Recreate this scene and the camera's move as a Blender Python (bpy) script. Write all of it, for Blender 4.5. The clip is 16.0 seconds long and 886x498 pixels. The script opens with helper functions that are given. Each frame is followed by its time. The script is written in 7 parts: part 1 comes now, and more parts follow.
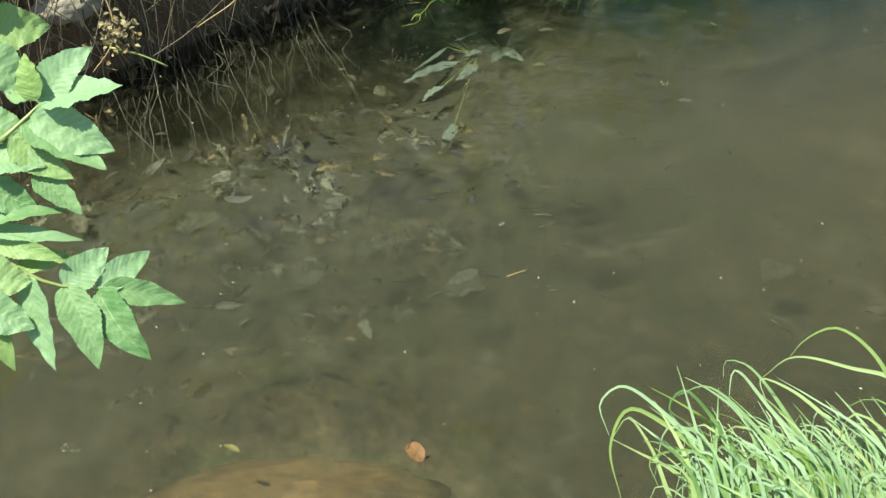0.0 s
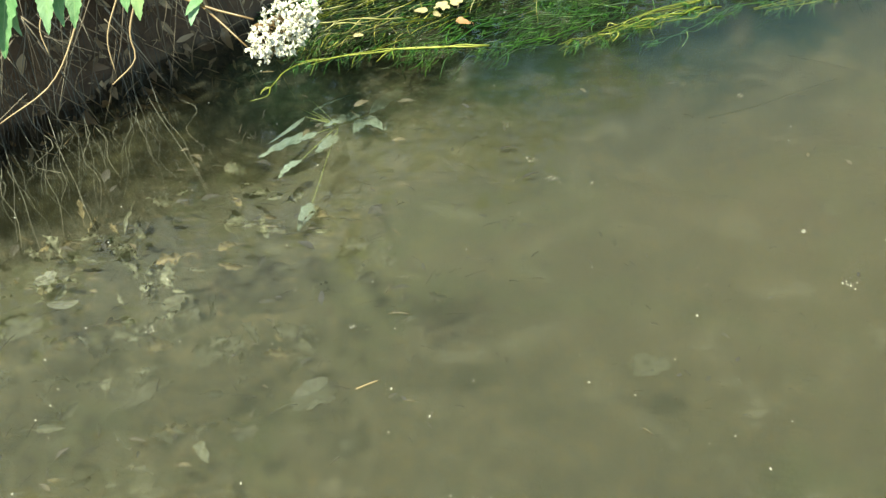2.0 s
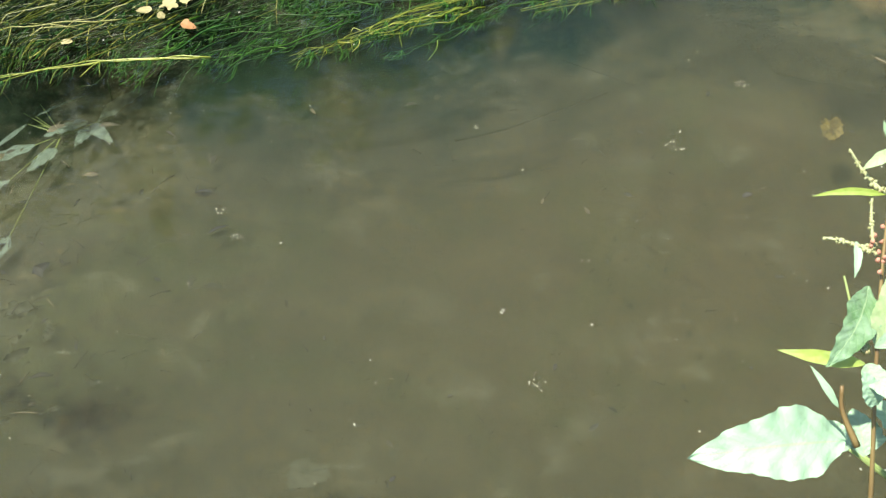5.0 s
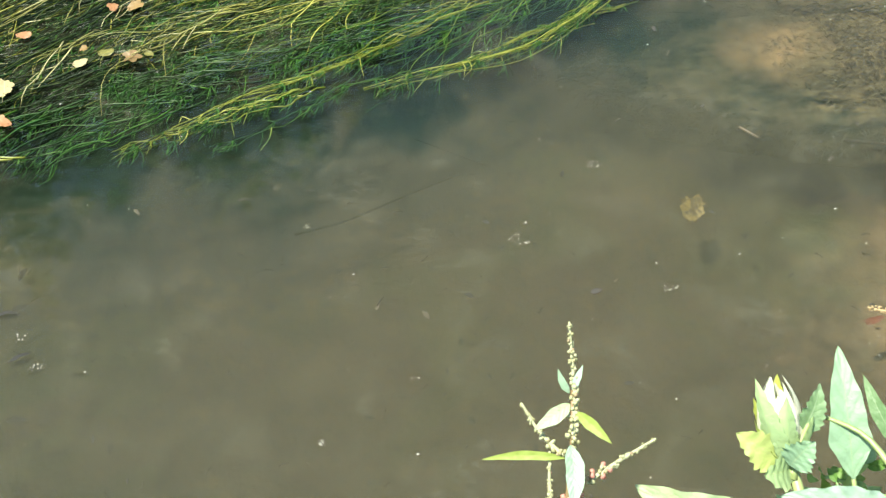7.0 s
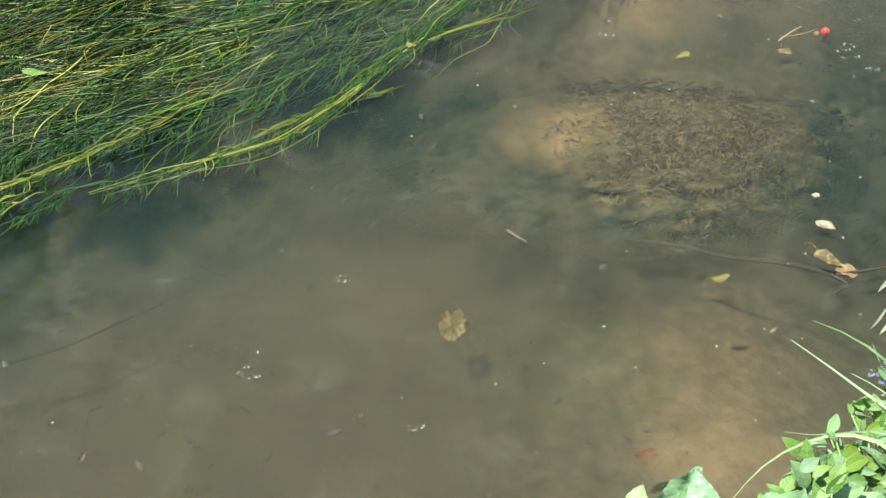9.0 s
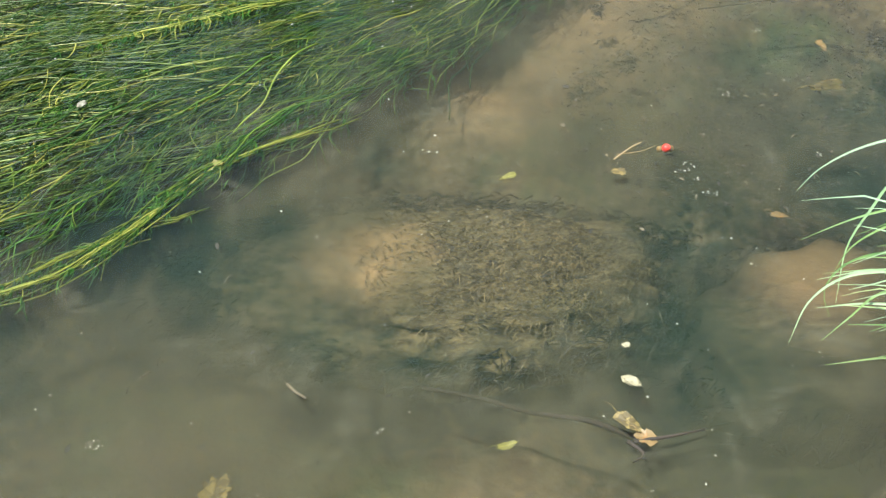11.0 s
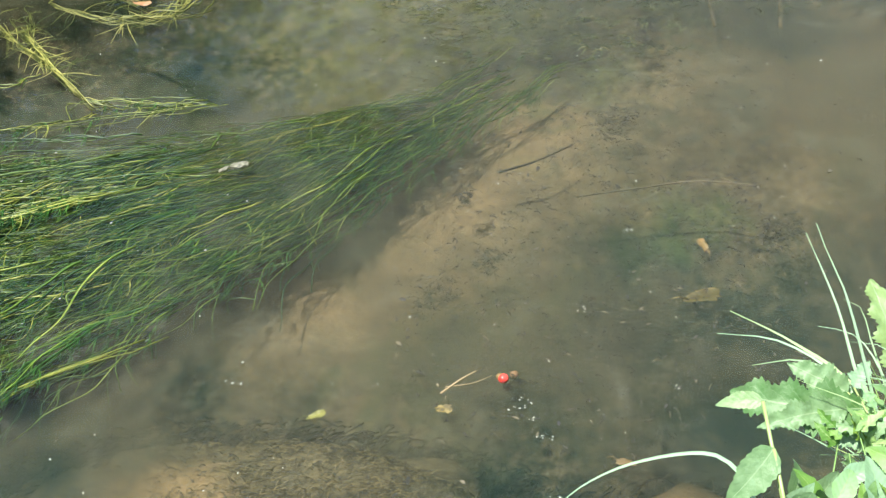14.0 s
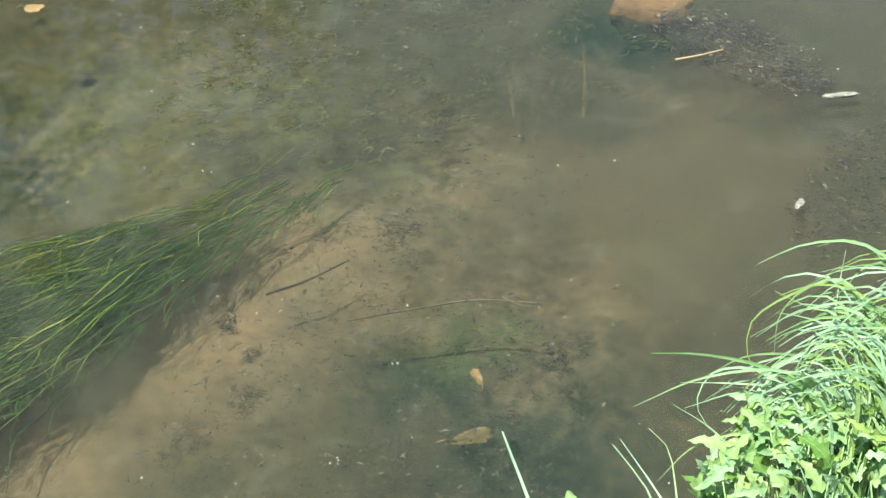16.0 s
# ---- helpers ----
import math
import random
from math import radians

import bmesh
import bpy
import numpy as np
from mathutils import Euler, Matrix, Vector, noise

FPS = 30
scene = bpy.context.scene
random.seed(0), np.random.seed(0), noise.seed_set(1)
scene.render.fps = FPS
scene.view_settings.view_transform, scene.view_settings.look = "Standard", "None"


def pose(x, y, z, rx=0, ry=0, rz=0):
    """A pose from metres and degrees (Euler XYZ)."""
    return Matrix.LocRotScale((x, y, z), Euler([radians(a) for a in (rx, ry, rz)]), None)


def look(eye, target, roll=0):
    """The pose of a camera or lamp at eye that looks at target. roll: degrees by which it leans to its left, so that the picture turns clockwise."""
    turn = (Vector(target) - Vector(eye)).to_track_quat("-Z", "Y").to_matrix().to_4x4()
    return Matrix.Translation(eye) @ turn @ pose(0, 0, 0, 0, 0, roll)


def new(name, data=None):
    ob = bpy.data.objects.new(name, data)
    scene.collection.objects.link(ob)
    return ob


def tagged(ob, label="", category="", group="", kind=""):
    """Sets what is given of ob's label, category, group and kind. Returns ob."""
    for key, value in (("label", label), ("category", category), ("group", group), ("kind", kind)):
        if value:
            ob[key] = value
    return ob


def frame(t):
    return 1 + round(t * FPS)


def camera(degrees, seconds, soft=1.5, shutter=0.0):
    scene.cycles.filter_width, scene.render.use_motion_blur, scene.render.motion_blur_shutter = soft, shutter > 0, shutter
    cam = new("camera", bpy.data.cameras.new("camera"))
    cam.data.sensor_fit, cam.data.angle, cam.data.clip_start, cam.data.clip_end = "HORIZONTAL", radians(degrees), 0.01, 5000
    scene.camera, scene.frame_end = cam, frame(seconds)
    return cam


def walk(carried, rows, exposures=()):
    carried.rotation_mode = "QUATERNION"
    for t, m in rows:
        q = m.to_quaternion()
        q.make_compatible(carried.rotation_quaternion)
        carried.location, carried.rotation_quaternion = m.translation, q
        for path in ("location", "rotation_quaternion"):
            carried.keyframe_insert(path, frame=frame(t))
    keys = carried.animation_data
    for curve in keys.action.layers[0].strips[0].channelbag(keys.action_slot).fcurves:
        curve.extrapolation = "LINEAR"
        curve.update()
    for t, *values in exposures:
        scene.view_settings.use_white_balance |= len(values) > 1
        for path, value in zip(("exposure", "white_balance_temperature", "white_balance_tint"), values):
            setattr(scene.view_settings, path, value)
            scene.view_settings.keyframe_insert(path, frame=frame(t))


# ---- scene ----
cam = camera(38.0, 16.0, 1.4)
# eye, target and lean of the carried camera along the bank
PATH = [
    (0, (1.719, 0.656, 1.571), (1.376, 2.13, 0.263), -2.8),
    (0.5, (1.735, 0.713, 1.564), (1.45, 2.188, 0.244), -1.3),
    (1, (1.736, 0.79, 1.565), (1.509, 2.297, 0.269), -0.9),
    (1.5, (1.762, 0.864, 1.554), (1.572, 2.387, 0.271), -0.9),
    (2, (1.787, 0.921, 1.538), (1.576, 2.44, 0.254), -1.2),
    (2.5, (1.84, 0.975, 1.539), (1.644, 2.494, 0.252), -0.2),
    (3, (1.875, 1.008, 1.533), (1.687, 2.511, 0.226), 0.4),
    (3.2, (1.89, 1.03, 1.532), (1.696, 2.523, 0.215), 0.6),
    (5.3, (2.357, 1.521, 1.629), (2.169, 2.862, 0.157), -1.3),
    (5.5, (2.388, 1.547, 1.628), (2.196, 2.878, 0.147), -1.9),
    (6, (2.442, 1.609, 1.63), (2.278, 2.965, 0.169), -1.5),
    (6.5, (2.483, 1.694, 1.626), (2.338, 3.07, 0.182), -1.5),
    (7, (2.521, 1.751, 1.618), (2.371, 3.121, 0.168), -2.1),
    (7.5, (2.598, 1.821, 1.609), (2.516, 3.192, 0.156), 0.9),
    (8, (2.655, 1.889, 1.586), (2.619, 3.255, 0.125), 2.6),
    (8.5, (2.704, 1.985, 1.555), (2.707, 3.385, 0.127), 2.4),
    (9, (2.759, 2.068, 1.547), (2.779, 3.468, 0.119), 1.6),
    (9.5, (2.85, 2.147, 1.555), (2.893, 3.553, 0.133), 2.6),
    (9.7, (2.892, 2.174, 1.56), (2.966, 3.57, 0.13), 3.8),
    (11.8, (3.248, 2.488, 1.641), (3.179, 3.875, 0.201), -0.4),
    (12, (3.272, 2.511, 1.642), (3.192, 3.895, 0.201), -0.6),
    (12.5, (3.328, 2.572, 1.648), (3.249, 3.979, 0.228), -0.4),
    (13, (3.377, 2.658, 1.635), (3.351, 4.12, 0.271), -0.1),
    (13.5, (3.437, 2.727, 1.625), (3.394, 4.187, 0.259), -1.0),
    (14, (3.534, 2.79, 1.62), (3.457, 4.257, 0.263), -0.5),
    (14.5, (3.587, 2.872, 1.614), (3.562, 4.353, 0.269), 0.4),
    (15, (3.641, 2.963, 1.611), (3.674, 4.455, 0.28), 0.5),
    (15.5, (3.717, 3.029, 1.618), (3.756, 4.528, 0.295), 0.5),
    (16, (3.802, 3.07, 1.619), (3.866, 4.57, 0.297), 1.5),
]
EXPOSURES = [(0.0, 1.5, 7400, -6), (0.5, 1.78, 7400, -2), (1.2, 2.2, 7600, -6), (3.0, 2.07, 7600, -8), (5.5, 1.84, 6900, 0), (7.0, 1.97, 6700, 4), (7.5, 1.95, 6650, 4), (8.0, 1.74, 6600, 4), (8.5, 1.80, 6550, 5), (9.0, 1.85, 6500, 6), (9.5, 1.87, 6500, 6), (12.0, 2.0, 6500, 4), (12.5, 1.93, 6500, 4), (13.0, 1.85, 6480, 4), (13.5, 1.86, 6450, 4), (14.0, 1.99, 6420, 4), (14.5, 2.02, 6400, 4), (16.0, 1.94, 6400, 3)]
walk(cam, [(t, look(e, g, r)) for t, e, g, r in PATH], EXPOSURES)

# ---- sky and sun ----
SUN_ELEVATION = radians(69)
SUN_FROM = Vector((-0.85, -0.35, 0.0)).normalized()      # the sun stands downstream
world = bpy.data.worlds.new("sky")
scene.world = world
world.use_nodes = True
wn = world.node_tree.nodes
sky = wn.new("ShaderNodeTexSky")
sky.sky_type, sky.sun_disc = "NISHITA", False
sky.sun_elevation = SUN_ELEVATION
sky.sun_rotation = math.atan2(SUN_FROM.x, SUN_FROM.y)
world.node_tree.links.new(sky.outputs[0], wn["Background"].inputs[0])
wn["Background"].inputs[1].default_value = 0.085
sun = new("sun", bpy.data.lights.new("sun", "SUN"))
sun.data.energy, sun.data.angle, sun.data.color = 3.75, radians(1.5), (1.0, 0.965, 0.89)
sun.matrix_world = look((0, 0, 9), tuple(Vector((0, 0, 9)) - SUN_FROM * math.cos(SUN_ELEVATION) - Vector((0, 0, math.sin(SUN_ELEVATION)))))


# ---- materials ----
def nodes_of(name):
    m = bpy.data.materials.new(name)
    m.use_nodes = True
    t = m.node_tree
    t.nodes.clear()
    return m, t.nodes, t.links


def ramp(n, stops):
    r = n.new("ShaderNodeValToRGB")
    e = r.color_ramp.elements
    while len(e) < len(stops):
        e.new(0.5)
    for el, (p, c) in zip(e, stops):
        el.position, el.color = p, (*c, 1)
    return r


def noise_tex(n, l, coord, scale, detail=6, rough=0.6, warp=0.0):
    x = n.new("ShaderNodeTexNoise")
    x.inputs["Scale"].default_value = scale
    x.inputs["Detail"].default_value = detail
    x.inputs["Roughness"].default_value = rough
    x.inputs["Distortion"].default_value = warp
    l.new(coord, x.inputs["Vector"])
    return x.outputs["Fac"]


def mixc(n, l, fac, a, b, mode="MIX"):
    x = n.new("ShaderNodeMix")
    x.data_type, x.blend_type = "RGBA", mode
    for sock, val in ((x.inputs[0], fac), (x.inputs[6], a), (x.inputs[7], b)):
        if hasattr(val, "links"):
            l.new(val, sock)
        else:
            sock.default_value = val if not isinstance(val, tuple) else (*val, 1)
    return x.outputs[2]


def calc(n, l, op, a, b=0.0, c=0.0):
    x = n.new("ShaderNodeMath")
    x.operation = op
    for sock, val in zip(x.inputs, (a, b, c)):
        if hasattr(val, "links"):
            l.new(val, sock)
        else:
            sock.default_value = val
    return x.outputs[0]


def finish(m, n, l, color, rough=0.8, bump=None, depth=0.002, thin=0.0, gloss=0.5, thin_color=None):
    p = n.new("ShaderNodeBsdfPrincipled")
    l.new(color, p.inputs["Base Color"])
    if hasattr(rough, "links"):
        l.new(rough, p.inputs["Roughness"])
    else:
        p.inputs["Roughness"].default_value = rough
    p.inputs["Specular IOR Level"].default_value = gloss
    if bump is not None:
        b = n.new("ShaderNodeBump")
        b.inputs["Distance"].default_value = depth
        b.inputs["Strength"].default_value = 0.8
        l.new(bump, b.inputs["Height"])
        l.new(b.outputs[0], p.inputs["Normal"])
    out = n.new("ShaderNodeOutputMaterial")
    surface = p.outputs[0]
    if thin:
        tr = n.new("ShaderNodeBsdfTranslucent")
        l.new(thin_color or color, tr.inputs[0])
        mx = n.new("ShaderNodeMixShader")
        mx.inputs[0].default_value = thin
        l.new(surface, mx.inputs[1])
        l.new(tr.outputs[0], mx.inputs[2])
        surface = mx.outputs[0]
    l.new(surface, out.inputs[0])
    return m


def earth_mat(name, stops, scale=4.0, fine=60.0, rough=0.9, depth=0.006, warp=0.5):
    """Soil, silt, stone: stops over broad noise, broken by fine grain."""
    m, n, l = nodes_of(name)
    co = n.new("ShaderNodeTexCoord").outputs["Object"]
    a = noise_tex(n, l, co, scale, 8, 0.65, warp)
    b = noise_tex(n, l, co, fine, 5, 0.7)
    r = ramp(n, stops)
    l.new(calc(n, l, "MULTIPLY_ADD", b, 0.35, calc(n, l, "MULTIPLY_ADD", a, 1.3, -0.32)), r.inputs[0])
    h = calc(n, l, "ADD", a, calc(n, l, "MULTIPLY", b, 0.5))
    return finish(m, n, l, r.outputs[0], rough, h, depth)


def leaf_mat(name, dark, light, vein, thin=0.3, rough=0.5, ribs=9.0, gloss=0.3, spots=0.0, spot_color=(0.1, 0.05, 0.02), lit_tint=1.0):
    """A leaf blade with a pale midrib and fine side veins along its own length and width."""
    m, n, l = nodes_of(name)
    uv = n.new("ShaderNodeTexCoord").outputs["UV"]
    sep = n.new("ShaderNodeSeparateXYZ")
    l.new(uv, sep.inputs[0])
    obj = n.new("ShaderNodeTexCoord").outputs["Object"]
    side = calc(n, l, "ABSOLUTE", calc(n, l, "SUBTRACT", sep.outputs[1], 0.5))
    rnd = n.new("ShaderNodeObjectInfo").outputs["Random"]
    blot = noise_tex(n, l, obj, 45, 4)
    cell = noise_tex(n, l, obj, 260, 3)
    f = calc(n, l, "ADD", calc(n, l, "MULTIPLY_ADD", cell, 0.25, calc(n, l, "MULTIPLY", blot, 0.75)), calc(n, l, "MULTIPLY_ADD", rnd, 0.85, -0.3))
    if lit_tint:
        dark, light, vein = (tuple(0.78 * c for c in x) for x in (dark, light, vein))
    # pale sky sheen of glossy leaf tops, put into the colour
    sheen = tuple(min(0.62, 0.55 * c + k) for c, k in zip(light, (0.13, 0.20, 0.14))) if lit_tint else light
    r = ramp(n, [(0.1, dark), (0.5, light), (0.88, sheen)])
    l.new(f, r.inputs[0])
    hue = calc(n, l, "FRACT", calc(n, l, "MULTIPLY", rnd, 7.31))
    # yellow-green backlight painted on some of the leaves
    backlit = calc(n, l, "MULTIPLY", calc(n, l, "GREATER_THAN", hue, 0.80), lit_tint)
    base = mixc(n, l, calc(n, l, "MULTIPLY", backlit, 0.38), r.outputs[0], (light[0] * 1.3, light[1] * 1.05, light[2] * 0.35))
    bend = calc(n, l, "SUBTRACT", sep.outputs[0], calc(n, l, "MULTIPLY", side, 0.45))
    wave = calc(n, l, "ABSOLUTE", calc(n, l, "SINE", calc(n, l, "MULTIPLY_ADD", calc(n, l, "SUBTRACT", blot, 0.5), 0.5, calc(n, l, "MULTIPLY", bend, ribs * 3.1416))))
    rib = calc(n, l, "LESS_THAN", wave, 0.10)
    mid = calc(n, l, "LESS_THAN", side, 0.018)
    on = 1.0 if ribs > 0 else 0.0
    v = calc(n, l, "MAXIMUM", calc(n, l, "MULTIPLY", rib, 0.22 * on), calc(n, l, "MULTIPLY", mid, 0.6 if ribs > 0 else 0.3))
    # quilting shade put into the colour along the veins
    if ribs > 0:
        base = mixc(n, l, calc(n, l, "MULTIPLY", calc(n, l, "SUBTRACT", 1.0, wave), 0.15), base, dark)
    col = mixc(n, l, v, base, vein)
    if spots:
        sp = calc(n, l, "GREATER_THAN", noise_tex(n, l, obj, 90, 3), 1.0 - spots)
        col = mixc(n, l, sp, col, spot_color)
    h = calc(n, l, "ADD", calc(n, l, "MULTIPLY", wave, 0.12 * on), calc(n, l, "MULTIPLY_ADD", cell, 0.4, calc(n, l, "MULTIPLY", blot, 1.2)))
    return finish(m, n, l, col, rough, h, 0.0018, thin, gloss)


def strand_mat(name, stops, thin=0.15, rough=0.4, scale=14.0, gloss=0.5):
    """Stems and blades: colour drifts along them and from island to island."""
    m, n, l = nodes_of(name)
    co = n.new("ShaderNodeTexCoord").outputs["Object"]
    isl = n.new("ShaderNodeNewGeometry").outputs["Random Per Island"]
    a = noise_tex(n, l, co, scale, 4)
    r = ramp(n, stops)
    l.new(calc(n, l, "ADD", calc(n, l, "MULTIPLY", a, 0.6), calc(n, l, "MULTIPLY_ADD", isl, 0.7, -0.15)), r.inputs[0])
    return finish(m, n, l, r.outputs[0], rough, noise_tex(n, l, co, 220, 2), 0.0006, thin, gloss)


def spot_mask(n, l, co, spots, wobble=None, soft=0.5):
    """1 inside soft round spots (x, y, radius), 0 outside; wobble bends their rims."""
    flat = n.new("ShaderNodeVectorMath")
    flat.operation = "MULTIPLY"
    l.new(co, flat.inputs[0])
    flat.inputs[1].default_value = (1, 1, 0)
    total = None
    for x, y, r in spots:
        d = n.new("ShaderNodeVectorMath")
        d.operation = "DISTANCE"
        l.new(flat.outputs[0], d.inputs[0])
        d.inputs[1].default_value = (x, y, 0)
        v = d.outputs["Value"]
        if wobble is not None:
            v = calc(n, l, "MULTIPLY_ADD", calc(n, l, "SUBTRACT", wobble, 0.5), r * 2.2, v)
        mr = n.new("ShaderNodeMapRange")
        mr.interpolation_type = "SMOOTHSTEP"
        l.new(v, mr.inputs["Value"])
        mr.inputs["From Min"].default_value, mr.inputs["From Max"].default_value = r * soft, r
        mr.inputs["To Min"].default_value, mr.inputs["To Max"].default_value = 1.0, 0.0
        total = mr.outputs[0] if total is None else calc(n, l, "MAXIMUM", total, mr.outputs[0])
    return total


# shade along weed and boulders, put into water and bed colour: x, y, radius
SHADE_SPOTS = [(1.12, 3.36, 0.36), (1.62, 3.50, 0.34), (1.95, 3.62, 0.34), (2.25, 3.78, 0.30), (2.60, 4.02, 0.26), (2.55, 4.55, 0.24), (2.3, 4.4, 0.36),
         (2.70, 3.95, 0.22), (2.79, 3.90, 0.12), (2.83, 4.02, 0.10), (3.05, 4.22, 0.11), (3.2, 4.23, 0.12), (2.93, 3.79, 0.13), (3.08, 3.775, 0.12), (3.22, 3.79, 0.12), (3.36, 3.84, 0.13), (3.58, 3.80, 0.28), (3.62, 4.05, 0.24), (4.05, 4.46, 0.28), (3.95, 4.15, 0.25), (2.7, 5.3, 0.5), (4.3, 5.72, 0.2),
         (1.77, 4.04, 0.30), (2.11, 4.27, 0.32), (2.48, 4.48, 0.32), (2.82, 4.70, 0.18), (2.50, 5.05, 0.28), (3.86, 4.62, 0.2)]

# far bank shade and reflection, put in as blackened bed: x, y, radius
BANK_SHADE = [(0.92, 2.78, 0.36), (0.62, 3.02, 0.36), (1.22, 3.42, 0.36), (1.04, 3.16, 0.44), (0.82, 2.98, 0.44), (0.64, 2.78, 0.40), (0.45, 2.56, 0.40), (1.12, 2.92, 0.32), (2.50, 5.22, 0.42), (2.30, 5.00, 0.30)]

# thinner murk over the shallows: x, y, radius
THIN = [(3.14, 4.46, 0.20), (3.80, 5.30, 0.28), (4.00, 4.80, 0.34), (3.2, 3.3, 0.42), (3.62, 5.12, 0.45), (3.45, 4.85, 0.40), (3.25, 4.0, 0.42), (3.8, 3.95, 0.28), (3.3, 5.7, 0.5), (1.16, 1.90, 0.4), (3.1, 5.45, 0.42)]

# mossy bed upstream of the weed: x, y, radius
MOSSY = [(3.05, 5.72, 0.42), (3.25, 5.5, 0.45), (3.6, 5.55, 0.45), (3.9, 5.8, 0.4)]


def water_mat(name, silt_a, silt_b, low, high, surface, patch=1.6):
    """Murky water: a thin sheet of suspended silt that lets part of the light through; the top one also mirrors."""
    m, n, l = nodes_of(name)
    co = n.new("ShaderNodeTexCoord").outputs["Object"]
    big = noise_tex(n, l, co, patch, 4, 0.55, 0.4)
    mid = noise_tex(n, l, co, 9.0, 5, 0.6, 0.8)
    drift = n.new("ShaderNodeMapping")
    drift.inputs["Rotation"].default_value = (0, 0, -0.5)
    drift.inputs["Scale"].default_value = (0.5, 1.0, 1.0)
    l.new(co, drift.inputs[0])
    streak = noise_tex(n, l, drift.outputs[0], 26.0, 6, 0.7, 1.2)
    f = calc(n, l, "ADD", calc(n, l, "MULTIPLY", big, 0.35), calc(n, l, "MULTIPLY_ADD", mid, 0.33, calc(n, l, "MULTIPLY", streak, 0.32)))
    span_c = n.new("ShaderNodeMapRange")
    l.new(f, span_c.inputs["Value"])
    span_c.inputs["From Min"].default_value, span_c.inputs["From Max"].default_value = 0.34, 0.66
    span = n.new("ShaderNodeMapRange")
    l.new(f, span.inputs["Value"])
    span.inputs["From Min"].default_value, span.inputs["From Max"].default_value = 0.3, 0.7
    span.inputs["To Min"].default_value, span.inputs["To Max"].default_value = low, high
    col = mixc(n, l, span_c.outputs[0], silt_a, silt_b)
    # shade by weed and boulders goes into the silt colour
    clear = spot_mask(n, l, co, SHADE_SPOTS, mid, 0.2)
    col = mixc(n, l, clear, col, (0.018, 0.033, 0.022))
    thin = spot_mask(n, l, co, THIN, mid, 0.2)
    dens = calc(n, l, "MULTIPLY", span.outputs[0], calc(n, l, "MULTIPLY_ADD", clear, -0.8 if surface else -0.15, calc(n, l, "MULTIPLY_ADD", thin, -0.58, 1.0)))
    # silt thinned so the blackened bed reads as bank shade
    bank_shade = spot_mask(n, l, co, BANK_SHADE, mid, 0.15)
    dens = calc(n, l, "MULTIPLY", dens, calc(n, l, "MULTIPLY_ADD", bank_shade, -0.82, 1.0))
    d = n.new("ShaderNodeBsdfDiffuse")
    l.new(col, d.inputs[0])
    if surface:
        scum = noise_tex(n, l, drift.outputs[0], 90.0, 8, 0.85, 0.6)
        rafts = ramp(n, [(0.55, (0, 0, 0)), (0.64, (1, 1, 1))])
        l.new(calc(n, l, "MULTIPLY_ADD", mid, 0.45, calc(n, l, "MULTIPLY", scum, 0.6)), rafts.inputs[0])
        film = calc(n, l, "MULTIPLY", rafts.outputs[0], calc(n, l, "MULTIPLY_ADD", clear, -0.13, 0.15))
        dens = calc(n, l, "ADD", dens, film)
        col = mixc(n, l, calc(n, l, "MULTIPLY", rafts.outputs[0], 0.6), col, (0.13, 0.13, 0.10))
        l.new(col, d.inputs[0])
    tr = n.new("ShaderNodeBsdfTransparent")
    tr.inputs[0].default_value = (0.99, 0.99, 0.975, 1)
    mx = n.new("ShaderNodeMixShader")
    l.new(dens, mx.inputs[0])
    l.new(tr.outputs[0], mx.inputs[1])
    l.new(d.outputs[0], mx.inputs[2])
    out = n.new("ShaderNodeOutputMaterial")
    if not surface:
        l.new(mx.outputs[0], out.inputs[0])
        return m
    stretch = n.new("ShaderNodeMapping")
    stretch.inputs["Rotation"].default_value = (0, 0, -0.85)
    stretch.inputs["Scale"].default_value = (0.45, 1.0, 1.0)
    l.new(co, stretch.inputs[0])
    rip = calc(n, l, "ADD", noise_tex(n, l, stretch.outputs[0], 7, 3), calc(n, l, "MULTIPLY", noise_tex(n, l, stretch.outputs[0], 28, 2), 0.22))
    b = n.new("ShaderNodeBump")
    b.inputs["Distance"].default_value, b.inputs["Strength"].default_value = 0.0010, 1.0
    l.new(rip, b.inputs["Height"])
    fr = n.new("ShaderNodeFresnel")
    fr.inputs[0].default_value = 1.333
    l.new(b.outputs[0], fr.inputs[1])
    g = n.new("ShaderNodeBsdfGlossy")
    g.inputs["Roughness"].default_value = 0.015
    l.new(b.outputs[0], g.inputs["Normal"])
    top = n.new("ShaderNodeMixShader")
    l.new(fr.outputs[0], top.inputs[0])
    l.new(mx.outputs[0], top.inputs[1])
    l.new(g.outputs[0], top.inputs[2])
    l.new(top.outputs[0], out.inputs[0])
    return m


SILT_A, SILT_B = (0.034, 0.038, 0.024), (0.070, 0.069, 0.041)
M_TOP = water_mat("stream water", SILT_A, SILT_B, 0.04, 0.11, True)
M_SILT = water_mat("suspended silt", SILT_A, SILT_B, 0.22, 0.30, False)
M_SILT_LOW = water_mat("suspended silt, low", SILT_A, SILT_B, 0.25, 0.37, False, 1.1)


# drifts of tan sand on the bed: x, y, radius
SAND = [(3.74, 4.98, 0.22), (3.40, 4.66, 0.18), (3.24, 3.30, 0.18), (3.62, 5.12, 0.36), (3.45, 4.88, 0.30), (3.30, 4.62, 0.24), (4.38, 5.35, 0.62), (4.0, 5.5, 0.4), (4.7, 5.75, 0.22), (3.3, 5.45, 0.2)]

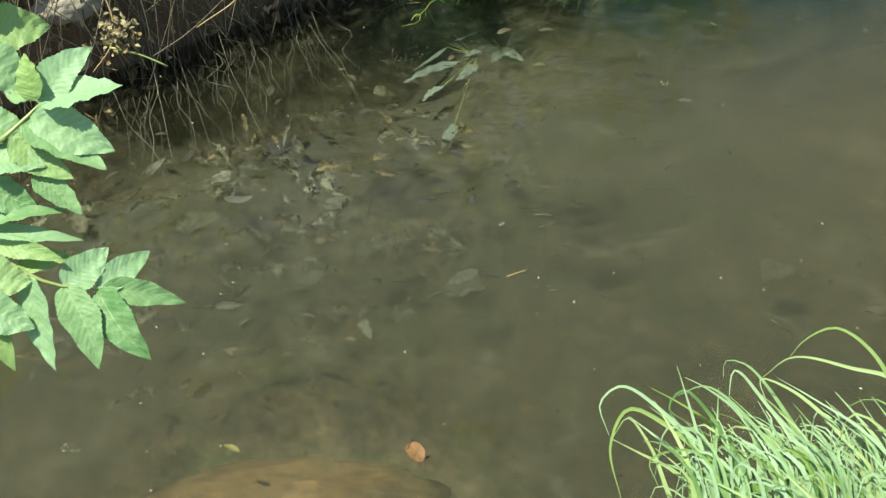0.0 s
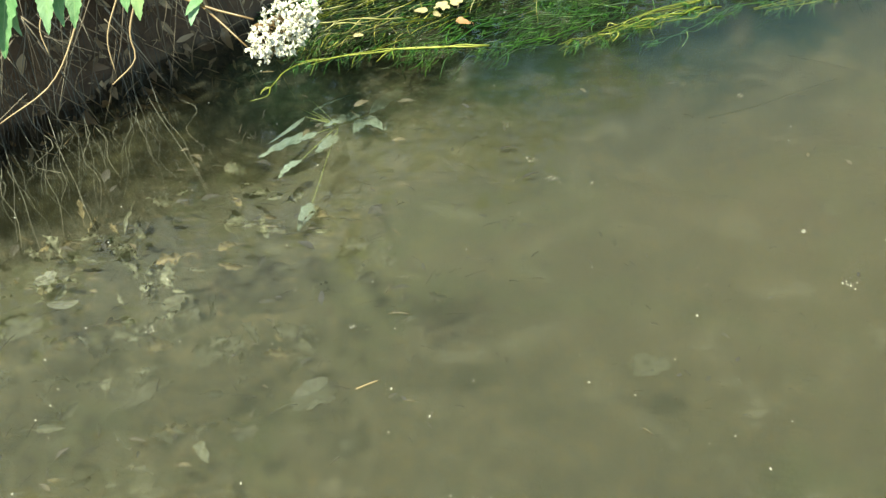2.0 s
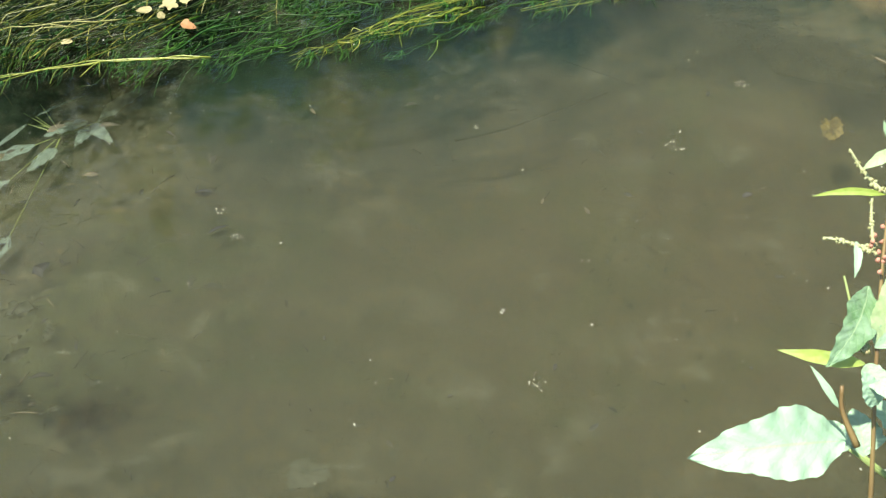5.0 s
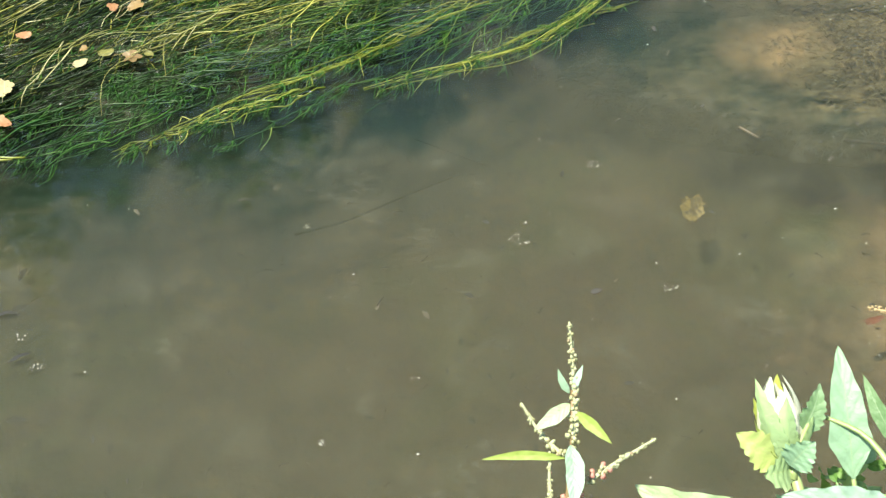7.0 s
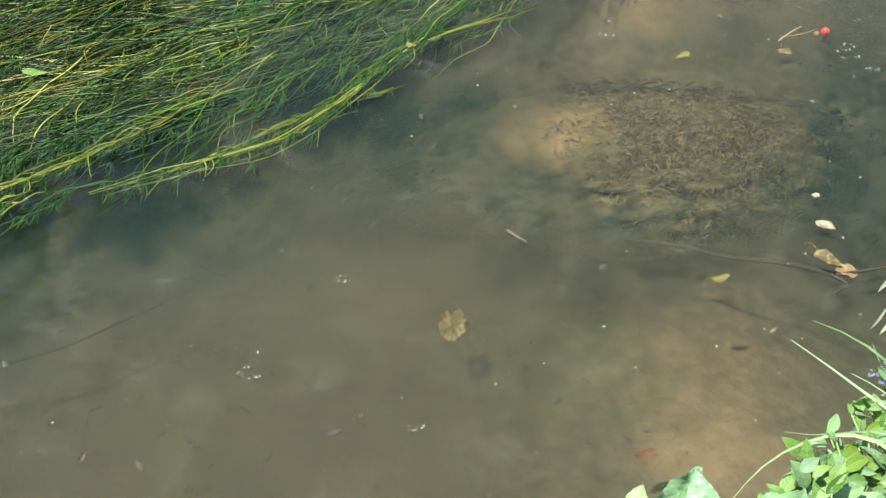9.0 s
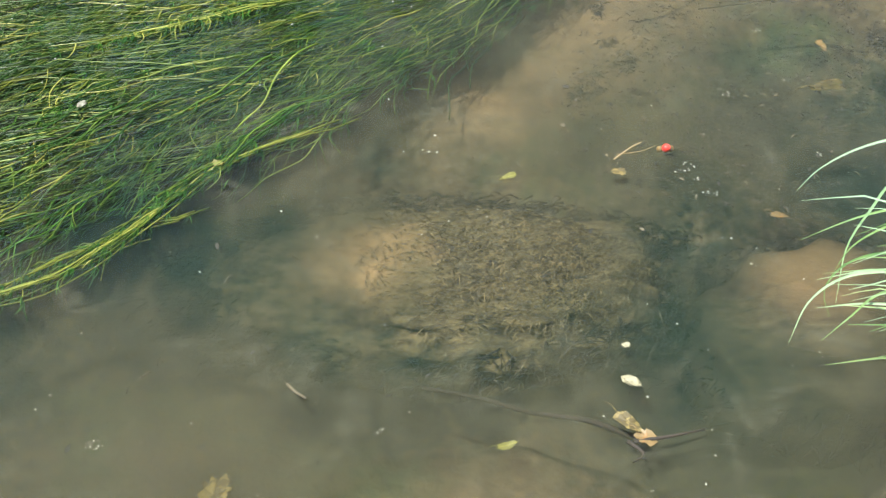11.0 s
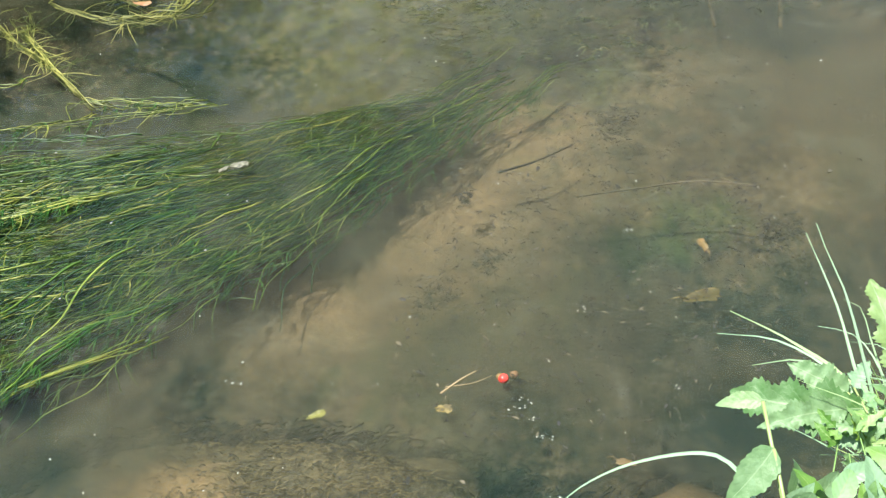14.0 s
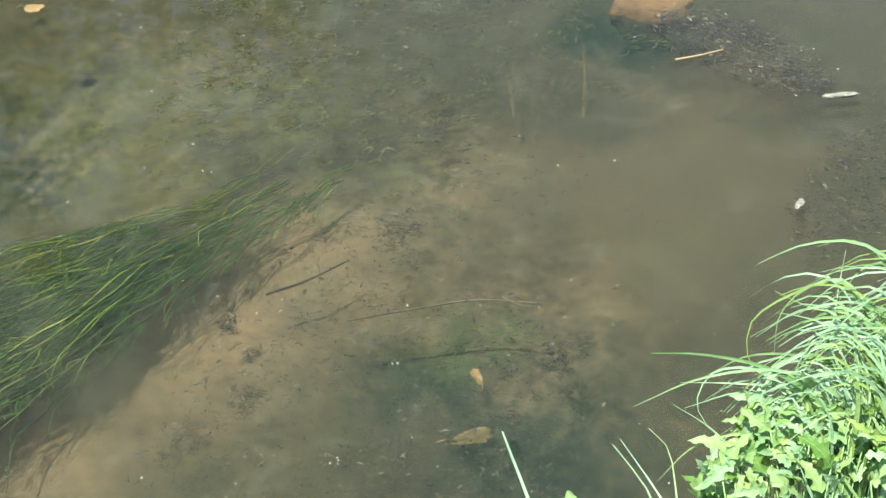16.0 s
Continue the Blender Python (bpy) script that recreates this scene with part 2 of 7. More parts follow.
# thinner drifts of the same sand over silt
DRIFT = [(3.08, 4.42, 0.22), (2.92, 4.34, 0.22), (3.55, 4.60, 0.22), (2.55, 3.15, 0.85), (3.0, 2.9, 0.5), (3.2, 4.65, 0.35), (2.75, 3.62, 0.42), (3.3, 3.55, 0.3), (3.15, 5.15, 0.35)]


def ground_mat():
    """Meadow soil above the water; below it silt with sandy, mossy and dark littered patches and painted shade."""
    m, n, l = nodes_of("soil and silt")
    co = n.new("ShaderNodeTexCoord").outputs["Object"]
    z = n.new("ShaderNodeSeparateXYZ")
    l.new(co, z.inputs[0])
    a = noise_tex(n, l, co, 2.2, 8, 0.65, 0.6)
    b = noise_tex(n, l, co, 40, 6, 0.7)
    c = noise_tex(n, l, co, 2.6, 6, 0.6, 0.5)
    bed = ramp(n, [(0.38, (0.028, 0.028, 0.020)), (0.49, (0.055, 0.048, 0.030)), (0.57, (0.105, 0.084, 0.050)), (0.68, (0.24, 0.18, 0.105))])
    c2 = noise_tex(n, l, co, 13, 6, 0.75, 1.0)
    l.new(calc(n, l, "MULTIPLY_ADD", b, 0.38, calc(n, l, "MULTIPLY_ADD", c2, 0.47, calc(n, l, "MULTIPLY", a, 0.2))), bed.inputs[0])
    moss = ramp(n, [(0.50, (0, 0, 0)), (0.62, (1, 1, 1))])
    l.new(c, moss.inputs[0])
    low = mixc(n, l, calc(n, l, "MULTIPLY", moss.outputs[0], 0.5), bed.outputs[0], (0.04, 0.075, 0.018))
    sandy = spot_mask(n, l, co, SAND, noise_tex(n, l, co, 3.2, 5, 0.6, 0.8), 0.1)
    grain = ramp(n, [(0.3, (0.18, 0.122, 0.062)), (0.7, (0.34, 0.226, 0.122))])
    l.new(calc(n, l, "MULTIPLY_ADD", b, 0.5, calc(n, l, "MULTIPLY", a, 0.5)), grain.inputs[0])
    low = mixc(n, l, calc(n, l, "MULTIPLY", sandy, 0.6), low, grain.outputs[0])
    silty = spot_mask(n, l, co, DRIFT, c2, 0.1)
    low = mixc(n, l, calc(n, l, "MULTIPLY", silty, 0.35), low, grain.outputs[0])
    mott = ramp(n, [(0.36, (0.016, 0.030, 0.024)), (0.46, (0.050, 0.048, 0.032)), (0.53, (0.066, 0.076, 0.028)), (0.62, (0.15, 0.122, 0.06)), (0.72, (0.08, 0.085, 0.068))])
    l.new(calc(n, l, "MULTIPLY_ADD", noise_tex(n, l, co, 5.5, 8, 0.72, 1.4), 0.8, calc(n, l, "MULTIPLY", b, 0.22)), mott.inputs[0])
    mossy = spot_mask(n, l, co, MOSSY, c2, 0.3)
    low = mixc(n, l, calc(n, l, "MULTIPLY", mossy, 0.85), low, mott.outputs[0])
    # bed blackened under the spots, shade put into its colour
    bed_shade = spot_mask(n, l, co, SHADE_SPOTS + BANK_SHADE, b, 0.3)
    low = mixc(n, l, calc(n, l, "MULTIPLY", bed_shade, 0.85), low, mixc(n, l, b, (0.006, 0.010, 0.010), (0.03, 0.03, 0.022)))
    soil = ramp(n, [(0.3, (0.035, 0.022, 0.012)), (0.7, (0.15, 0.095, 0.052))])
    l.new(calc(n, l, "MULTIPLY_ADD", b, 0.4, calc(n, l, "MULTIPLY", a, 0.6)), soil.inputs[0])
    up = n.new("ShaderNodeMapRange")
    l.new(z.outputs[2], up.inputs["Value"])
    up.inputs["From Min"].default_value, up.inputs["From Max"].default_value = -0.04, 0.03
    turf = n.new("ShaderNodeMapRange")
    l.new(calc(n, l, "MULTIPLY_ADD", b, 0.15, z.outputs[2]), turf.inputs["Value"])
    turf.inputs["From Min"].default_value, turf.inputs["From Max"].default_value = 0.42, 0.5
    high = mixc(n, l, turf.outputs[0], soil.outputs[0], (0.05, 0.085, 0.025))
    col = mixc(n, l, up.outputs[0], low, high)
    return finish(m, n, l, col, 0.9, calc(n, l, "MULTIPLY_ADD", b, 0.5, a), 0.02)


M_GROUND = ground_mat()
M_GRASS = leaf_mat("grass blade", (0.07, 0.18, 0.045), (0.22, 0.36, 0.12), (0.38, 0.50, 0.24), 0.35, 0.52, 0.0)
M_GRASS_PALE = leaf_mat("pale grass blade", (0.13, 0.26, 0.12), (0.32, 0.46, 0.26), (0.48, 0.56, 0.36), 0.3, 0.52, 0.0)
M_ELDER = leaf_mat("elder leaf", (0.09, 0.23, 0.08), (0.25, 0.41, 0.20), (0.30, 0.44, 0.20), 0.28, 0.52, 11.0)
M_DOCK = leaf_mat("dock leaf", (0.11, 0.22, 0.085), (0.31, 0.42, 0.31), (0.36, 0.46, 0.27), 0.12, 0.55, 8.0, 0.3)
M_THISTLE = leaf_mat("thistle leaf", (0.08, 0.18, 0.05), (0.19, 0.30, 0.14), (0.31, 0.41, 0.23), 0.3, 0.45, 7.0)
M_BRACT = leaf_mat("pale thistle bract", (0.24, 0.33, 0.05), (0.42, 0.52, 0.13), (0.46, 0.54, 0.22), 0.4, 0.5, 0.0)
M_HERB = leaf_mat("herb leaf", (0.08, 0.20, 0.03), (0.19, 0.33, 0.07), (0.32, 0.45, 0.16), 0.35, 0.52, 6.0)
M_DARKLEAF = leaf_mat("dark bank leaf", (0.07, 0.16, 0.05), (0.12, 0.25, 0.08), (0.2, 0.3, 0.14), 0.3, 0.52, 8.0)
M_DEADLEAF = leaf_mat("sodden dead leaf", (0.06, 0.05, 0.03), (0.17, 0.14, 0.085), (0.12, 0.085, 0.05), 0.1, 0.6, 6.0, 0.3, 0.42, (0.05, 0.035, 0.02), lit_tint=0.0)
M_TANLEAF = leaf_mat("tan fallen leaf", (0.105, 0.07, 0.028), (0.20, 0.135, 0.055), (0.20, 0.11, 0.04), 0.1, 0.5, 7.0, 0.4, 0.36, (0.20, 0.11, 0.04), lit_tint=0.0)
M_OLIVELEAF = leaf_mat("olive-tan sodden leaf", (0.085, 0.068, 0.024), (0.19, 0.145, 0.052), (0.08, 0.06, 0.022), 0.1, 0.6, 7.0, 0.3, 0.48, (0.075, 0.058, 0.024), 0.0)
M_YELLOWLEAF = leaf_mat("yellow fallen leaf", (0.07, 0.08, 0.018), (0.13, 0.125, 0.036), (0.4, 0.36, 0.08), 0.2, 0.5, 7.0, lit_tint=0.0)
M_ORANGELEAF = leaf_mat("orange fallen leaf", (0.20, 0.10, 0.045), (0.30, 0.165, 0.085), (0.4, 0.16, 0.06), 0.15, 0.5, 7.0, lit_tint=0.0)
M_CREAMLEAF = leaf_mat("cream fallen leaf", (0.18, 0.155, 0.08), (0.30, 0.26, 0.14), (0.5, 0.42, 0.22), 0.15, 0.5, 7.0, lit_tint=0.0)
M_REDLEAF = leaf_mat("red-brown fallen leaf", (0.13, 0.045, 0.028), (0.20, 0.075, 0.04), (0.2, 0.05, 0.03), 0.1, 0.5, 7.0, lit_tint=0.0)
M_GREYLEAF = leaf_mat("grey sunken and mirrored leaf", (0.045, 0.05, 0.038), (0.105, 0.11, 0.085), (0.075, 0.075, 0.057), 0.1, 0.6, 7.0, 0.3, 0.47, (0.05, 0.05, 0.035), 0.0)
M_STEM = strand_mat("green stem", [(0.2, (0.16, 0.22, 0.07)), (0.8, (0.30, 0.36, 0.14))])
M_REDSTEM = strand_mat("reddish stem", [(0.2, (0.13, 0.06, 0.035)), (0.8, (0.20, 0.15, 0.06))])
M_SEED = strand_mat("dock seeds", [(0.05, (0.26, 0.13, 0.10)), (0.25, (0.26, 0.26, 0.12)), (0.9, (0.42, 0.43, 0.25))], 0.2, 0.6, 40)
M_STRAW = strand_mat("dry straw", [(0.1, (0.10, 0.065, 0.035)), (0.5, (0.24, 0.17, 0.09)), (0.95, (0.42, 0.33, 0.2))], 0.05, 0.7)
M_ROOT = strand_mat("hanging roots", [(0.1, (0.035, 0.027, 0.018)), (0.6, (0.10, 0.08, 0.052)), (0.97, (0.28, 0.25, 0.18))], 0.0, 0.8)
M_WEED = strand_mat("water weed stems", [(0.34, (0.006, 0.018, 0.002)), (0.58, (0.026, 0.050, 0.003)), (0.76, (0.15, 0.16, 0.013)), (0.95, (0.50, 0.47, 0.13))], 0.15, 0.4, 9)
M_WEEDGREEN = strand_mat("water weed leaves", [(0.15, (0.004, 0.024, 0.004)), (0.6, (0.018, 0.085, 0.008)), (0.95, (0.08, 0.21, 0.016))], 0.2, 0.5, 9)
# brighter copies of the weed colours, with sunlight painted in
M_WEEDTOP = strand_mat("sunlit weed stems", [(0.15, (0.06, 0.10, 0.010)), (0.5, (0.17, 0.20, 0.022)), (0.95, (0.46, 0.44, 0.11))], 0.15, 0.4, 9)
M_WEEDLIT = strand_mat("sunlit water weed", [(0.15, (0.010, 0.042, 0.008)), (0.5, (0.032, 0.092, 0.012)), (0.78, (0.14, 0.21, 0.025)), (0.97, (0.42, 0.45, 0.12))], 0.2, 0.45, 9)
M_TWIG = earth_mat("wet bark", [(0.3, (0.010, 0.008, 0.006)), (0.7, (0.035, 0.026, 0.018))], 12, 90, 0.85, 0.003)
M_PALE = earth_mat("pale bleached flake", [(0.3, (0.06, 0.058, 0.042)), (0.7, (0.25, 0.24, 0.19))], 60, 160, 0.7, 0.002)
M_FLECK = earth_mat("floating fluff", [(0.3, (0.22, 0.215, 0.19)), (0.7, (0.45, 0.44, 0.40))], 60, 200, 0.7, 0.001)
M_FLOWER = earth_mat("cream blossom", [(0.3, (0.40, 0.38, 0.28)), (0.7, (0.68, 0.65, 0.54))], 80, 300, 0.7, 0.001)
M_VIOLET = earth_mat("pale violet petals", [(0.3, (0.20, 0.21, 0.32)), (0.7, (0.34, 0.35, 0.46))], 80, 300, 0.6, 0.001)
M_BERRY = earth_mat("red berry skin", [(0.3, (0.42, 0.022, 0.018)), (0.7, (0.60, 0.07, 0.045))], 40, 200, 0.3, 0.0005)
M_ALGAE = strand_mat("stringy algae", [(0.25, (0.012, 0.010, 0.007)), (0.45, (0.06, 0.046, 0.024)), (0.65, (0.22, 0.165, 0.085)), (0.97, (0.42, 0.33, 0.20))], 0.1, 0.7, 20)
M_LITTER = strand_mat("dark leaf litter", [(0.1, (0.006, 0.006, 0.006)), (0.66, (0.026, 0.024, 0.02)), (0.86, (0.11, 0.09, 0.06)), (0.99, (0.34, 0.29, 0.21))], 0.0, 0.8, 20)


def boulder_mat(name, rock_a, rock_b, sand, where, size, edge=0.25):
    """Water-worn rock with a brown algal film and a drift of sand lying on one part of it."""
    m, n, l = nodes_of(name)
    co = n.new("ShaderNodeTexCoord").outputs["Object"]
    a = noise_tex(n, l, co, 7, 8, 0.7, 0.5)
    st = n.new("ShaderNodeMapping")
    st.inputs["Rotation"].default_value = (0, 0, -0.5)
    st.inputs["Scale"].default_value = (0.4, 1.0, 1.0)
    l.new(co, st.inputs[0])
    b = noise_tex(n, l, st.outputs[0], 70, 6, 0.75)
    r = ramp(n, [(0.40, rock_a), (0.62, rock_b)])
    l.new(calc(n, l, "MULTIPLY_ADD", b, 0.6, calc(n, l, "MULTIPLY", a, 0.45)), r.inputs[0])
    off = n.new("ShaderNodeVectorMath")
    off.operation = "DISTANCE"
    l.new(co, off.inputs[0])
    off.inputs[1].default_value = where
    d = calc(n, l, "MULTIPLY_ADD", calc(n, l, "SUBTRACT", a, 0.5), edge, off.outputs["Value"])
    mr = n.new("ShaderNodeMapRange")
    mr.interpolation_type = "SMOOTHSTEP"
    l.new(d, mr.inputs["Value"])
    mr.inputs["From Min"].default_value, mr.inputs["From Max"].default_value = size * 0.2, size
    mr.inputs["To Min"].default_value, mr.inputs["To Max"].default_value = 0.85, 0.0
    col = mixc(n, l, mr.outputs[0], r.outputs[0], sand)
    return finish(m, n, l, col, 0.8, calc(n, l, "MULTIPLY_ADD", b, 0.6, a), 0.012)


# ---- mesh helpers ----
EU, EV = Vector((0.66, 0.75, 0.0)).normalized(), Vector((-0.75, 0.66, 0.0)).normalized()


def at(u, v, z=0.0):
    """u runs upstream along the bank, v across from the near bank to the far one."""
    return EU * u + EV * v + Vector((0, 0, z))


def smooth(mesh):
    mesh.polygons.foreach_set("use_smooth", [True] * len(mesh.polygons))


def mesh_of(name, verts, faces, mat, uvs=None):
    me = bpy.data.meshes.new(name)
    me.from_pydata([tuple(v) for v in verts], [], faces)
    if uvs:
        layer = me.uv_layers.new(name="UVMap")
        idx = np.empty(len(me.loops), dtype=np.int32)
        me.loops.foreach_get("vertex_index", idx)
        layer.data.foreach_set("uv", np.asarray(uvs, dtype=np.float32)[idx].ravel())
    me.materials.append(mat)
    smooth(me)
    me.update()
    return me


def thing(name, where, label, category, group="", kind=""):
    ob = new(name)
    ob.empty_display_size = 0.05
    ob.location = where
    return tagged(ob, label, category, group, kind)


def world_of(ob):
    p = Vector(ob.location)
    while ob.parent:
        ob = ob.parent
        p += Vector(ob.location)
    return p


def part(name, geo, mat, parent, label=""):
    """geo: vertices in the world, faces and perhaps uvs; linked as one mesh under parent."""
    o = world_of(parent)
    verts, faces, *uv = geo
    ob = new(name, mesh_of(name, [Vector(v) - o for v in verts], faces, mat, uv[0] if uv else None))
    ob.parent = parent
    return tagged(ob, label)


def solo(name, geo, mat, label, category, group="", kind=""):
    verts, faces, *uv = geo
    o = Vector(verts[0])
    for v in verts:
        if v[2] < o.z:
            o = Vector(v)
    ob = new(name, mesh_of(name, [Vector(v) - o for v in verts], faces, mat, uv[0] if uv else None))
    ob.location = o
    return tagged(ob, label, category, group, kind)


def joined(*geos):
    verts, faces, uvs = [], [], []
    for g in geos:
        k = len(verts)
        verts += list(g[0])
        faces += [tuple(i + k for i in f) for f in g[1]]
        uvs += list(g[2]) if len(g) > 2 else [(0.5, 0.2)] * len(g[0])
    return verts, faces, uvs


def curve_points(ctrl, n):
    """A smooth line through the control points, evenly paced along its length."""
    p = [Vector(c) for c in ctrl]
    p = [p[0] * 2 - p[1]] + p + [p[-1] * 2 - p[-2]]
    knot = [0.0]
    for a, b in zip(p, p[1:]):
        knot.append(knot[-1] + max(1e-5, (b - a).length) ** 0.5)
    length = [0.0]
    for a, b in zip(p[1:-1], p[2:-1]):
        length.append(length[-1] + (b - a).length)
    out = []
    for i in range(n + 1):
        want = length[-1] * i / n
        k = 0
        while k < len(length) - 2 and want > length[k + 1]:
            k += 1
        f = (want - length[k]) / max(1e-9, length[k + 1] - length[k])
        t0, t1, t2, t3 = knot[k:k + 4]
        a, b, c, d = p[k:k + 4]
        t = t1 + (t2 - t1) * min(1.0, max(0.0, f))
        a1 = a * ((t1 - t) / (t1 - t0)) + b * ((t - t0) / (t1 - t0))
        a2 = b * ((t2 - t) / (t2 - t1)) + c * ((t - t1) / (t2 - t1))
        a3 = c * ((t3 - t) / (t3 - t2)) + d * ((t - t2) / (t3 - t2))
        b1 = a1 * ((t2 - t) / (t2 - t0)) + a2 * ((t - t0) / (t2 - t0))
        b2 = a2 * ((t3 - t) / (t3 - t1)) + a3 * ((t - t1) / (t3 - t1))
        out.append(b1 * ((t2 - t) / (t2 - t1)) + b2 * ((t - t1) / (t2 - t1)))
    return out


def tangents(pts):
    return [((pts[min(i + 1, len(pts) - 1)] - pts[max(i - 1, 0)]).normalized() if (pts[min(i + 1, len(pts) - 1)] - pts[max(i - 1, 0)]).length > 1e-9 else Vector((0, 0, 1))) for i in range(len(pts))]


def tube(ctrl, r0, r1, n=10, sides=5, smooth_line=True):
    """A tapering stem or twig."""
    pts = curve_points(ctrl, n) if smooth_line else [Vector(c) for c in ctrl]
    tg = tangents(pts)
    verts, faces = [], []
    ref = Vector((0.3, 0.2, 0.93))
    for i, (p, t) in enumerate(zip(pts, tg)):
        a = t.cross(ref)
        a = a.normalized() if a.length > 1e-4 else Vector((1, 0, 0))
        b = t.cross(a)
        r = r0 + (r1 - r0) * i / (len(pts) - 1)
        for k in range(sides):
            w = 6.28319 * k / sides
            verts.append(p + a * (r * math.cos(w)) + b * (r * math.sin(w)))
    for i in range(len(pts) - 1):
        for k in range(sides):
            j = (k + 1) % sides
            faces.append((i * sides + k, i * sides + j, (i + 1) * sides + j, (i + 1) * sides + k))
    faces.append(tuple(range(sides))[::-1])
    faces.append(tuple((len(pts) - 1) * sides + k for k in range(sides)))
    return verts, faces, [(0.5, 0.2)] * len(verts)


def blade(ctrl, width, normal=(0, -0.6, 0.8), n=16, fold=0.35, tip=0.06, twist=0.0):
    """A grass blade: a narrow folded ribbon, tapering to its tip."""
    pts = curve_points(ctrl, n)
    tg = tangents(pts)
    verts, faces, uvs = [], [], []
    nn = Vector(normal)
    for i, (p, t) in enumerate(zip(pts, tg)):
        s = i / n
        side = t.cross(nn)
        side = side.normalized() if side.length > 1e-3 else Vector((1, 0, 0))
        up = side.cross(t)
        if twist:
            side = (side * math.cos(twist * s) + up * math.sin(twist * s))
            up = side.cross(t)
        w = width * 0.42 * min(1.0, 0.6 + 1.2 * s) * max(tip, (1 - s ** 2.2) ** 0.85)
        for k in (-1, 0, 1):
            verts.append(p + side * (w * k) + up * (abs(k) * w * fold))
            uvs.append((s, 0.5 + 0.48 * k))
    for i in range(n):
        for k in (0, 1):
            a = i * 3 + k
            faces.append((a, a + 1, a + 4, a + 3))
    return verts, faces, uvs


SHAPES = {
    "lance": lambda s: math.sin(math.pi * s ** 0.75) ** 0.9,
    "ovate": lambda s: math.sin(math.pi * s ** 0.62) ** 0.8,
    "dock": lambda s: min(1.0, 2.7 * s ** 0.75) * (1 - s ** 2.1) ** 0.85,
    "strap": lambda s: min(1.0, 5 * s) * (1 - s ** 5) ** 0.7,
    "round": lambda s: math.sqrt(max(0.0, 1 - (2 * s - 1) ** 2)),
}


def leaf(base, tip, width, normal=(0, -0.5, 0.85), shape="ovate", arch=0.12, fold=0.25, wave=0.0, waves=5, teeth=0, bite=0.12, lobes=0, cut=0.5, curl=0.0, n=18, rnd=0, quilt=0.0):
    """A leaf blade from its base to its tip, arched, folded along the midrib, with wavy, toothed or lobed edges."""
    base, tip = Vector(base), Vector(tip)
    ax = tip - base
    size = ax.length
    t0 = ax.normalized()
    side = t0.cross(Vector(normal))
    side = side.normalized() if side.length > 1e-3 else Vector((1, 0, 0))
    up = side.cross(t0)
    cols = (-1.0, -0.62, -0.25, 0.0, 0.25, 0.62, 1.0)
    verts, faces, uvs = [], [], []
    ph = rnd * 2.39
    sway = 0.05 * math.sin(ph * 1.7 + 0.4)
    if teeth:
        n = max(n, int(teeth * 3))
    if lobes:
        n = max(n, int(lobes * 8))
    for i in range(n + 1):
        s = i / n
        c = base + ax * s + side * (sway * size * math.sin(math.pi * s)) + up * (arch * size * math.sin(math.pi * s * 0.9)) - up * (curl * size * s * s)
        w = width * 0.5 * SHAPES[shape](min(max(s, 0.004), 0.996))
        for k in cols:
            ww = w * (1 + 0.07 * math.sin(ph + (2 if k > 0 else 0)) + 0.05 * math.sin(17 * s + ph * 3 + (1.1 if k > 0 else 0)))
            if teeth:
                ww *= 1 - bite * (1 - (s * teeth + (0.3 if k > 0 else 0)) % 1.0) * abs(k)
            if lobes:
                ww *= 1 - cut * (0.5 + 0.5 * math.cos(6.283 * (s * lobes + (0.25 if k > 0 else 0)))) * abs(k) ** 0.5
            h = abs(k) * w * fold + wave * width * abs(k) ** 3 * math.sin(6.283 * waves * s + ph + (1.7 if k > 0 else 0)) + 0.012 * width * math.sin(31 * s + 5 * k + ph) + 0.10 * quilt * width * abs(math.sin(28 * (s - 0.16 * abs(k)))) * (1 - abs(k) * 0.5)
            verts.append(c + side * (ww * k) + up * h)
            uvs.append((s, 0.5 + 0.49 * k))
    m = len(cols)
    for i in range(n):
        for k in range(m - 1):
            a = i * m + k
            faces.append((a, a + 1, a + m + 1, a + m))
    return verts, faces, uvs


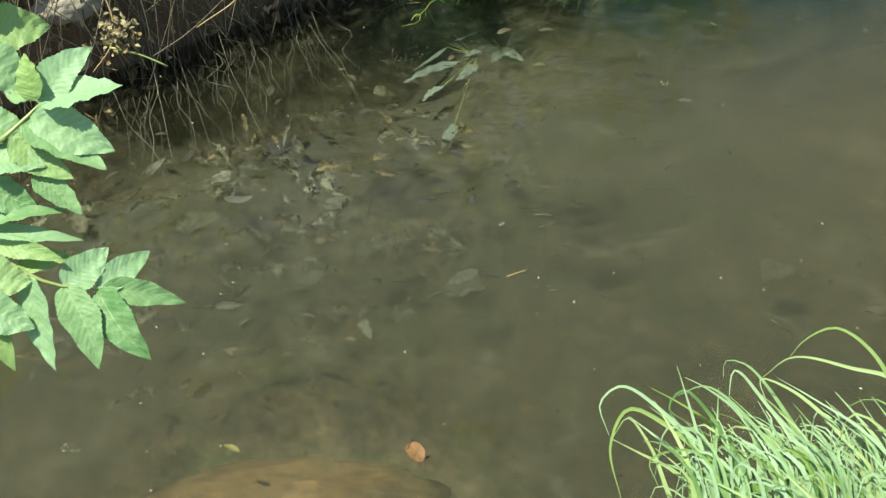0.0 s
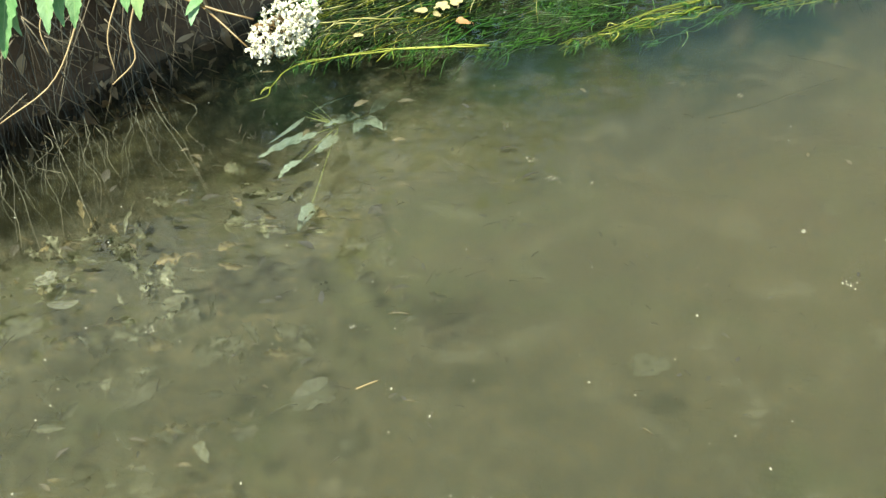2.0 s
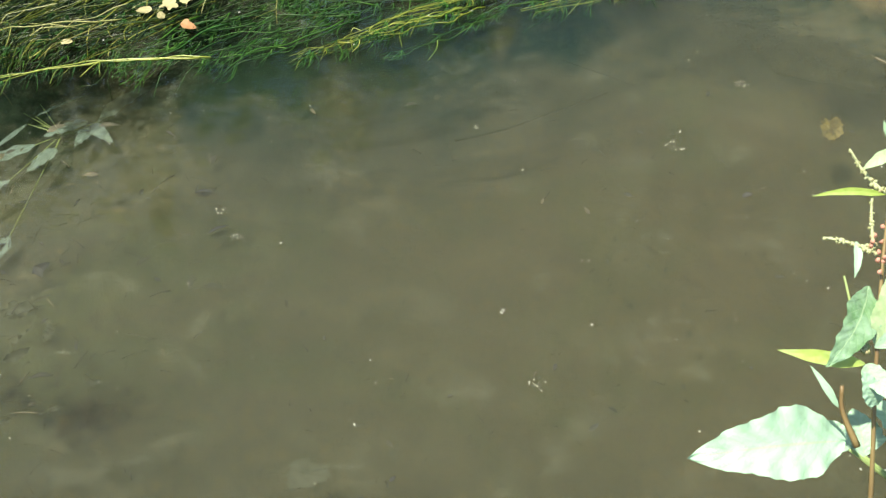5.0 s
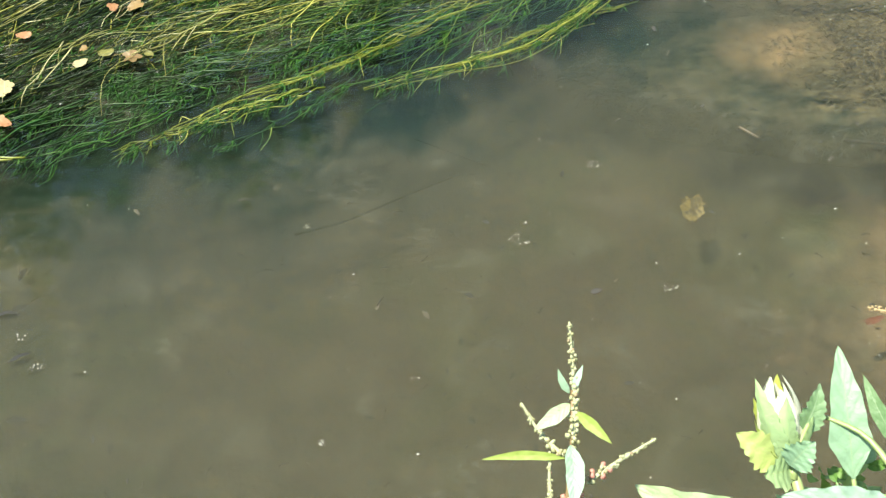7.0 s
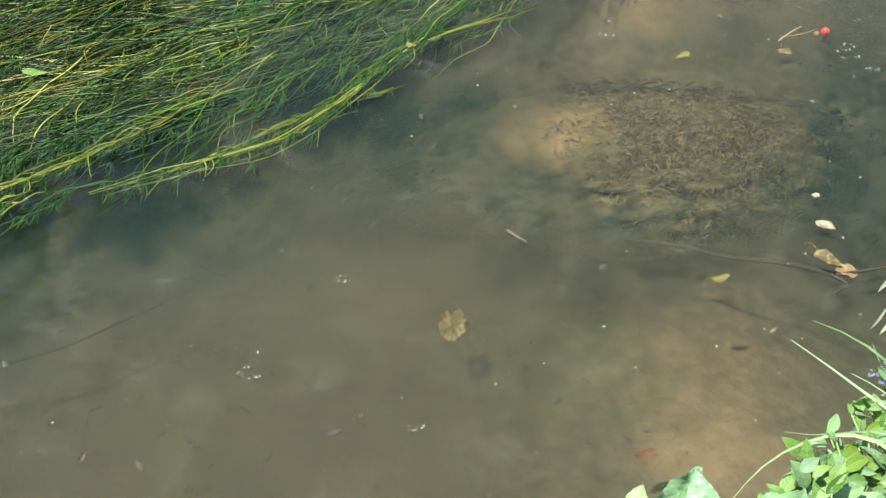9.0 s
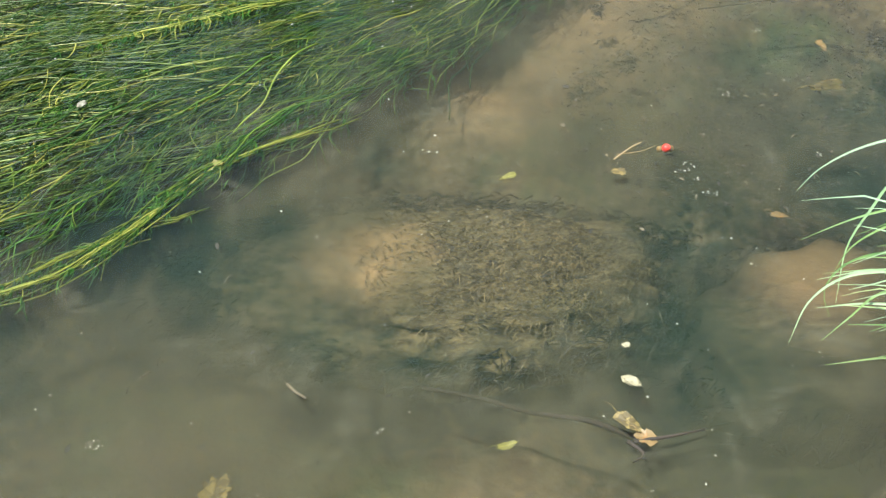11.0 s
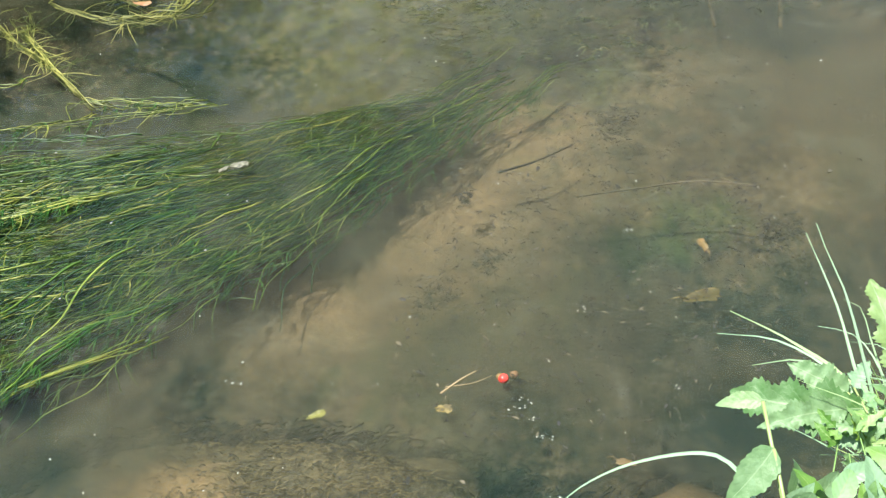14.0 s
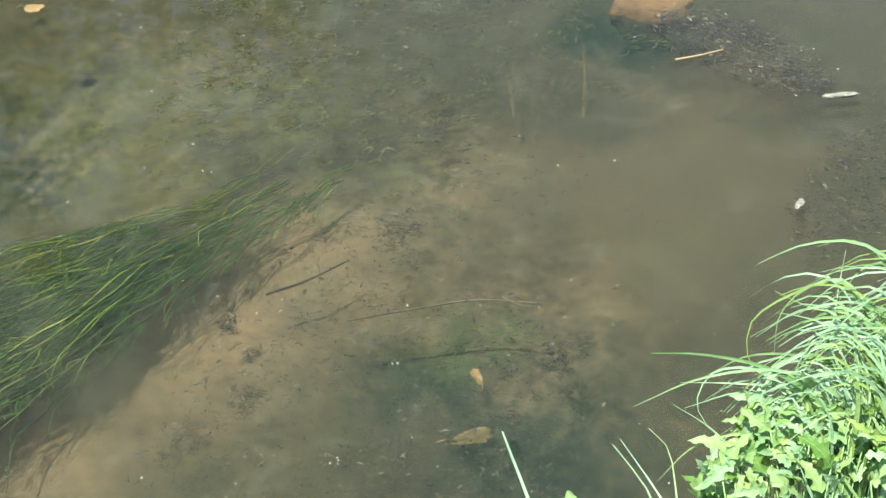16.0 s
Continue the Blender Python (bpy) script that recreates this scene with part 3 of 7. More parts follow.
def fallen(where, size, turn, shape="lobed", tilt=0.08, seed=0, aspect=0.8):
    """A dead leaf lying on the water or the bed: broad, lobed or oval, slightly cupped, with a stalk."""
    rng = random.Random(seed)
    c = Vector(where)
    verts, faces, uvs = [], [], []
    rings, spokes = 4, 44
    q = Matrix.Rotation(turn, 3, "Z") @ Matrix.Rotation(tilt, 3, "X")
    verts.append(c.copy())
    uvs.append((0.5, 0.5))
    for j in range(1, rings + 1):
        for k in range(spokes):
            a = 6.28319 * k / spokes
            r = 1.0
            if shape == "lobed":
                r = 0.62 + 0.34 * abs(math.cos(2.5 * a)) ** 1.4 + 0.08 * rng.random()
                if abs(a - math.pi) < 0.5:
                    r *= 0.7
            elif shape in ("torn", "sliver"):
                r = 0.80 + 0.07 * math.sin(3 * a + seed) + 0.06 * math.sin(7 * a + 2 * seed) + 0.22 * rng.random()
            elif shape == "ragged":
                r = 0.80 * (0.62 + 0.26 * rng.random() + 0.16 * math.sin(5 * a + seed) * math.sin(3 * a + 1.3 * seed)) / (abs(math.cos(a)) ** 4 + abs(math.sin(a)) ** 4) ** 0.25
            else:
                r = 0.95 + 0.07 * rng.random()
            f = j / rings
            x, y = r * f * math.cos(a) * size * 0.5, r * f * math.sin(a) * size * 0.5 * aspect
            z = 0.10 * size * f * f * math.sin(2 * a + seed) * 0.5 + 0.03 * size * abs(math.sin(2.5 * a)) * f
            verts.append(c + q @ Vector((x, y, z)))
            uvs.append((0.5 + 0.49 * f * math.cos(a) * r, 0.5 + 0.49 * f * math.sin(a) * r))
    for k in range(spokes):
        faces.append((0, 1 + k, 1 + (k + 1) % spokes))
        for j in range(rings - 1):
            a = 1 + j * spokes
            faces.append((a + k, a + spokes + k, a + spokes + (k + 1) % spokes, a + (k + 1) % spokes))
    stalk = tube([c + q @ Vector((-size * 0.35, 0, 0)), c + q @ Vector((-size * 0.6, 0.02 * size, 0.01)), c + q @ Vector((-size * 0.85, 0.08 * size, 0.0))], size * 0.014, size * 0.01, 4, 4)
    return (verts, faces, uvs), stalk


def blob(center, radii, turn=0.0, sub=4, rough=0.18, freq=2.2, seed=0, flat=0.0):
    """A worn stone: a sphere stretched, turned and beaten out of round."""
    bm = bmesh.new()
    bmesh.ops.create_icosphere(bm, subdivisions=sub, radius=1.0)
    q = Matrix.Rotation(turn, 3, "Z")
    verts = []
    off = Vector((seed * 3.1, seed * 1.7, seed * 0.9))
    for v in bm.verts:
        d = v.co.normalized()
        k = 1 + rough * noise.fractal(d * freq + off, 1.0, 2.0, 5) * 1.3
        p = Vector((d.x * radii[0], d.y * radii[1], d.z * radii[2])) * k
        if flat and p.z > radii[2] * flat:
            p.z = radii[2] * flat + (p.z - radii[2] * flat) * 0.35
        verts.append(Vector(center) + q @ p)
    bm.verts.index_update()
    faces = [tuple(v.index for v in f.verts) for f in bm.faces]
    bm.free()
    return verts, faces


# ---- ground, one sheet from the meadow through the stream to the meadow ----
def far_edge(u):
    return float(np.interp(u, [0, 2.0, 3.2, 3.7, 4.4, 5.2, 9], [1.66, 1.62, 1.58, 1.68, 1.82, 1.98, 2.05]))


def near_edge(u):
    return float(np.interp(u, [0, 2.2, 3.0, 4.0, 5.0, 6.0, 9], [-0.52, -0.50, -0.52, -0.55, -0.58, -0.60, -0.62]))


def ground_height(u, v):
    lump = noise.fractal(Vector((u * 1.1, v * 1.1, 0.3)), 1.0, 2.0, 5)
    fine = noise.fractal(Vector((u * 7, v * 7, 1.3)), 1.0, 2.0, 3)
    a, b = near_edge(u) + 0.04 * lump, far_edge(u) + 0.05 * lump
    if v < a:
        d = a - v
        return min(0.34, d * 1.25) + 0.04 * min(d, 3) + 0.04 * lump * min(1, d * 3) + 0.012 * fine
    if v > b:
        d = v - b
        return min(0.36, d * 2.6) + 0.05 * min(d, 3) + 0.05 * lump * min(1, d * 3) + 0.05 * fine * min(1, d * 8)
    d = min(v - a, b - v)
    p = at(u, v)
    rise = max(math.exp(-((p.x - x) ** 2 + (p.y - y) ** 2) / (r * r)) for x, y, r in SAND)
    pit = max(math.exp(-((p.x - x) ** 2 + (p.y - y) ** 2) / (r * r)) for x, y, r in SHADE_SPOTS)
    return (-0.20 - 0.10 * pit + 0.015 * rise) * min(1.0, d / 0.14) ** 0.8 + 0.022 * lump + 0.006 * fine


def build_ground():
    us = [-220, -80, -30, -12, -5, -2, -0.5] + [0.2 + 0.05 * i for i in range(165)] + [8.8, 10, 13, 20, 40, 90, 220]
    vs = [-220, -80, -30, -12, -6, -3.5, -2.4] + [-1.8 + 0.04 * i for i in range(113)] + [2.9, 3.4, 4.5, 7, 14, 40, 100, 220]
    verts = [at(u, v, ground_height(u, v)) for u in us for v in vs]
    k = len(vs)
    faces = [(i * k + j, (i + 1) * k + j, (i + 1) * k + j + 1, i * k + j + 1) for i in range(len(us) - 1) for j in range(k - 1)]
    ob = new("ground", mesh_of("ground", verts, faces, M_GROUND))
    tagged(ob, "brown silty stream bed between low earth banks", "ground", kind="structure")


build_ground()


def meadow(seed, count, u0, u1, v0, v1, label):
    """Short grass that covers the top of a bank."""
    rng = random.Random(seed)
    verts, faces = [], []
    for _ in range(count):
        u, v = rng.uniform(u0, u1), v0 + (v1 - v0) * rng.random() ** 1.6
        p = at(u, v, ground_height(u, v) - 0.005)
        h, w, a = rng.uniform(0.05, 0.13), rng.uniform(0.002, 0.004), rng.uniform(0, 6.283)
        side = Vector((math.cos(a), math.sin(a), 0)) * w
        lean = Vector((rng.gauss(0, 0.03), rng.gauss(0, 0.03), 0))
        k = len(verts)
        verts += [p - side, p + side, p - side * 0.8 + lean * 0.4 + Vector((0, 0, h * 0.6)), p + side * 0.8 + lean * 0.4 + Vector((0, 0, h * 0.6)), p + lean + Vector((0, 0, h))]
        faces += [(k, k + 1, k + 3, k + 2), (k + 2, k + 3, k + 4)]
    solo("grass", (verts, faces), M_TURF, label, "grass", "", "stuff")


M_TURF = strand_mat("meadow grass", [(0.1, (0.05, 0.10, 0.02)), (0.6, (0.11, 0.19, 0.045)), (0.95, (0.22, 0.26, 0.09))], 0.3, 0.6, 6)
meadow(14, 16000, -0.5, 8.5, -0.80, -3.2, "short green meadow grass on the near bank")
meadow(15, 14000, -0.5, 9.0, 2.25, 4.2, "short green meadow grass on the far bank")


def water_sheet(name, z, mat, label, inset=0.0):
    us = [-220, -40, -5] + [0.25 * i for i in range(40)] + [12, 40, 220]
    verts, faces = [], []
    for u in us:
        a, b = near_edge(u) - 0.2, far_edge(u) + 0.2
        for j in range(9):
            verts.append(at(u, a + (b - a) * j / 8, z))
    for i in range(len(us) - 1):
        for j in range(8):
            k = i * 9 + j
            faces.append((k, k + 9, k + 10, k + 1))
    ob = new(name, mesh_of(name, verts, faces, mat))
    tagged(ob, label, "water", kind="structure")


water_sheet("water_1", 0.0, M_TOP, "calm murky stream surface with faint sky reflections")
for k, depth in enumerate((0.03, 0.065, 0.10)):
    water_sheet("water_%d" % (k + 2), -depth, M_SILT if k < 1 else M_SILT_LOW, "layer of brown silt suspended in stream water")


# ---- boulders and stones under water ----
def stone(name, center, radii, turn, mat, label, seed, flat=0.55, rough=0.16, freq=2.2):
    return solo(name, blob(center, radii, turn, 5 if radii[0] > 0.3 else 4, rough, freq, seed, flat), mat, label, "stone")


big = stone("boulder", (3.14, 4.005, -0.195), (0.455, 0.205, 0.118), 0.07, M_GROUND, "large flat boulder under water, brown algae and a tan sandy patch", 3, 0.62, 0.13, 3.4)
big.data.materials[0] = boulder_mat("algae-covered boulder", (0.012, 0.011, 0.008), (0.18, 0.14, 0.07), (0.46, 0.30, 0.15), tuple(Vector((3.01, 4.02, -0.085)) - big.location), 0.145, 0.24)
second = stone("boulder", (3.83, 3.90, -0.18), (0.26, 0.21, 0.125), 0.5, M_GROUND, "tan boulder under water beside the grassy bank", 5, 0.5)
second.data.materials[0] = boulder_mat("sandy boulder", (0.012, 0.011, 0.007), (0.085, 0.068, 0.034), (0.17, 0.11, 0.052), tuple(Vector((3.83, 4.02, -0.07)) - second.location), 0.17, 0.2)
first = stone("stone", (1.16, 1.90, -0.155), (0.26, 0.10, 0.09), 0.2, M_GROUND, "orange-brown stone under shallow water by the bank", 9, 0.4)
first.data.materials[0] = boulder_mat("orange-brown stone", (0.06, 0.04, 0.02), (0.22, 0.14, 0.06), (0.24, 0.15, 0.065), (0, 0, 0), 0.2)
far = stone("stone", (4.44, 5.90, -0.085), (0.11, 0.065, 0.07), 0.1, M_GROUND, "orange stone just under the water surface", 11, 0.6)
far.data.materials[0] = boulder_mat("orange stone", (0.05, 0.028, 0.012), (0.22, 0.12, 0.04), (0.30, 0.16, 0.05), (0.03, 0.02, 0.1), 0.1)


def fuzz(parent, center, radii, turn, count, seed):
    """Short threads of algae combed along the current on the top of a boulder."""
    rng = random.Random(seed)
    geos = []
    c = Vector(center)
    q = Matrix.Rotation(turn, 3, "Z")
    for _ in range(count):
        a, r = rng.uniform(0, 6.283), math.sqrt(rng.uniform(0, 1)) * 0.92
        x, y = r * math.cos(a), r * math.sin(a)
        if rng.random() < (0.985 if x < -0.35 else 0.7 - 0.6 * x):
            continue
        h = math.sqrt(max(0.0, 1 - x * x - y * y))
        p = c + q @ Vector((x * radii[0], y * radii[1], min(h, 0.55 + 0.35 * (h - 0.55) if h > 0.55 else h) * radii[2] + 0.004))
        w = Matrix.Rotation(rng.gauss(0, 0.7), 3, "Z") @ (-EU * rng.uniform(0.008, 0.03))
        geos.append(tube([p, p + w * 0.5 + Vector((0, 0, rng.uniform(0.004, 0.012))), p + w + Vector((0, 0, rng.uniform(-0.004, 0.010)))], rng.uniform(0.0006, 0.0013), 0.0004, 3, 3))
    ob = part("algae", joined(*geos), M_ALGAE, parent, "brown threads of algae")
    tagged(ob, kind="stuff")


fuzz(big, (3.14, 4.005, -0.195), (0.44, 0.195, 0.123), 0.07, 9000, 4)


def skirt(parent, center, radii, turn, count, seed):
    """Dark tufts of algae and silt-laden weed round the foot of a boulder."""
    rng = random.Random(seed)
    geos = []
    q = Matrix.Rotation(turn, 3, "Z")
    for _ in range(count):
        a, r = rng.uniform(0, 6.283), rng.uniform(0.86, 1.22)
        p = Vector(center) + q @ Vector((radii[0] * r * math.cos(a), radii[1] * r * math.sin(a), rng.uniform(-0.015, 0.02) - 0.05 * (r - 0.86)))
        w = Matrix.Rotation(rng.gauss(0, 0.6), 3, "Z") @ (-EU * rng.uniform(0.02, 0.055))
        geos.append(tube([p, p + w * 0.5 + Vector((0, 0, rng.uniform(0.0, 0.012))), p + w], 0.0018, 0.0006, 3, 3))
    tagged(part("algae_skirt", joined(*geos), M_LITTER, parent, "dark tufts of algae at the foot"), kind="stuff")


skirt(big, (3.14, 4.005, -0.15), (0.455, 0.205, 0), 0.07, 2300, 44)
skirt(second, (3.83, 3.90, -0.15), (0.26, 0.21, 0), 0.5, 700, 45)


# ---- water weed ----
V_LOW = ([3.0, 3.3, 3.6, 3.9, 4.2, 4.6, 5.0, 5.6, 6.1], [1.37, 1.28, 1.13, 1.02, 0.88, 0.74, 0.66, 0.60, 0.70])
V_HIGH = ([3.0, 4.2, 4.6, 5.0, 5.4, 5.7, 6.1], [1.66, 1.72, 1.66, 1.42, 1.17, 1.01, 0.85])


def weed_line(u, s):
    return float(np.interp(u, *V_LOW)) * (1 - s) + float(np.interp(u, *V_HIGH)) * s


def weed_depth(u, lift):
    return float(np.interp(u, [3.0, 4.0, 4.6, 5.0, 5.4, 5.7, 6.1], [0.012, 0.008, 0.003, -0.004, -0.016, -0.034, -0.07])) + lift


def strand(rng, u0, u1, s0, drift, thick, lift, phase=0.0, sway=0.006):
    """One wavy stem that follows the current and dips at its end."""
    n = max(10, int(abs(u1 - u0) / 0.018))
    ph, amp = phase + rng.gauss(0, 0.5), rng.uniform(0.004, 0.022)
    curl, k2 = sway * rng.uniform(0.3, 1.5), rng.uniform(38, 70)
    hook = rng.gauss(0.006, 0.012)
    pts = []
    for i in range(n + 1):
        f = i / n
        u = u0 + (u1 - u0) * f
        s = min(1.04, max(-0.04, s0 + drift * f))
        v = weed_line(u, s) + amp * math.sin(8 * u + ph) + 0.45 * amp * math.sin(21 * u + 2 * ph) + curl * (0.4 + 0.6 * f) * math.sin(k2 * u + 3 * ph)
        v -= hook * max(0.0, (f - 0.75) / 0.25) ** 2 * 2
        z = weed_depth(u, lift) + 0.006 * math.sin(7 * u + ph) + 0.003 * math.sin(33 * u + 2 * ph)
        z -= 0.03 * max(0.0, (f - 0.85) / 0.15)
        pts.append(at(u, v, z))
    geos = [tube(pts, thick, thick * 0.45, n, 3, False)]
    for _ in range(rng.choice([0, 1, 1, 2, 3])):
        p = pts[rng.randint(n // 3, n - 1)]
        w = (-EU + EV * rng.gauss(-0.15, 0.55)).normalized() * rng.uniform(0.025, 0.085)
        k = EV * rng.gauss(0, 0.008)
        geos.append(tube([p, p + w * 0.35 + k, p + w * 0.7 + k - Vector((0, 0, 0.002)), p + w - k - Vector((0, 0, 0.008))], thick * 0.7, thick * 0.35, 7, 3))
    return joined(*geos)


def sprig(rng, p, size, n=5):
    """A fine forked tuft at a node of the weed."""
    out = []
    for _ in range(n):
        w = -EU * rng.uniform(0.3, 1.0) + EV * rng.uniform(-0.8, 0.5) + Vector((0, 0, rng.uniform(-0.5, 0.12)))
        w = w.normalized() * size * rng.uniform(0.5, 1.1)
        k = Vector((rng.uniform(-1, 1), rng.uniform(-1, 1), rng.uniform(-0.6, 0.2))) * size * 0.16
        out.append(tube([p, p + w * 0.5 + k, p + w], 0.0011, 0.0005, 3, 3))
    return out


def weed_bed(label, bundles, per, seed, u_from, u_to, s_from, s_to, thick, mat, lift, tufts, length, sink=0.0):
    rng = random.Random(seed)
    stems, fine = [], []
    for _ in range(bundles):
        uc = rng.uniform(u_from, u_to)
        sc = rng.uniform(s_from, s_to)
        wide = rng.choice([0.006, 0.012, 0.03])
        dr = rng.uniform(-0.10, 0.12)
        ln = rng.uniform(*length)
        lf = rng.uniform(-lift, 0.004) - sink
        phase = rng.uniform(0, 6.28)
        for _ in range(int(per * rng.uniform(0.5, 1.6))):
            a = uc + rng.uniform(-0.12, 0.12)
            b = max(3.32 + 0.4 * (1 - min(1, sc * 2.5)), a - ln * rng.uniform(0.4, 1.15))
            if a - b < 0.12:
                continue
            stems.append(strand(rng, a, b, sc + rng.gauss(0, wide), dr + rng.gauss(0, 0.09), thick * rng.uniform(0.5, 1.3), lf + rng.uniform(-0.014, 0.002), phase))
            for _ in range(tufts):
                f = rng.random()
                u = a + (b - a) * f
                p = at(u, weed_line(u, min(1, max(0, sc + dr * f))) + rng.gauss(0, 0.018), weed_depth(u, lf) - 0.006)
                fine += sprig(rng, p, rng.uniform(0.02, 0.055), 4)
    ob = solo("water_weed", joined(*stems), mat, label, "water weed", "", "stuff")
    if fine:
        leafy = part("fine_leaves", joined(*fine), M_WEEDGREEN, ob, "fine feathery green weed leaves")
        tagged(leafy, kind="stuff")
    return ob


M_PALEWEED = strand_mat("pale weed stems", [(0.15, (0.13, 0.14, 0.025)), (0.5, (0.29, 0.275, 0.09)), (0.9, (0.50, 0.47, 0.27))], 0.1, 0.5, 9)
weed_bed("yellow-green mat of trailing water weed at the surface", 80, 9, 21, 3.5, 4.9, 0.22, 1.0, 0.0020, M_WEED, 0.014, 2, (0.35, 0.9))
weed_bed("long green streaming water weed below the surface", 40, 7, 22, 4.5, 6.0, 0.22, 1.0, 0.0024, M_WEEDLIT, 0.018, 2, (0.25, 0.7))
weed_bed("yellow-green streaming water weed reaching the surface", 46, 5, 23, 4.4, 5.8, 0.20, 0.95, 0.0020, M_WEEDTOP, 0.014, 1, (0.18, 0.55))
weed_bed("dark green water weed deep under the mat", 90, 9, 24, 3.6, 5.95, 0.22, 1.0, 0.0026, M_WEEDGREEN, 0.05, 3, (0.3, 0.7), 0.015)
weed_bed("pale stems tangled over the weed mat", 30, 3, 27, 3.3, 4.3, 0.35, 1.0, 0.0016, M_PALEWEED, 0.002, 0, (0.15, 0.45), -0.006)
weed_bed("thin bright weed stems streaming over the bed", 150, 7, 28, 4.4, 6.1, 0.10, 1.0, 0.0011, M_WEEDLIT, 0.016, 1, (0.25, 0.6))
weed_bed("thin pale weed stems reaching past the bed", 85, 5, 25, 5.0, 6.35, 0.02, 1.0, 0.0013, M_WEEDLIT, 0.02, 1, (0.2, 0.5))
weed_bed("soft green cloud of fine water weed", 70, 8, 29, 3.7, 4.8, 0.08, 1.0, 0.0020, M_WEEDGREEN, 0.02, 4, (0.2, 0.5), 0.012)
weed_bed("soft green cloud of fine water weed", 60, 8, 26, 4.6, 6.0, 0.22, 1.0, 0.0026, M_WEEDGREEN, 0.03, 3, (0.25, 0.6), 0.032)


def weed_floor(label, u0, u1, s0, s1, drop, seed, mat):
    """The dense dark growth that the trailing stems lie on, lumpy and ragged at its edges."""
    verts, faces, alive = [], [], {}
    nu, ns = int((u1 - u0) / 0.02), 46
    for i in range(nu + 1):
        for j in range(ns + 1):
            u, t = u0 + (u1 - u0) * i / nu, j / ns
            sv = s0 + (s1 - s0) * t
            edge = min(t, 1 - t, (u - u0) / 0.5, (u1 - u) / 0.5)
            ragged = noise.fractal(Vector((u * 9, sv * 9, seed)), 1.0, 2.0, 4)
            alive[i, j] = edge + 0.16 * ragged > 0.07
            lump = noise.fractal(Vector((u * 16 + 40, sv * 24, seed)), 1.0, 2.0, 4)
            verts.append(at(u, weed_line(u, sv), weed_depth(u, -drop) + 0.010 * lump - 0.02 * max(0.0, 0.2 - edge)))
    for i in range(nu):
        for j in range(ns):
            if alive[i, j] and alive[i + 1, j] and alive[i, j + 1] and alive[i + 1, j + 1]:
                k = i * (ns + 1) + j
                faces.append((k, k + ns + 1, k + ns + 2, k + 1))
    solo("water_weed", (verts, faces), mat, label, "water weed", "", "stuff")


# near-black growth, shade between the stems put into its colour
M_WEEDFLOOR = earth_mat("shaded weed growth", [(0.3, (0.003, 0.010, 0.002)), (0.5, (0.006, 0.020, 0.003)), (0.75, (0.016, 0.042, 0.004))], 30, 160, 0.8, 0.01)
weed_floor("dense olive weed growth with the shade under the stems in its colour", 3.5, 5.0, 0.25, 1.0, 0.032, 6, M_WEEDFLOOR)
M_WEEDBED = earth_mat("green weed growth", [(0.3, (0.006, 0.026, 0.005)), (0.5, (0.014, 0.055, 0.008)), (0.75, (0.04, 0.11, 0.012))], 30, 160, 0.8, 0.01)
weed_floor("dense green weed growth below the surface", 4.5, 5.8, 0.24, 0.96, 0.034, 8, M_WEEDBED)


def tress(label, ctrl, count, spread, seed, thick=0.002):
    """A single long tress of weed that trails away from the bed."""
    rng = random.Random(seed)
    stems, fine = [], []
    line = curve_points([Vector(c) for c in ctrl], 30)
    for _ in range(count):
        off = EV * rng.gauss(0, spread) + Vector((0, 0, rng.uniform(-0.014, 0.003)))
        first, cut = rng.randint(0, 6), rng.randint(17, 30)
        amp, k2, ph = rng.uniform(0.002, 0.007) * (3.0 if "tangled" in label else 1.0), rng.uniform(0.3 if "tangled" in label else 0.5, 1.1), rng.uniform(0, 6.28)
        pts = [q + off * (0.5 + 0.7 * math.sin(0.16 * i + ph)) + EV * (amp * math.sin(k2 * i + ph) + 0.5 * amp * math.sin(2.3 * k2 * i)) for i, q in enumerate(line[:cut + 1])][first:]
        stems.append(tube(pts, thick * rng.uniform(0.6, 1.2), thick * 0.4, len(pts) - 1, 3, False))
        for _ in range(2):
            q = rng.choice(pts[len(pts) // 3:])
            w = (-EU + EV * rng.gauss(-0.2, 0.6)).normalized() * rng.uniform(0.02, 0.06)
            if "tangled" in label:
                w = Matrix.Rotation(rng.uniform(0, 6.28), 3, "Z") @ Vector((rng.uniform(0.03, 0.09), 0, 0.004))
            b = EV * rng.gauss(0, 0.008)
            stems.append(tube([q, q + w * 0.4 + b, q + w - Vector((0, 0, 0.008))], thick * 0.6, thick * 0.3, 6, 3))
        for _ in range(0 if "tangled" in label else 1 if "drifting" in label else 9):
            fine += sprig(rng, rng.choice(pts[2:]), rng.uniform(0.02, 0.045), 5)
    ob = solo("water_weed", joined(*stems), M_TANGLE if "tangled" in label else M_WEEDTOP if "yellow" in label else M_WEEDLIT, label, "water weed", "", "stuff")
    if fine:
        tagged(part("fine_leaves", joined(*fine), M_WEEDGREEN, ob, "fine feathery green weed leaves"), kind="stuff")


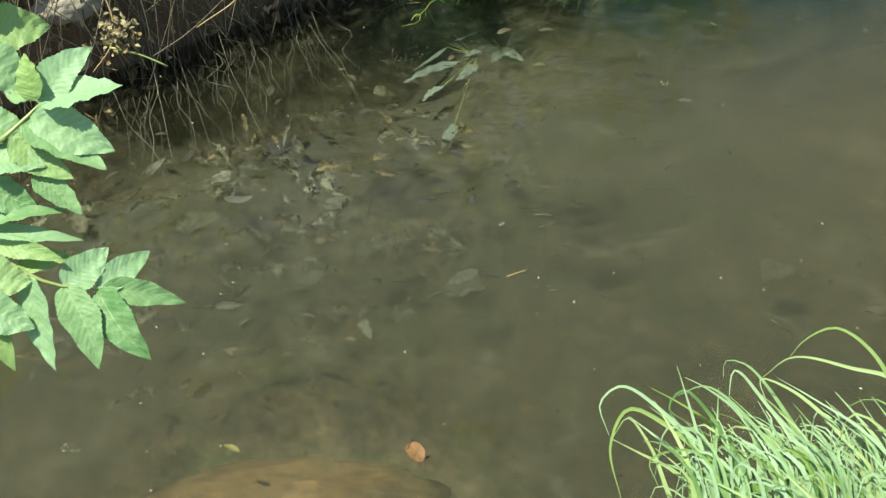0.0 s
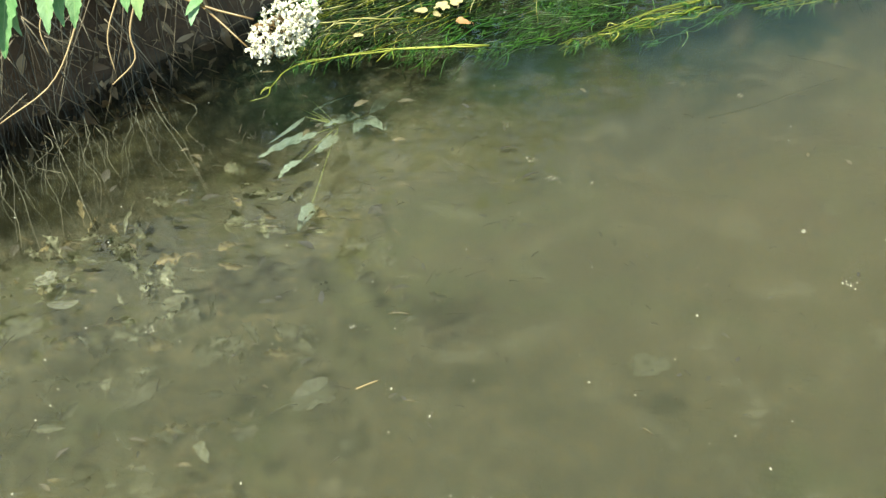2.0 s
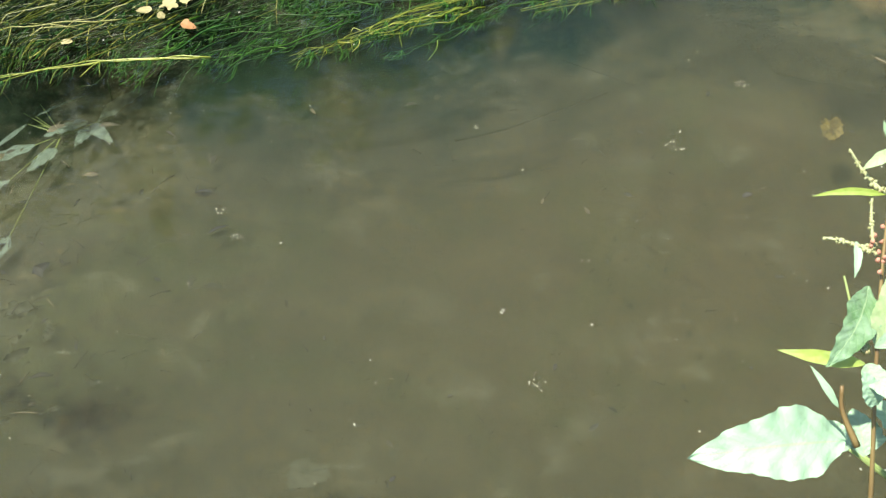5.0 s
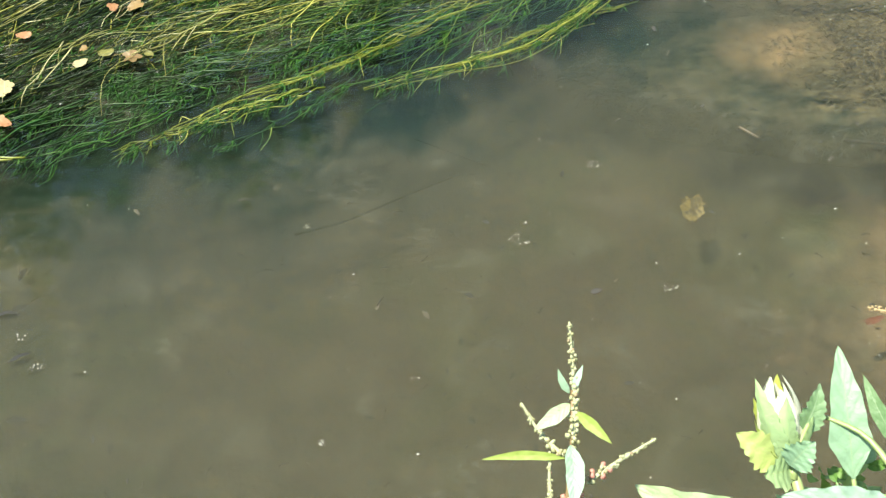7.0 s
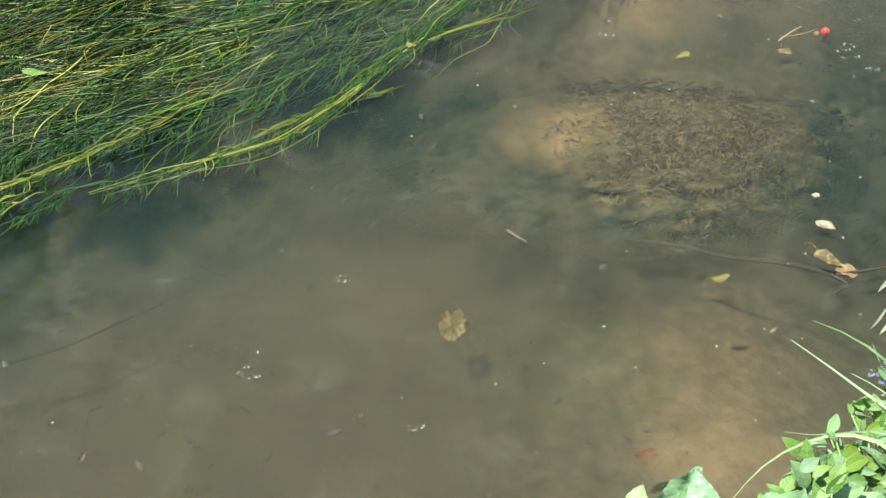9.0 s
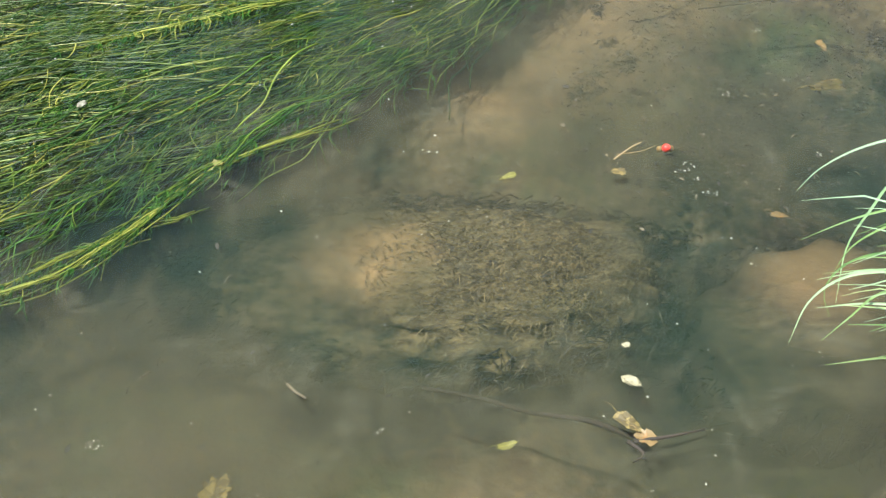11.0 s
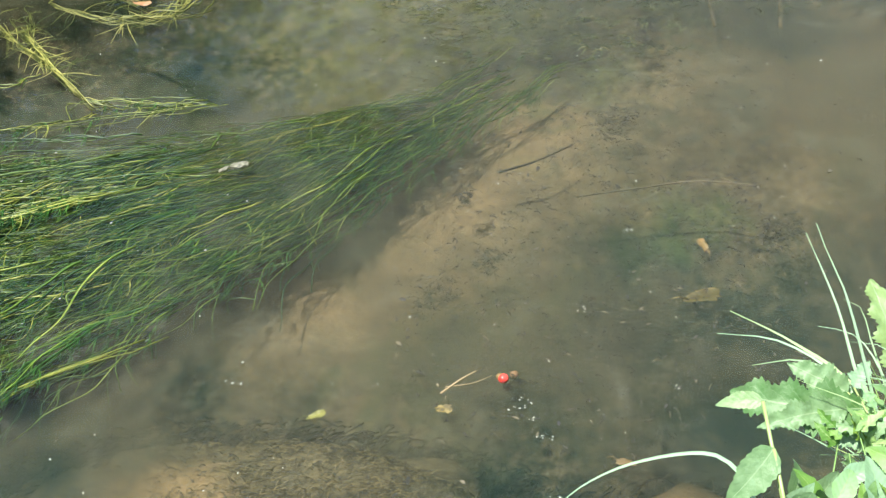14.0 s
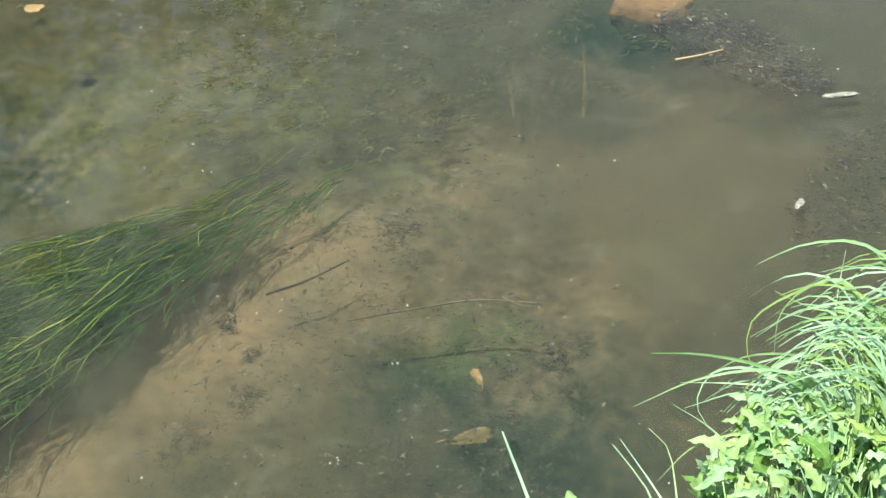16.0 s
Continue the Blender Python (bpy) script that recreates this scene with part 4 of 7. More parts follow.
M_TANGLE = strand_mat("olive-yellow tangled stems", [(0.15, (0.03, 0.045, 0.005)), (0.5, (0.10, 0.11, 0.013)), (0.95, (0.42, 0.38, 0.11))], 0.1, 0.5, 14)
TRESS = "yellow-green tress of water weed trailing at the surface"
tress(TRESS, [(2.384, 4.019, -0.005), (2.102, 3.778, 0.000), (1.898, 3.644, 0.000), (1.708, 3.480, -0.005)], 10, 0.016, 31)
tress(TRESS, [(2.709, 4.056, -0.020), (2.507, 3.933, -0.010), (2.352, 3.799, 0.000), (2.167, 3.713, -0.010)], 8, 0.014, 32)
tress("thin green tress of water weed trailing at the surface", [(2.285, 3.778, 0.000), (2.133, 3.717, -0.000), (2.017, 3.600, 0.000), (1.826, 3.463, -0.006)], 2, 0.006, 33, 0.0017)
tress(TRESS, [(2.962, 4.325, -0.020), (2.706, 4.140, -0.005), (2.582, 3.971, 0.000), (2.465, 3.853, 0.000), (2.292, 3.771, 0.000), (2.163, 3.708, -0.006)], 11, 0.013, 34)
tress(TRESS, [(1.598, 3.476, 0.004), (1.339, 3.423, 0.006), (1.144, 3.335, 0.010), (1.067, 3.213, 0.008), (0.969, 3.163, 0.000)], 3, 0.006, 35, 0.0026)
tress(TRESS, [(2.077, 3.715, 0.000), (1.899, 3.616, 0.000), (1.709, 3.495, -0.004)], 7, 0.012, 36)
tress("thin green tress of water weed trailing at the surface", [(2.960, 4.403, -0.010), (2.824, 4.307, 0.000), (2.700, 4.139, 0.000), (2.600, 4.012, 0.000), (2.511, 3.912, -0.005)], 8, 0.018, 37)
tress(TRESS, [(2.817, 4.694, 0.000), (2.655, 4.617, 0.003), (2.467, 4.527, 0.003), (2.345, 4.473, 0.000)], 12, 0.010, 38)
tress("tangled yellow weed floating by the far bank", [(2.740, 4.960, 0.000), (2.658, 4.974, 0.004), (2.615, 5.015, 0.020), (2.550, 5.085, 0.020), (2.460, 5.166, 0.015), (2.363, 5.289, 0.010)], 26, 0.032, 46, 0.0016)
tress("tangled yellow weed floating by the far bank", [(2.622, 5.012, 0.010), (2.573, 5.063, 0.020), (2.521, 5.131, 0.020), (2.470, 5.209, 0.015), (2.464, 5.315, 0.010)], 22, 0.032, 47, 0.0016)
tress("yellow weed stems drifting at the water surface", [(2.560, 5.061, 0.015), (2.504, 5.024, 0.008), (2.431, 5.009, 0.004), (2.323, 5.033, 0.000)], 2, 0.004, 48, 0.0020)
tress("yellow weed stems drifting at the water surface", [(2.957, 5.006, 0.000), (2.837, 4.972, 0.000), (2.715, 4.959, 0.000), (2.625, 4.999, 0.010)], 4, 0.007, 49, 0.0018)
tress("yellow weed stems drifting at the water surface", [(2.696, 4.942, 0.000), (2.605, 4.895, 0.000), (2.502, 4.869, 0.000), (2.352, 4.887, 0.000)], 3, 0.005, 50, 0.0018)
tress("green weed stems drifting at the water surface", [(2.805, 4.866, -0.000), (2.675, 4.852, 0.000), (2.534, 4.834, 0.000), (2.369, 4.823, 0.000)], 4, 0.008, 51, 0.0018)
tress("tangled yellow weed floating by the far bank", [(2.847, 5.466, 0.010), (2.762, 5.311, 0.008), (2.628, 5.285, 0.008), (2.486, 5.338, 0.008)], 16, 0.028, 39, 0.0016)
tress("tangled yellow weed floating by the far bank", [(2.763, 5.488, 0.010), (2.666, 5.391, 0.008), (2.563, 5.436, 0.008), (2.425, 5.457, 0.008)], 18, 0.036, 40, 0.0016)
tress("yellow weed stems drifting at the water surface", [(2.970, 5.005, 0.000), (2.846, 4.978, 0.000), (2.706, 4.974, 0.000), (2.570, 4.961, 0.000)], 4, 0.010, 41, 0.0017)
tress("yellow weed stems drifting at the water surface", [(2.989, 4.979, 0.000), (2.817, 4.939, 0.000), (2.660, 4.899, 0.000), (2.518, 4.861, 0.000), (2.350, 4.881, 0.000)], 3, 0.008, 42, 0.0017)

# ---- leaves and scraps that float on or lie in the water ----
FALLEN = [
    ((1.374, 3.596, 0.012), 0.045, 0.3, "oval", M_CREAMLEAF, "cream fallen leaf lying on the weed mat"),
    ((1.422, 3.618, 0.014), 0.06, 1.2, "lobed", M_CREAMLEAF, "cream fallen leaf lying on the weed mat"),
    ((1.415, 3.581, 0.012), 0.035, 2.0, "oval", M_CREAMLEAF, "cream fallen leaf lying on the weed mat"),
    ((1.482, 3.553, 0.012), 0.05, 2.6, "oval", M_ORANGELEAF, "orange fallen leaf lying on the weed mat"),
    ((1.245, 3.476, 0.008), 0.032, 0.2, "oval", M_CREAMLEAF, "pale fallen leaf lying on the weed mat"),
    ((1.645, 3.940, 0.012), 0.055, 0.9, "torn", M_TANLEAF, "tan fallen leaf lying on the weed mat"),
    ((1.597, 3.934, 0.012), 0.045, 2.2, "torn", M_ORANGELEAF, "orange-brown fallen leaf lying on the weed mat"),
    ((1.436, 3.828, 0.012), 0.045, 0.1, "oval", M_ORANGELEAF, "orange fallen leaf lying on the weed mat"),
    ((1.624, 3.779, 0.012), 0.045, 0.4, "oval", M_YELLOWLEAF, "yellow fallen leaf lying on the weed mat"),
    ((1.580, 3.743, 0.012), 0.045, 0.8, "oval", M_CREAMLEAF, "pale yellow fallen leaf lying on the weed mat"),
    ((1.713, 3.779, 0.012), 0.03, -0.5, "oval", M_YELLOWLEAF, "small yellow fallen leaf lying on the weed mat"),
    ((1.679, 3.767, 0.012), 0.06, 0.2, "lobed", M_TANLEAF, "tan lobed fallen leaf lying on the weed mat"),
    ((1.450, 3.658, 0.012), 0.075, 1.9, "torn", M_CREAMLEAF, "cream fallen leaf lying on the weed mat"),
    ((1.574, 3.789, 0.012), 0.03, 1.4, "torn", M_TANLEAF, "small tan fallen leaf lying on the weed mat"),
    ((1.471, 3.564, 0.010), 0.035, 1.4, "oval", M_ORANGELEAF, "orange fallen leaf lying on the weed mat"),
    ((1.993, 4.035, 0.006), 0.05, -0.15, "slim", M_HERB, "narrow green leaf caught in the weed"),
    ((2.714, 4.151, 0.001), 0.032, 0.3, "ragged", M_YELLOWLEAF, "yellow-green leaf caught in the weed"),
    ((2.797, 3.467, -0.060), 0.098, 1.6, "ragged", M_OLIVELEAF, "torn tan leaf drifting just under water"),
    ((3.255, 4.133, 0.002), 0.036, 0.5, "sliver", M_YELLOWLEAF, "yellow-green leaf floating above the boulder"),
    ((3.461, 4.158, -0.002), 0.04, 0.2, "ragged", M_OLIVELEAF, "tan leaf floating near the red berry"),
    ((3.241, 3.530, -0.002), 0.036, 0.35, "sliver", M_YELLOWLEAF, "narrow yellow leaf floating on the water"),
    ((3.094, 3.227, -0.075), 0.04, 0.45, "slim", M_REDLEAF, "red-brown leaf sunk over a stone"),
    ((3.757, 4.085, -0.034), 0.036, -0.2, "sliver", M_TANLEAF, "orange-tan leaf floating by the boulder"),
    ((3.932, 4.609, -0.034), 0.045, 1.9, "sliver", M_TANLEAF, "tan leaf drifting under water"),
    ((3.919, 4.469, -0.034), 0.08, 0.28, "sliver", M_OLIVELEAF, "tan and green leaf drifting under water"),
    ((2.642, 5.440, 0.016), 0.085, 0.4, "torn", M_ORANGELEAF, "pale orange fallen leaf on floating weed"),
    ((2.705, 5.340, 0.014), 0.045, 0.0, "slim", M_ORANGELEAF, "pale orange fallen leaf on floating weed"),
    ((2.931, 5.762, 0.012), 0.05, 0.2, "torn", M_TANLEAF, "tan fallen leaf on floating weed"),
    ((3.432, 3.578, -0.000), 0.06, -0.75, "sliver", M_OLIVELEAF, "tan fallen leaf caught on a sunken branch"),
    ((3.457, 3.550, 0.000), 0.04, -0.6, "torn", M_TANLEAF, "tan fallen leaf caught on a sunken branch"),
    ((1.352, 2.407, -0.066), 0.095, 0.75, "torn", M_GREYLEAF, "large mottled grey leaf lying under water"),
    # the next two model bank leaves mirrored in the water
    ((1.141, 2.480, -0.070), 0.06, 1.4, "torn", M_GREYLEAF, "grey-green leaf reflection, modelled as a leaf under water"),
    ((0.804, 2.610, -0.030), 0.05, 0.9, "torn", M_GREYLEAF, "pale leaf reflection, modelled as a leaf under water"),
    ((0.861, 2.548, -0.030), 0.06, 0.2, "slim", M_GREYLEAF, "grey leaf lying under water"),
    ((0.776, 2.537, -0.085), 0.08, 0.5, "torn", M_GREYLEAF, "dead leaf lying under water"),
    ((0.655, 2.626, -0.030), 0.06, 1.3, "slim", M_GREYLEAF, "pale dead leaf lying under water"),
    ((1.044, 2.634, -0.090), 0.07, 0.2, "torn", M_GREYLEAF, "dead leaf lying under water"),
    ((1.177, 2.537, -0.090), 0.05, 1.2, "torn", M_GREYLEAF, "dead leaf lying under water"),
    ((1.045, 2.387, -0.085), 0.08, 1.0, "slim", M_GREYLEAF, "dead leaf lying under water"),
    ((1.243, 2.340, -0.100), 0.05, 0.5, "torn", M_GREYLEAF, "dead leaf lying under water"),
    ((1.925, 2.568, -0.090), 0.08, 0.2, "torn", M_GREYLEAF, "grey dead leaf lying under water"),
    ((1.074, 2.605, -0.090), 0.05, 2.2, "lobed", M_GREYLEAF, "dead leaf lying under water"),
    ((1.348, 1.980, -0.050), 0.045, 2.2, "oval", M_ORANGELEAF, "orange-brown leaf lying over a stone"),
    ((1.066, 1.902, -0.004), 0.03, -0.3, "slim", M_YELLOWLEAF, "small yellow leaf floating on the water"),
]
for k, (p, size, turn, shape, mat, text) in enumerate(FALLEN):
    aspect = {"slim": 0.36, "oval": 0.66, "torn": 0.72, "ragged": 0.72, "sliver": 0.42, "lobed": 0.9}[shape]
    sheet, stalk = fallen(p, size * (0.75 if "weed mat" in text else 1.0), turn, shape, 0.05, k, aspect)
    lying = solo("fallen_leaf", sheet, mat, text, "leaf", "fallen leaves in the stream")
    if shape != "ragged":
        part("stalk", stalk, mat, lying)


def mirrored_leaves(seed, count):
    """Reflected bank leaves, modelled as pale leaves at all angles in the dark water."""
    rng = random.Random(seed)
    for k in range(count):
        u, v = min(3.05, rng.gauss(2.55, 0.34)), rng.uniform(0.62, 1.42)
        p = at(u, v, rng.uniform(-0.115, -0.072) - 0.09 * max(0.0, min(1.0, (v - 1.0) / 0.3)))
        a = rng.uniform(0, 6.28)
        d = Vector((math.cos(a), math.sin(a), rng.gauss(0, 0.25))).normalized() * rng.uniform(0.022, 0.062)
        nrm = (rng.gauss(0, 0.5), -0.5 + rng.gauss(0, 0.5), 0.7)
        mat = rng.choice([M_GREYLEAF, M_GREYLEAF, M_GREYLEAF, M_GREYLEAF, M_PALELEAF, M_DEADLEAF])
        sheet = leaf(p, p + d, d.length * rng.uniform(0.3, 0.7), nrm, rng.choice(["ovate", "lance", "lance", "strap"]), 0.12, 0.3, 0.12, 3, teeth=rng.choice([3, 4, 6]), bite=rng.uniform(0.2, 0.55), lobes=rng.choice([0, 0, 2, 3]), cut=0.5, curl=rng.uniform(-0.3, 0.5), n=16, rnd=k)
        stalk = tube([p, p - d * 0.25 + Vector((0, 0, 0.004)), p - d * 0.5], 0.001, 0.0007, 4, 4)
        part("stalk", stalk, mat, solo("fallen_leaf", sheet, mat, "grey-green bank leaf reflection, modelled as a leaf under murky water", "leaf", "sunken leaves under the bank"))


M_PALELEAF = leaf_mat("pale mirrored leaf", (0.10, 0.108, 0.085), (0.19, 0.20, 0.16), (0.13, 0.13, 0.105), 0.1, 0.6, 7.0, 0.3, 0.42, (0.12, 0.12, 0.09), 0.0)
mirrored_leaves(77, 230)


def foam(seed, spots):
    """Little rafts of bubbles."""
    rng = random.Random(seed)
    geos = []
    for x, y, r in spots:
        for _ in range(int(5 + 900 * r)):
            a, d = rng.uniform(0, 6.283), r * math.sqrt(rng.random())
            q = rng.choice([0.0005, 0.0006, 0.0009, 0.0014])
            geos.append(blob((x + d * math.cos(a) * 1.4, y + d * math.sin(a), 0.0), (q, q, q), 0, 1, 0.1, 2, 1))
    solo("foam", joined(*geos), M_FLECK, "small clusters of white bubbles on the water", "foam", "", "stuff")


FOAM = [(2.109, 3.321, 0.000), (1.677, 3.043, 0.000), (1.727, 2.978, -0.000), (2.205, 2.864, 0.000), (2.614, 3.510, -0.000), (2.486, 3.310, -0.000), (3.049, 3.549, 0.000), (2.742, 3.213, 0.000),
        (2.275, 2.719, 0.000), (1.406, 2.514, 0.000), (1.053, 2.470, -0.000), (0.814, 1.854, 0.000), (3.100, 4.200, 0.000), (3.783, 4.610, 0.000), (3.587, 4.176, 0.000), (3.604, 4.141, 0.000), (3.626, 4.103, 0.000), (3.685, 4.398, 0.000), (3.848, 4.220, 0.000)]
foam(78, [(x, y, 0.006 + 0.004 * (k % 3)) for k, (x, y, z) in enumerate(FOAM)])


def ball(center, r, seed, mat, name, label, category, group=""):
    return solo(name, blob(center, (r, r * 0.95, r * 0.92), 0.2 * seed, 3, 0.06, 1.5, seed), mat, label, category, group)


ball((3.558, 4.230, -0.004), 0.0090, 1, M_BERRY, "berry", "round red berry floating on the water", "berry", "floating berries")
ball((3.577, 4.277, -0.046), 0.0075, 2, M_ORANGELEAF, "berry", "dull orange berry half sunk beside a red one", "berry", "floating berries")
ball((3.552, 4.257, -0.030), 0.0065, 3, M_TANLEAF, "berry", "pale yellow berry beside a red one", "berry", "floating berries")


def scrap(p, radii, turn, seed, label, mat=None):
    solo("pale_scrap", blob((p[0], p[1], p[2] - 0.004), radii, turn, 4, 0.28, 1.8, seed, 0.5), mat or M_PALE, label, "scrap", "pale scraps on the water")


M_CREAMSCRAP = earth_mat("cream crumbly pith", [(0.3, (0.13, 0.118, 0.07)), (0.7, (0.34, 0.315, 0.22))], 60, 160, 0.8, 0.002)
scrap((3.444, 3.663, 0.001), (0.016, 0.009, 0.005), -0.5, 1, "pale crumbly scrap floating by a sunken branch", M_CREAMSCRAP)
scrap((3.441, 3.736, 0.002), (0.007, 0.006, 0.004), 0.4, 2, "small white scrap floating on the water", M_CREAMSCRAP)
scrap((3.022, 4.777, -0.000), (0.020, 0.008, 0.004), 0.35, 3, "white scrap lying among the weed")
scrap((2.992, 4.768, -0.004), (0.012, 0.005, 0.003), 0.8, 7, "white scrap lying among the weed")
scrap((2.425, 4.314, 0.002), (0.010, 0.008, 0.004), 0.8, 4, "small white scrap lying among the weed")
scrap((4.599, 5.044, 0.002), (0.017, 0.008, 0.004), 0.9, 5, "white petal floating on the water")
scrap((4.783, 5.426, 0.002), (0.040, 0.009, 0.006), 0.15, 6, "pale peeled piece of wood on the water")


def branch(name, ctrl, r0, r1, label, twigs=(), mat=None):
    root = thing(name, ctrl[0], label, "branch")
    part("stem", tube(ctrl, r0, r1, 14, 7), mat or M_TWIG, root)
    for c in twigs:
        part("twig", tube(c, r1 * 0.8, r1 * 0.3, 6, 5), mat or M_TWIG, root)
    return root


branch("sunken_branch", [(3.109, 3.705, -0.090), (3.200, 3.676, -0.075), (3.285, 3.645, -0.070), (3.379, 3.624, -0.060), (3.449, 3.569, -0.030)], 0.0035, 0.005, "dark sunken branch with a forked end",
       [[(3.438, 3.544, -0.004), (3.485, 3.551, 0.000), (3.551, 3.575, -0.010)], [(3.428, 3.545, -0.004), (3.450, 3.518, 0.000), (3.436, 3.517, -0.020)]])
branch("sunken_branch", [(2.052, 3.434, -0.140), (2.154, 3.460, -0.120), (2.247, 3.525, -0.120), (2.357, 3.588, -0.110)], 0.0035, 0.002, "dark crooked branch under water",
       [[(2.257, 3.698, -0.120), (2.339, 3.638, -0.100), (2.414, 3.591, -0.090)]])
branch("sunken_branch", [(3.701, 4.795, -0.080), (3.832, 4.822, -0.075), (3.944, 4.824, -0.055), (4.069, 4.803, -0.045)], 0.0022, 0.0014, "thin grey branch under water",
       [[(3.793, 4.736, -0.060), (3.838, 4.763, -0.050), (3.876, 4.778, -0.040)], [(3.986, 4.796, -0.020), (4.017, 4.775, -0.020), (4.060, 4.768, -0.020)]], M_ROOT)
branch("twig", [(2.892, 3.652, -0.020), (2.908, 3.632, -0.015), (2.925, 3.624, -0.020)], 0.0028, 0.002, "short cut twig lying under water", (), M_ROOT)
branch("twig", [(1.437, 2.368, 0.001), (1.452, 2.378, 0.002), (1.468, 2.390, 0.001)], 0.0014, 0.001, "pale straw floating on the water", (), M_STRAW)
branch("twig", [(3.542, 4.873, -0.085), (3.616, 4.905, -0.080), (3.698, 4.968, -0.082)], 0.003, 0.0015, "dark thin twig lying on tan sand", [[(3.639, 4.922, -0.050), (3.648, 4.888, -0.050), (3.662, 4.919, -0.050)]])
# two whitish reflection streaks, built as sunken stems
branch("twig", [(4.224, 5.507, -0.125), (4.245, 5.667, -0.125), (4.260, 5.841, -0.130)], 0.0060, 0.0015, "pale reflection streak, modelled as a stem standing under water", (), M_STRAW)
branch("twig", [(4.064, 5.507, -0.125), (4.064, 5.651, -0.120), (4.095, 5.802, -0.120)], 0.0050, 0.002, "pale reflection streak, modelled as a stem under water", [[(4.064, 5.600, -0.120), (4.105, 5.627, -0.115), (4.143, 5.637, -0.115)]], M_STRAW)
branch("twig", [(4.432, 5.564, 0.000), (4.493, 5.579, 0.003), (4.551, 5.608, 0.000)], 0.003, 0.002, "dry straw lying on drifted litter", (), M_STRAW)
branch("twig", [(3.455, 4.190, -0.000), (3.489, 4.221, 0.003), (3.511, 4.241, 0.000)], 0.0018, 0.001, "thin straw floating beside a berry", [[(3.461, 4.204, 0.000), (3.508, 4.213, 0.002), (3.539, 4.233, 0.000)]], M_STRAW)


def litter(label, center, size, count, seed, z0, z1, length=(0.004, 0.016), mat=None):
    """Small bits of leaf, bark and stalk, too many to count."""
    rng = random.Random(seed)
    geos = []
    for _ in range(count):
        a, r = rng.uniform(0, 6.283), math.sqrt(rng.random())
        p = Vector(center) + EU * (size[0] * r * math.cos(a)) + EV * (size[1] * r * math.sin(a))
        p.z = rng.uniform(z0, z1)
        w = Matrix.Rotation(rng.uniform(0, 6.283), 3, "Z") @ Vector((rng.uniform(*length), 0, 0))
        if rng.random() < 0.74:
            geos.append(tube([p, p + w * 0.5 + Vector((0, 0, 0.003)), p + w], 0.0010, 0.0006, 3, 4))
        else:
            geos.append(leaf(p, p + w, w.length * rng.uniform(0.2, 0.5), (rng.uniform(-0.4, 0.4), rng.uniform(-0.4, 0.4), 1), "ovate", 0.1, 0.2, 0.05, 2, n=4))
    return solo("litter", joined(*geos), mat or M_LITTER, label, "litter", "", "stuff")


litter("dark leaf litter scattered over the stream bed", at(5.85, 0.15), (0.45, 0.36), 1400, 51, -0.10, -0.008)
litter("dark leaf litter and scraps on the mossy bed", at(6.55, 0.75), (0.55, 0.5), 1000, 52, -0.15, -0.01)
litter("pale and dark scraps drifting over the littered bed", (3.78, 4.52, 0), (0.34, 0.26), 330, 62, -0.030, -0.002, (0.003, 0.011))
litter("pale and dark scraps drifting over the littered bed", (3.98, 4.95, 0), (0.36, 0.32), 260, 63, -0.050, -0.002, (0.003, 0.012))
litter("pale and dark scraps drifting over the mossy bed", (3.45, 5.40, 0), (0.36, 0.34), 300, 64, -0.060, -0.002, (0.003, 0.014))
litter("drift of black leaf litter at the surface", (4.60, 5.64, 0.000), (0.11, 0.24), 1300, 53, -0.035, -0.002, (0.005, 0.022))
litter("drift of black leaf litter under water", (4.78, 5.15, 0.000), (0.30, 0.12), 1100, 54, -0.06, -0.004)
litter("sodden leaf litter on the shaded bed", at(2.75, 0.95), (0.75, 0.45), 420, 55, -0.13, -0.02, (0.012, 0.045))
litter("small scraps settled on the silty bed", at(4.3, 0.2), (1.2, 0.5), 420, 56, -0.15, -0.02, (0.006, 0.02))
litter("small scraps settled on the silty bed", at(3.2, 0.4), (1.0, 0.7), 420, 57, -0.15, -0.02, (0.006, 0.025))


for k, (x, y, r) in enumerate(((3.525, 4.61, 0.035), (3.43, 4.50, 0.05), (3.475, 4.795, 0.022), (3.89, 5.43, 0.04), (3.79, 5.06, 0.06), (4.11, 4.72, 0.05), (3.30, 4.84, 0.03))):
    litter("small dark patch of litter bits on tan sand", (x, y, 0), (r, r * 0.7), int(3200 * r), 160 + k, -0.115, -0.07, (0.004, 0.018))


def moss(label, center, size, count, seed, z0, z1, mat, length=(0.015, 0.05)):
    """Soft tufts of moss and algae on the bed, combed by the current."""
    rng = random.Random(seed)
    geos = []
    for _ in range(count):
        a, r = rng.uniform(0, 6.283), math.sqrt(rng.random())
        p = Vector(center) + EU * (size[0] * r * math.cos(a)) + EV * (size[1] * r * math.sin(a))
        p.z = rng.uniform(z0, z1)
        for _ in range(5):
            w = (-EU + EV * rng.gauss(0.1, 0.5)) * rng.uniform(*length)
            k = Vector((rng.gauss(0, 0.006), rng.gauss(0, 0.006), rng.uniform(0, 0.008)))
            geos.append(tube([p, p + w * 0.5 + k, p + w], 0.0013, 0.0006, 3, 3))
            p = p + Vector((rng.gauss(0, 0.008), rng.gauss(0, 0.008), 0))
    solo("moss", joined(*geos), mat, label, "moss", "", "stuff")


M_MOSS = strand_mat("drowned moss", [(0.1, (0.015, 0.026, 0.014)), (0.45, (0.06, 0.085, 0.03)), (0.75, (0.15, 0.155, 0.06)), (0.97, (0.30, 0.26, 0.14))], 0.1, 0.7, 12)
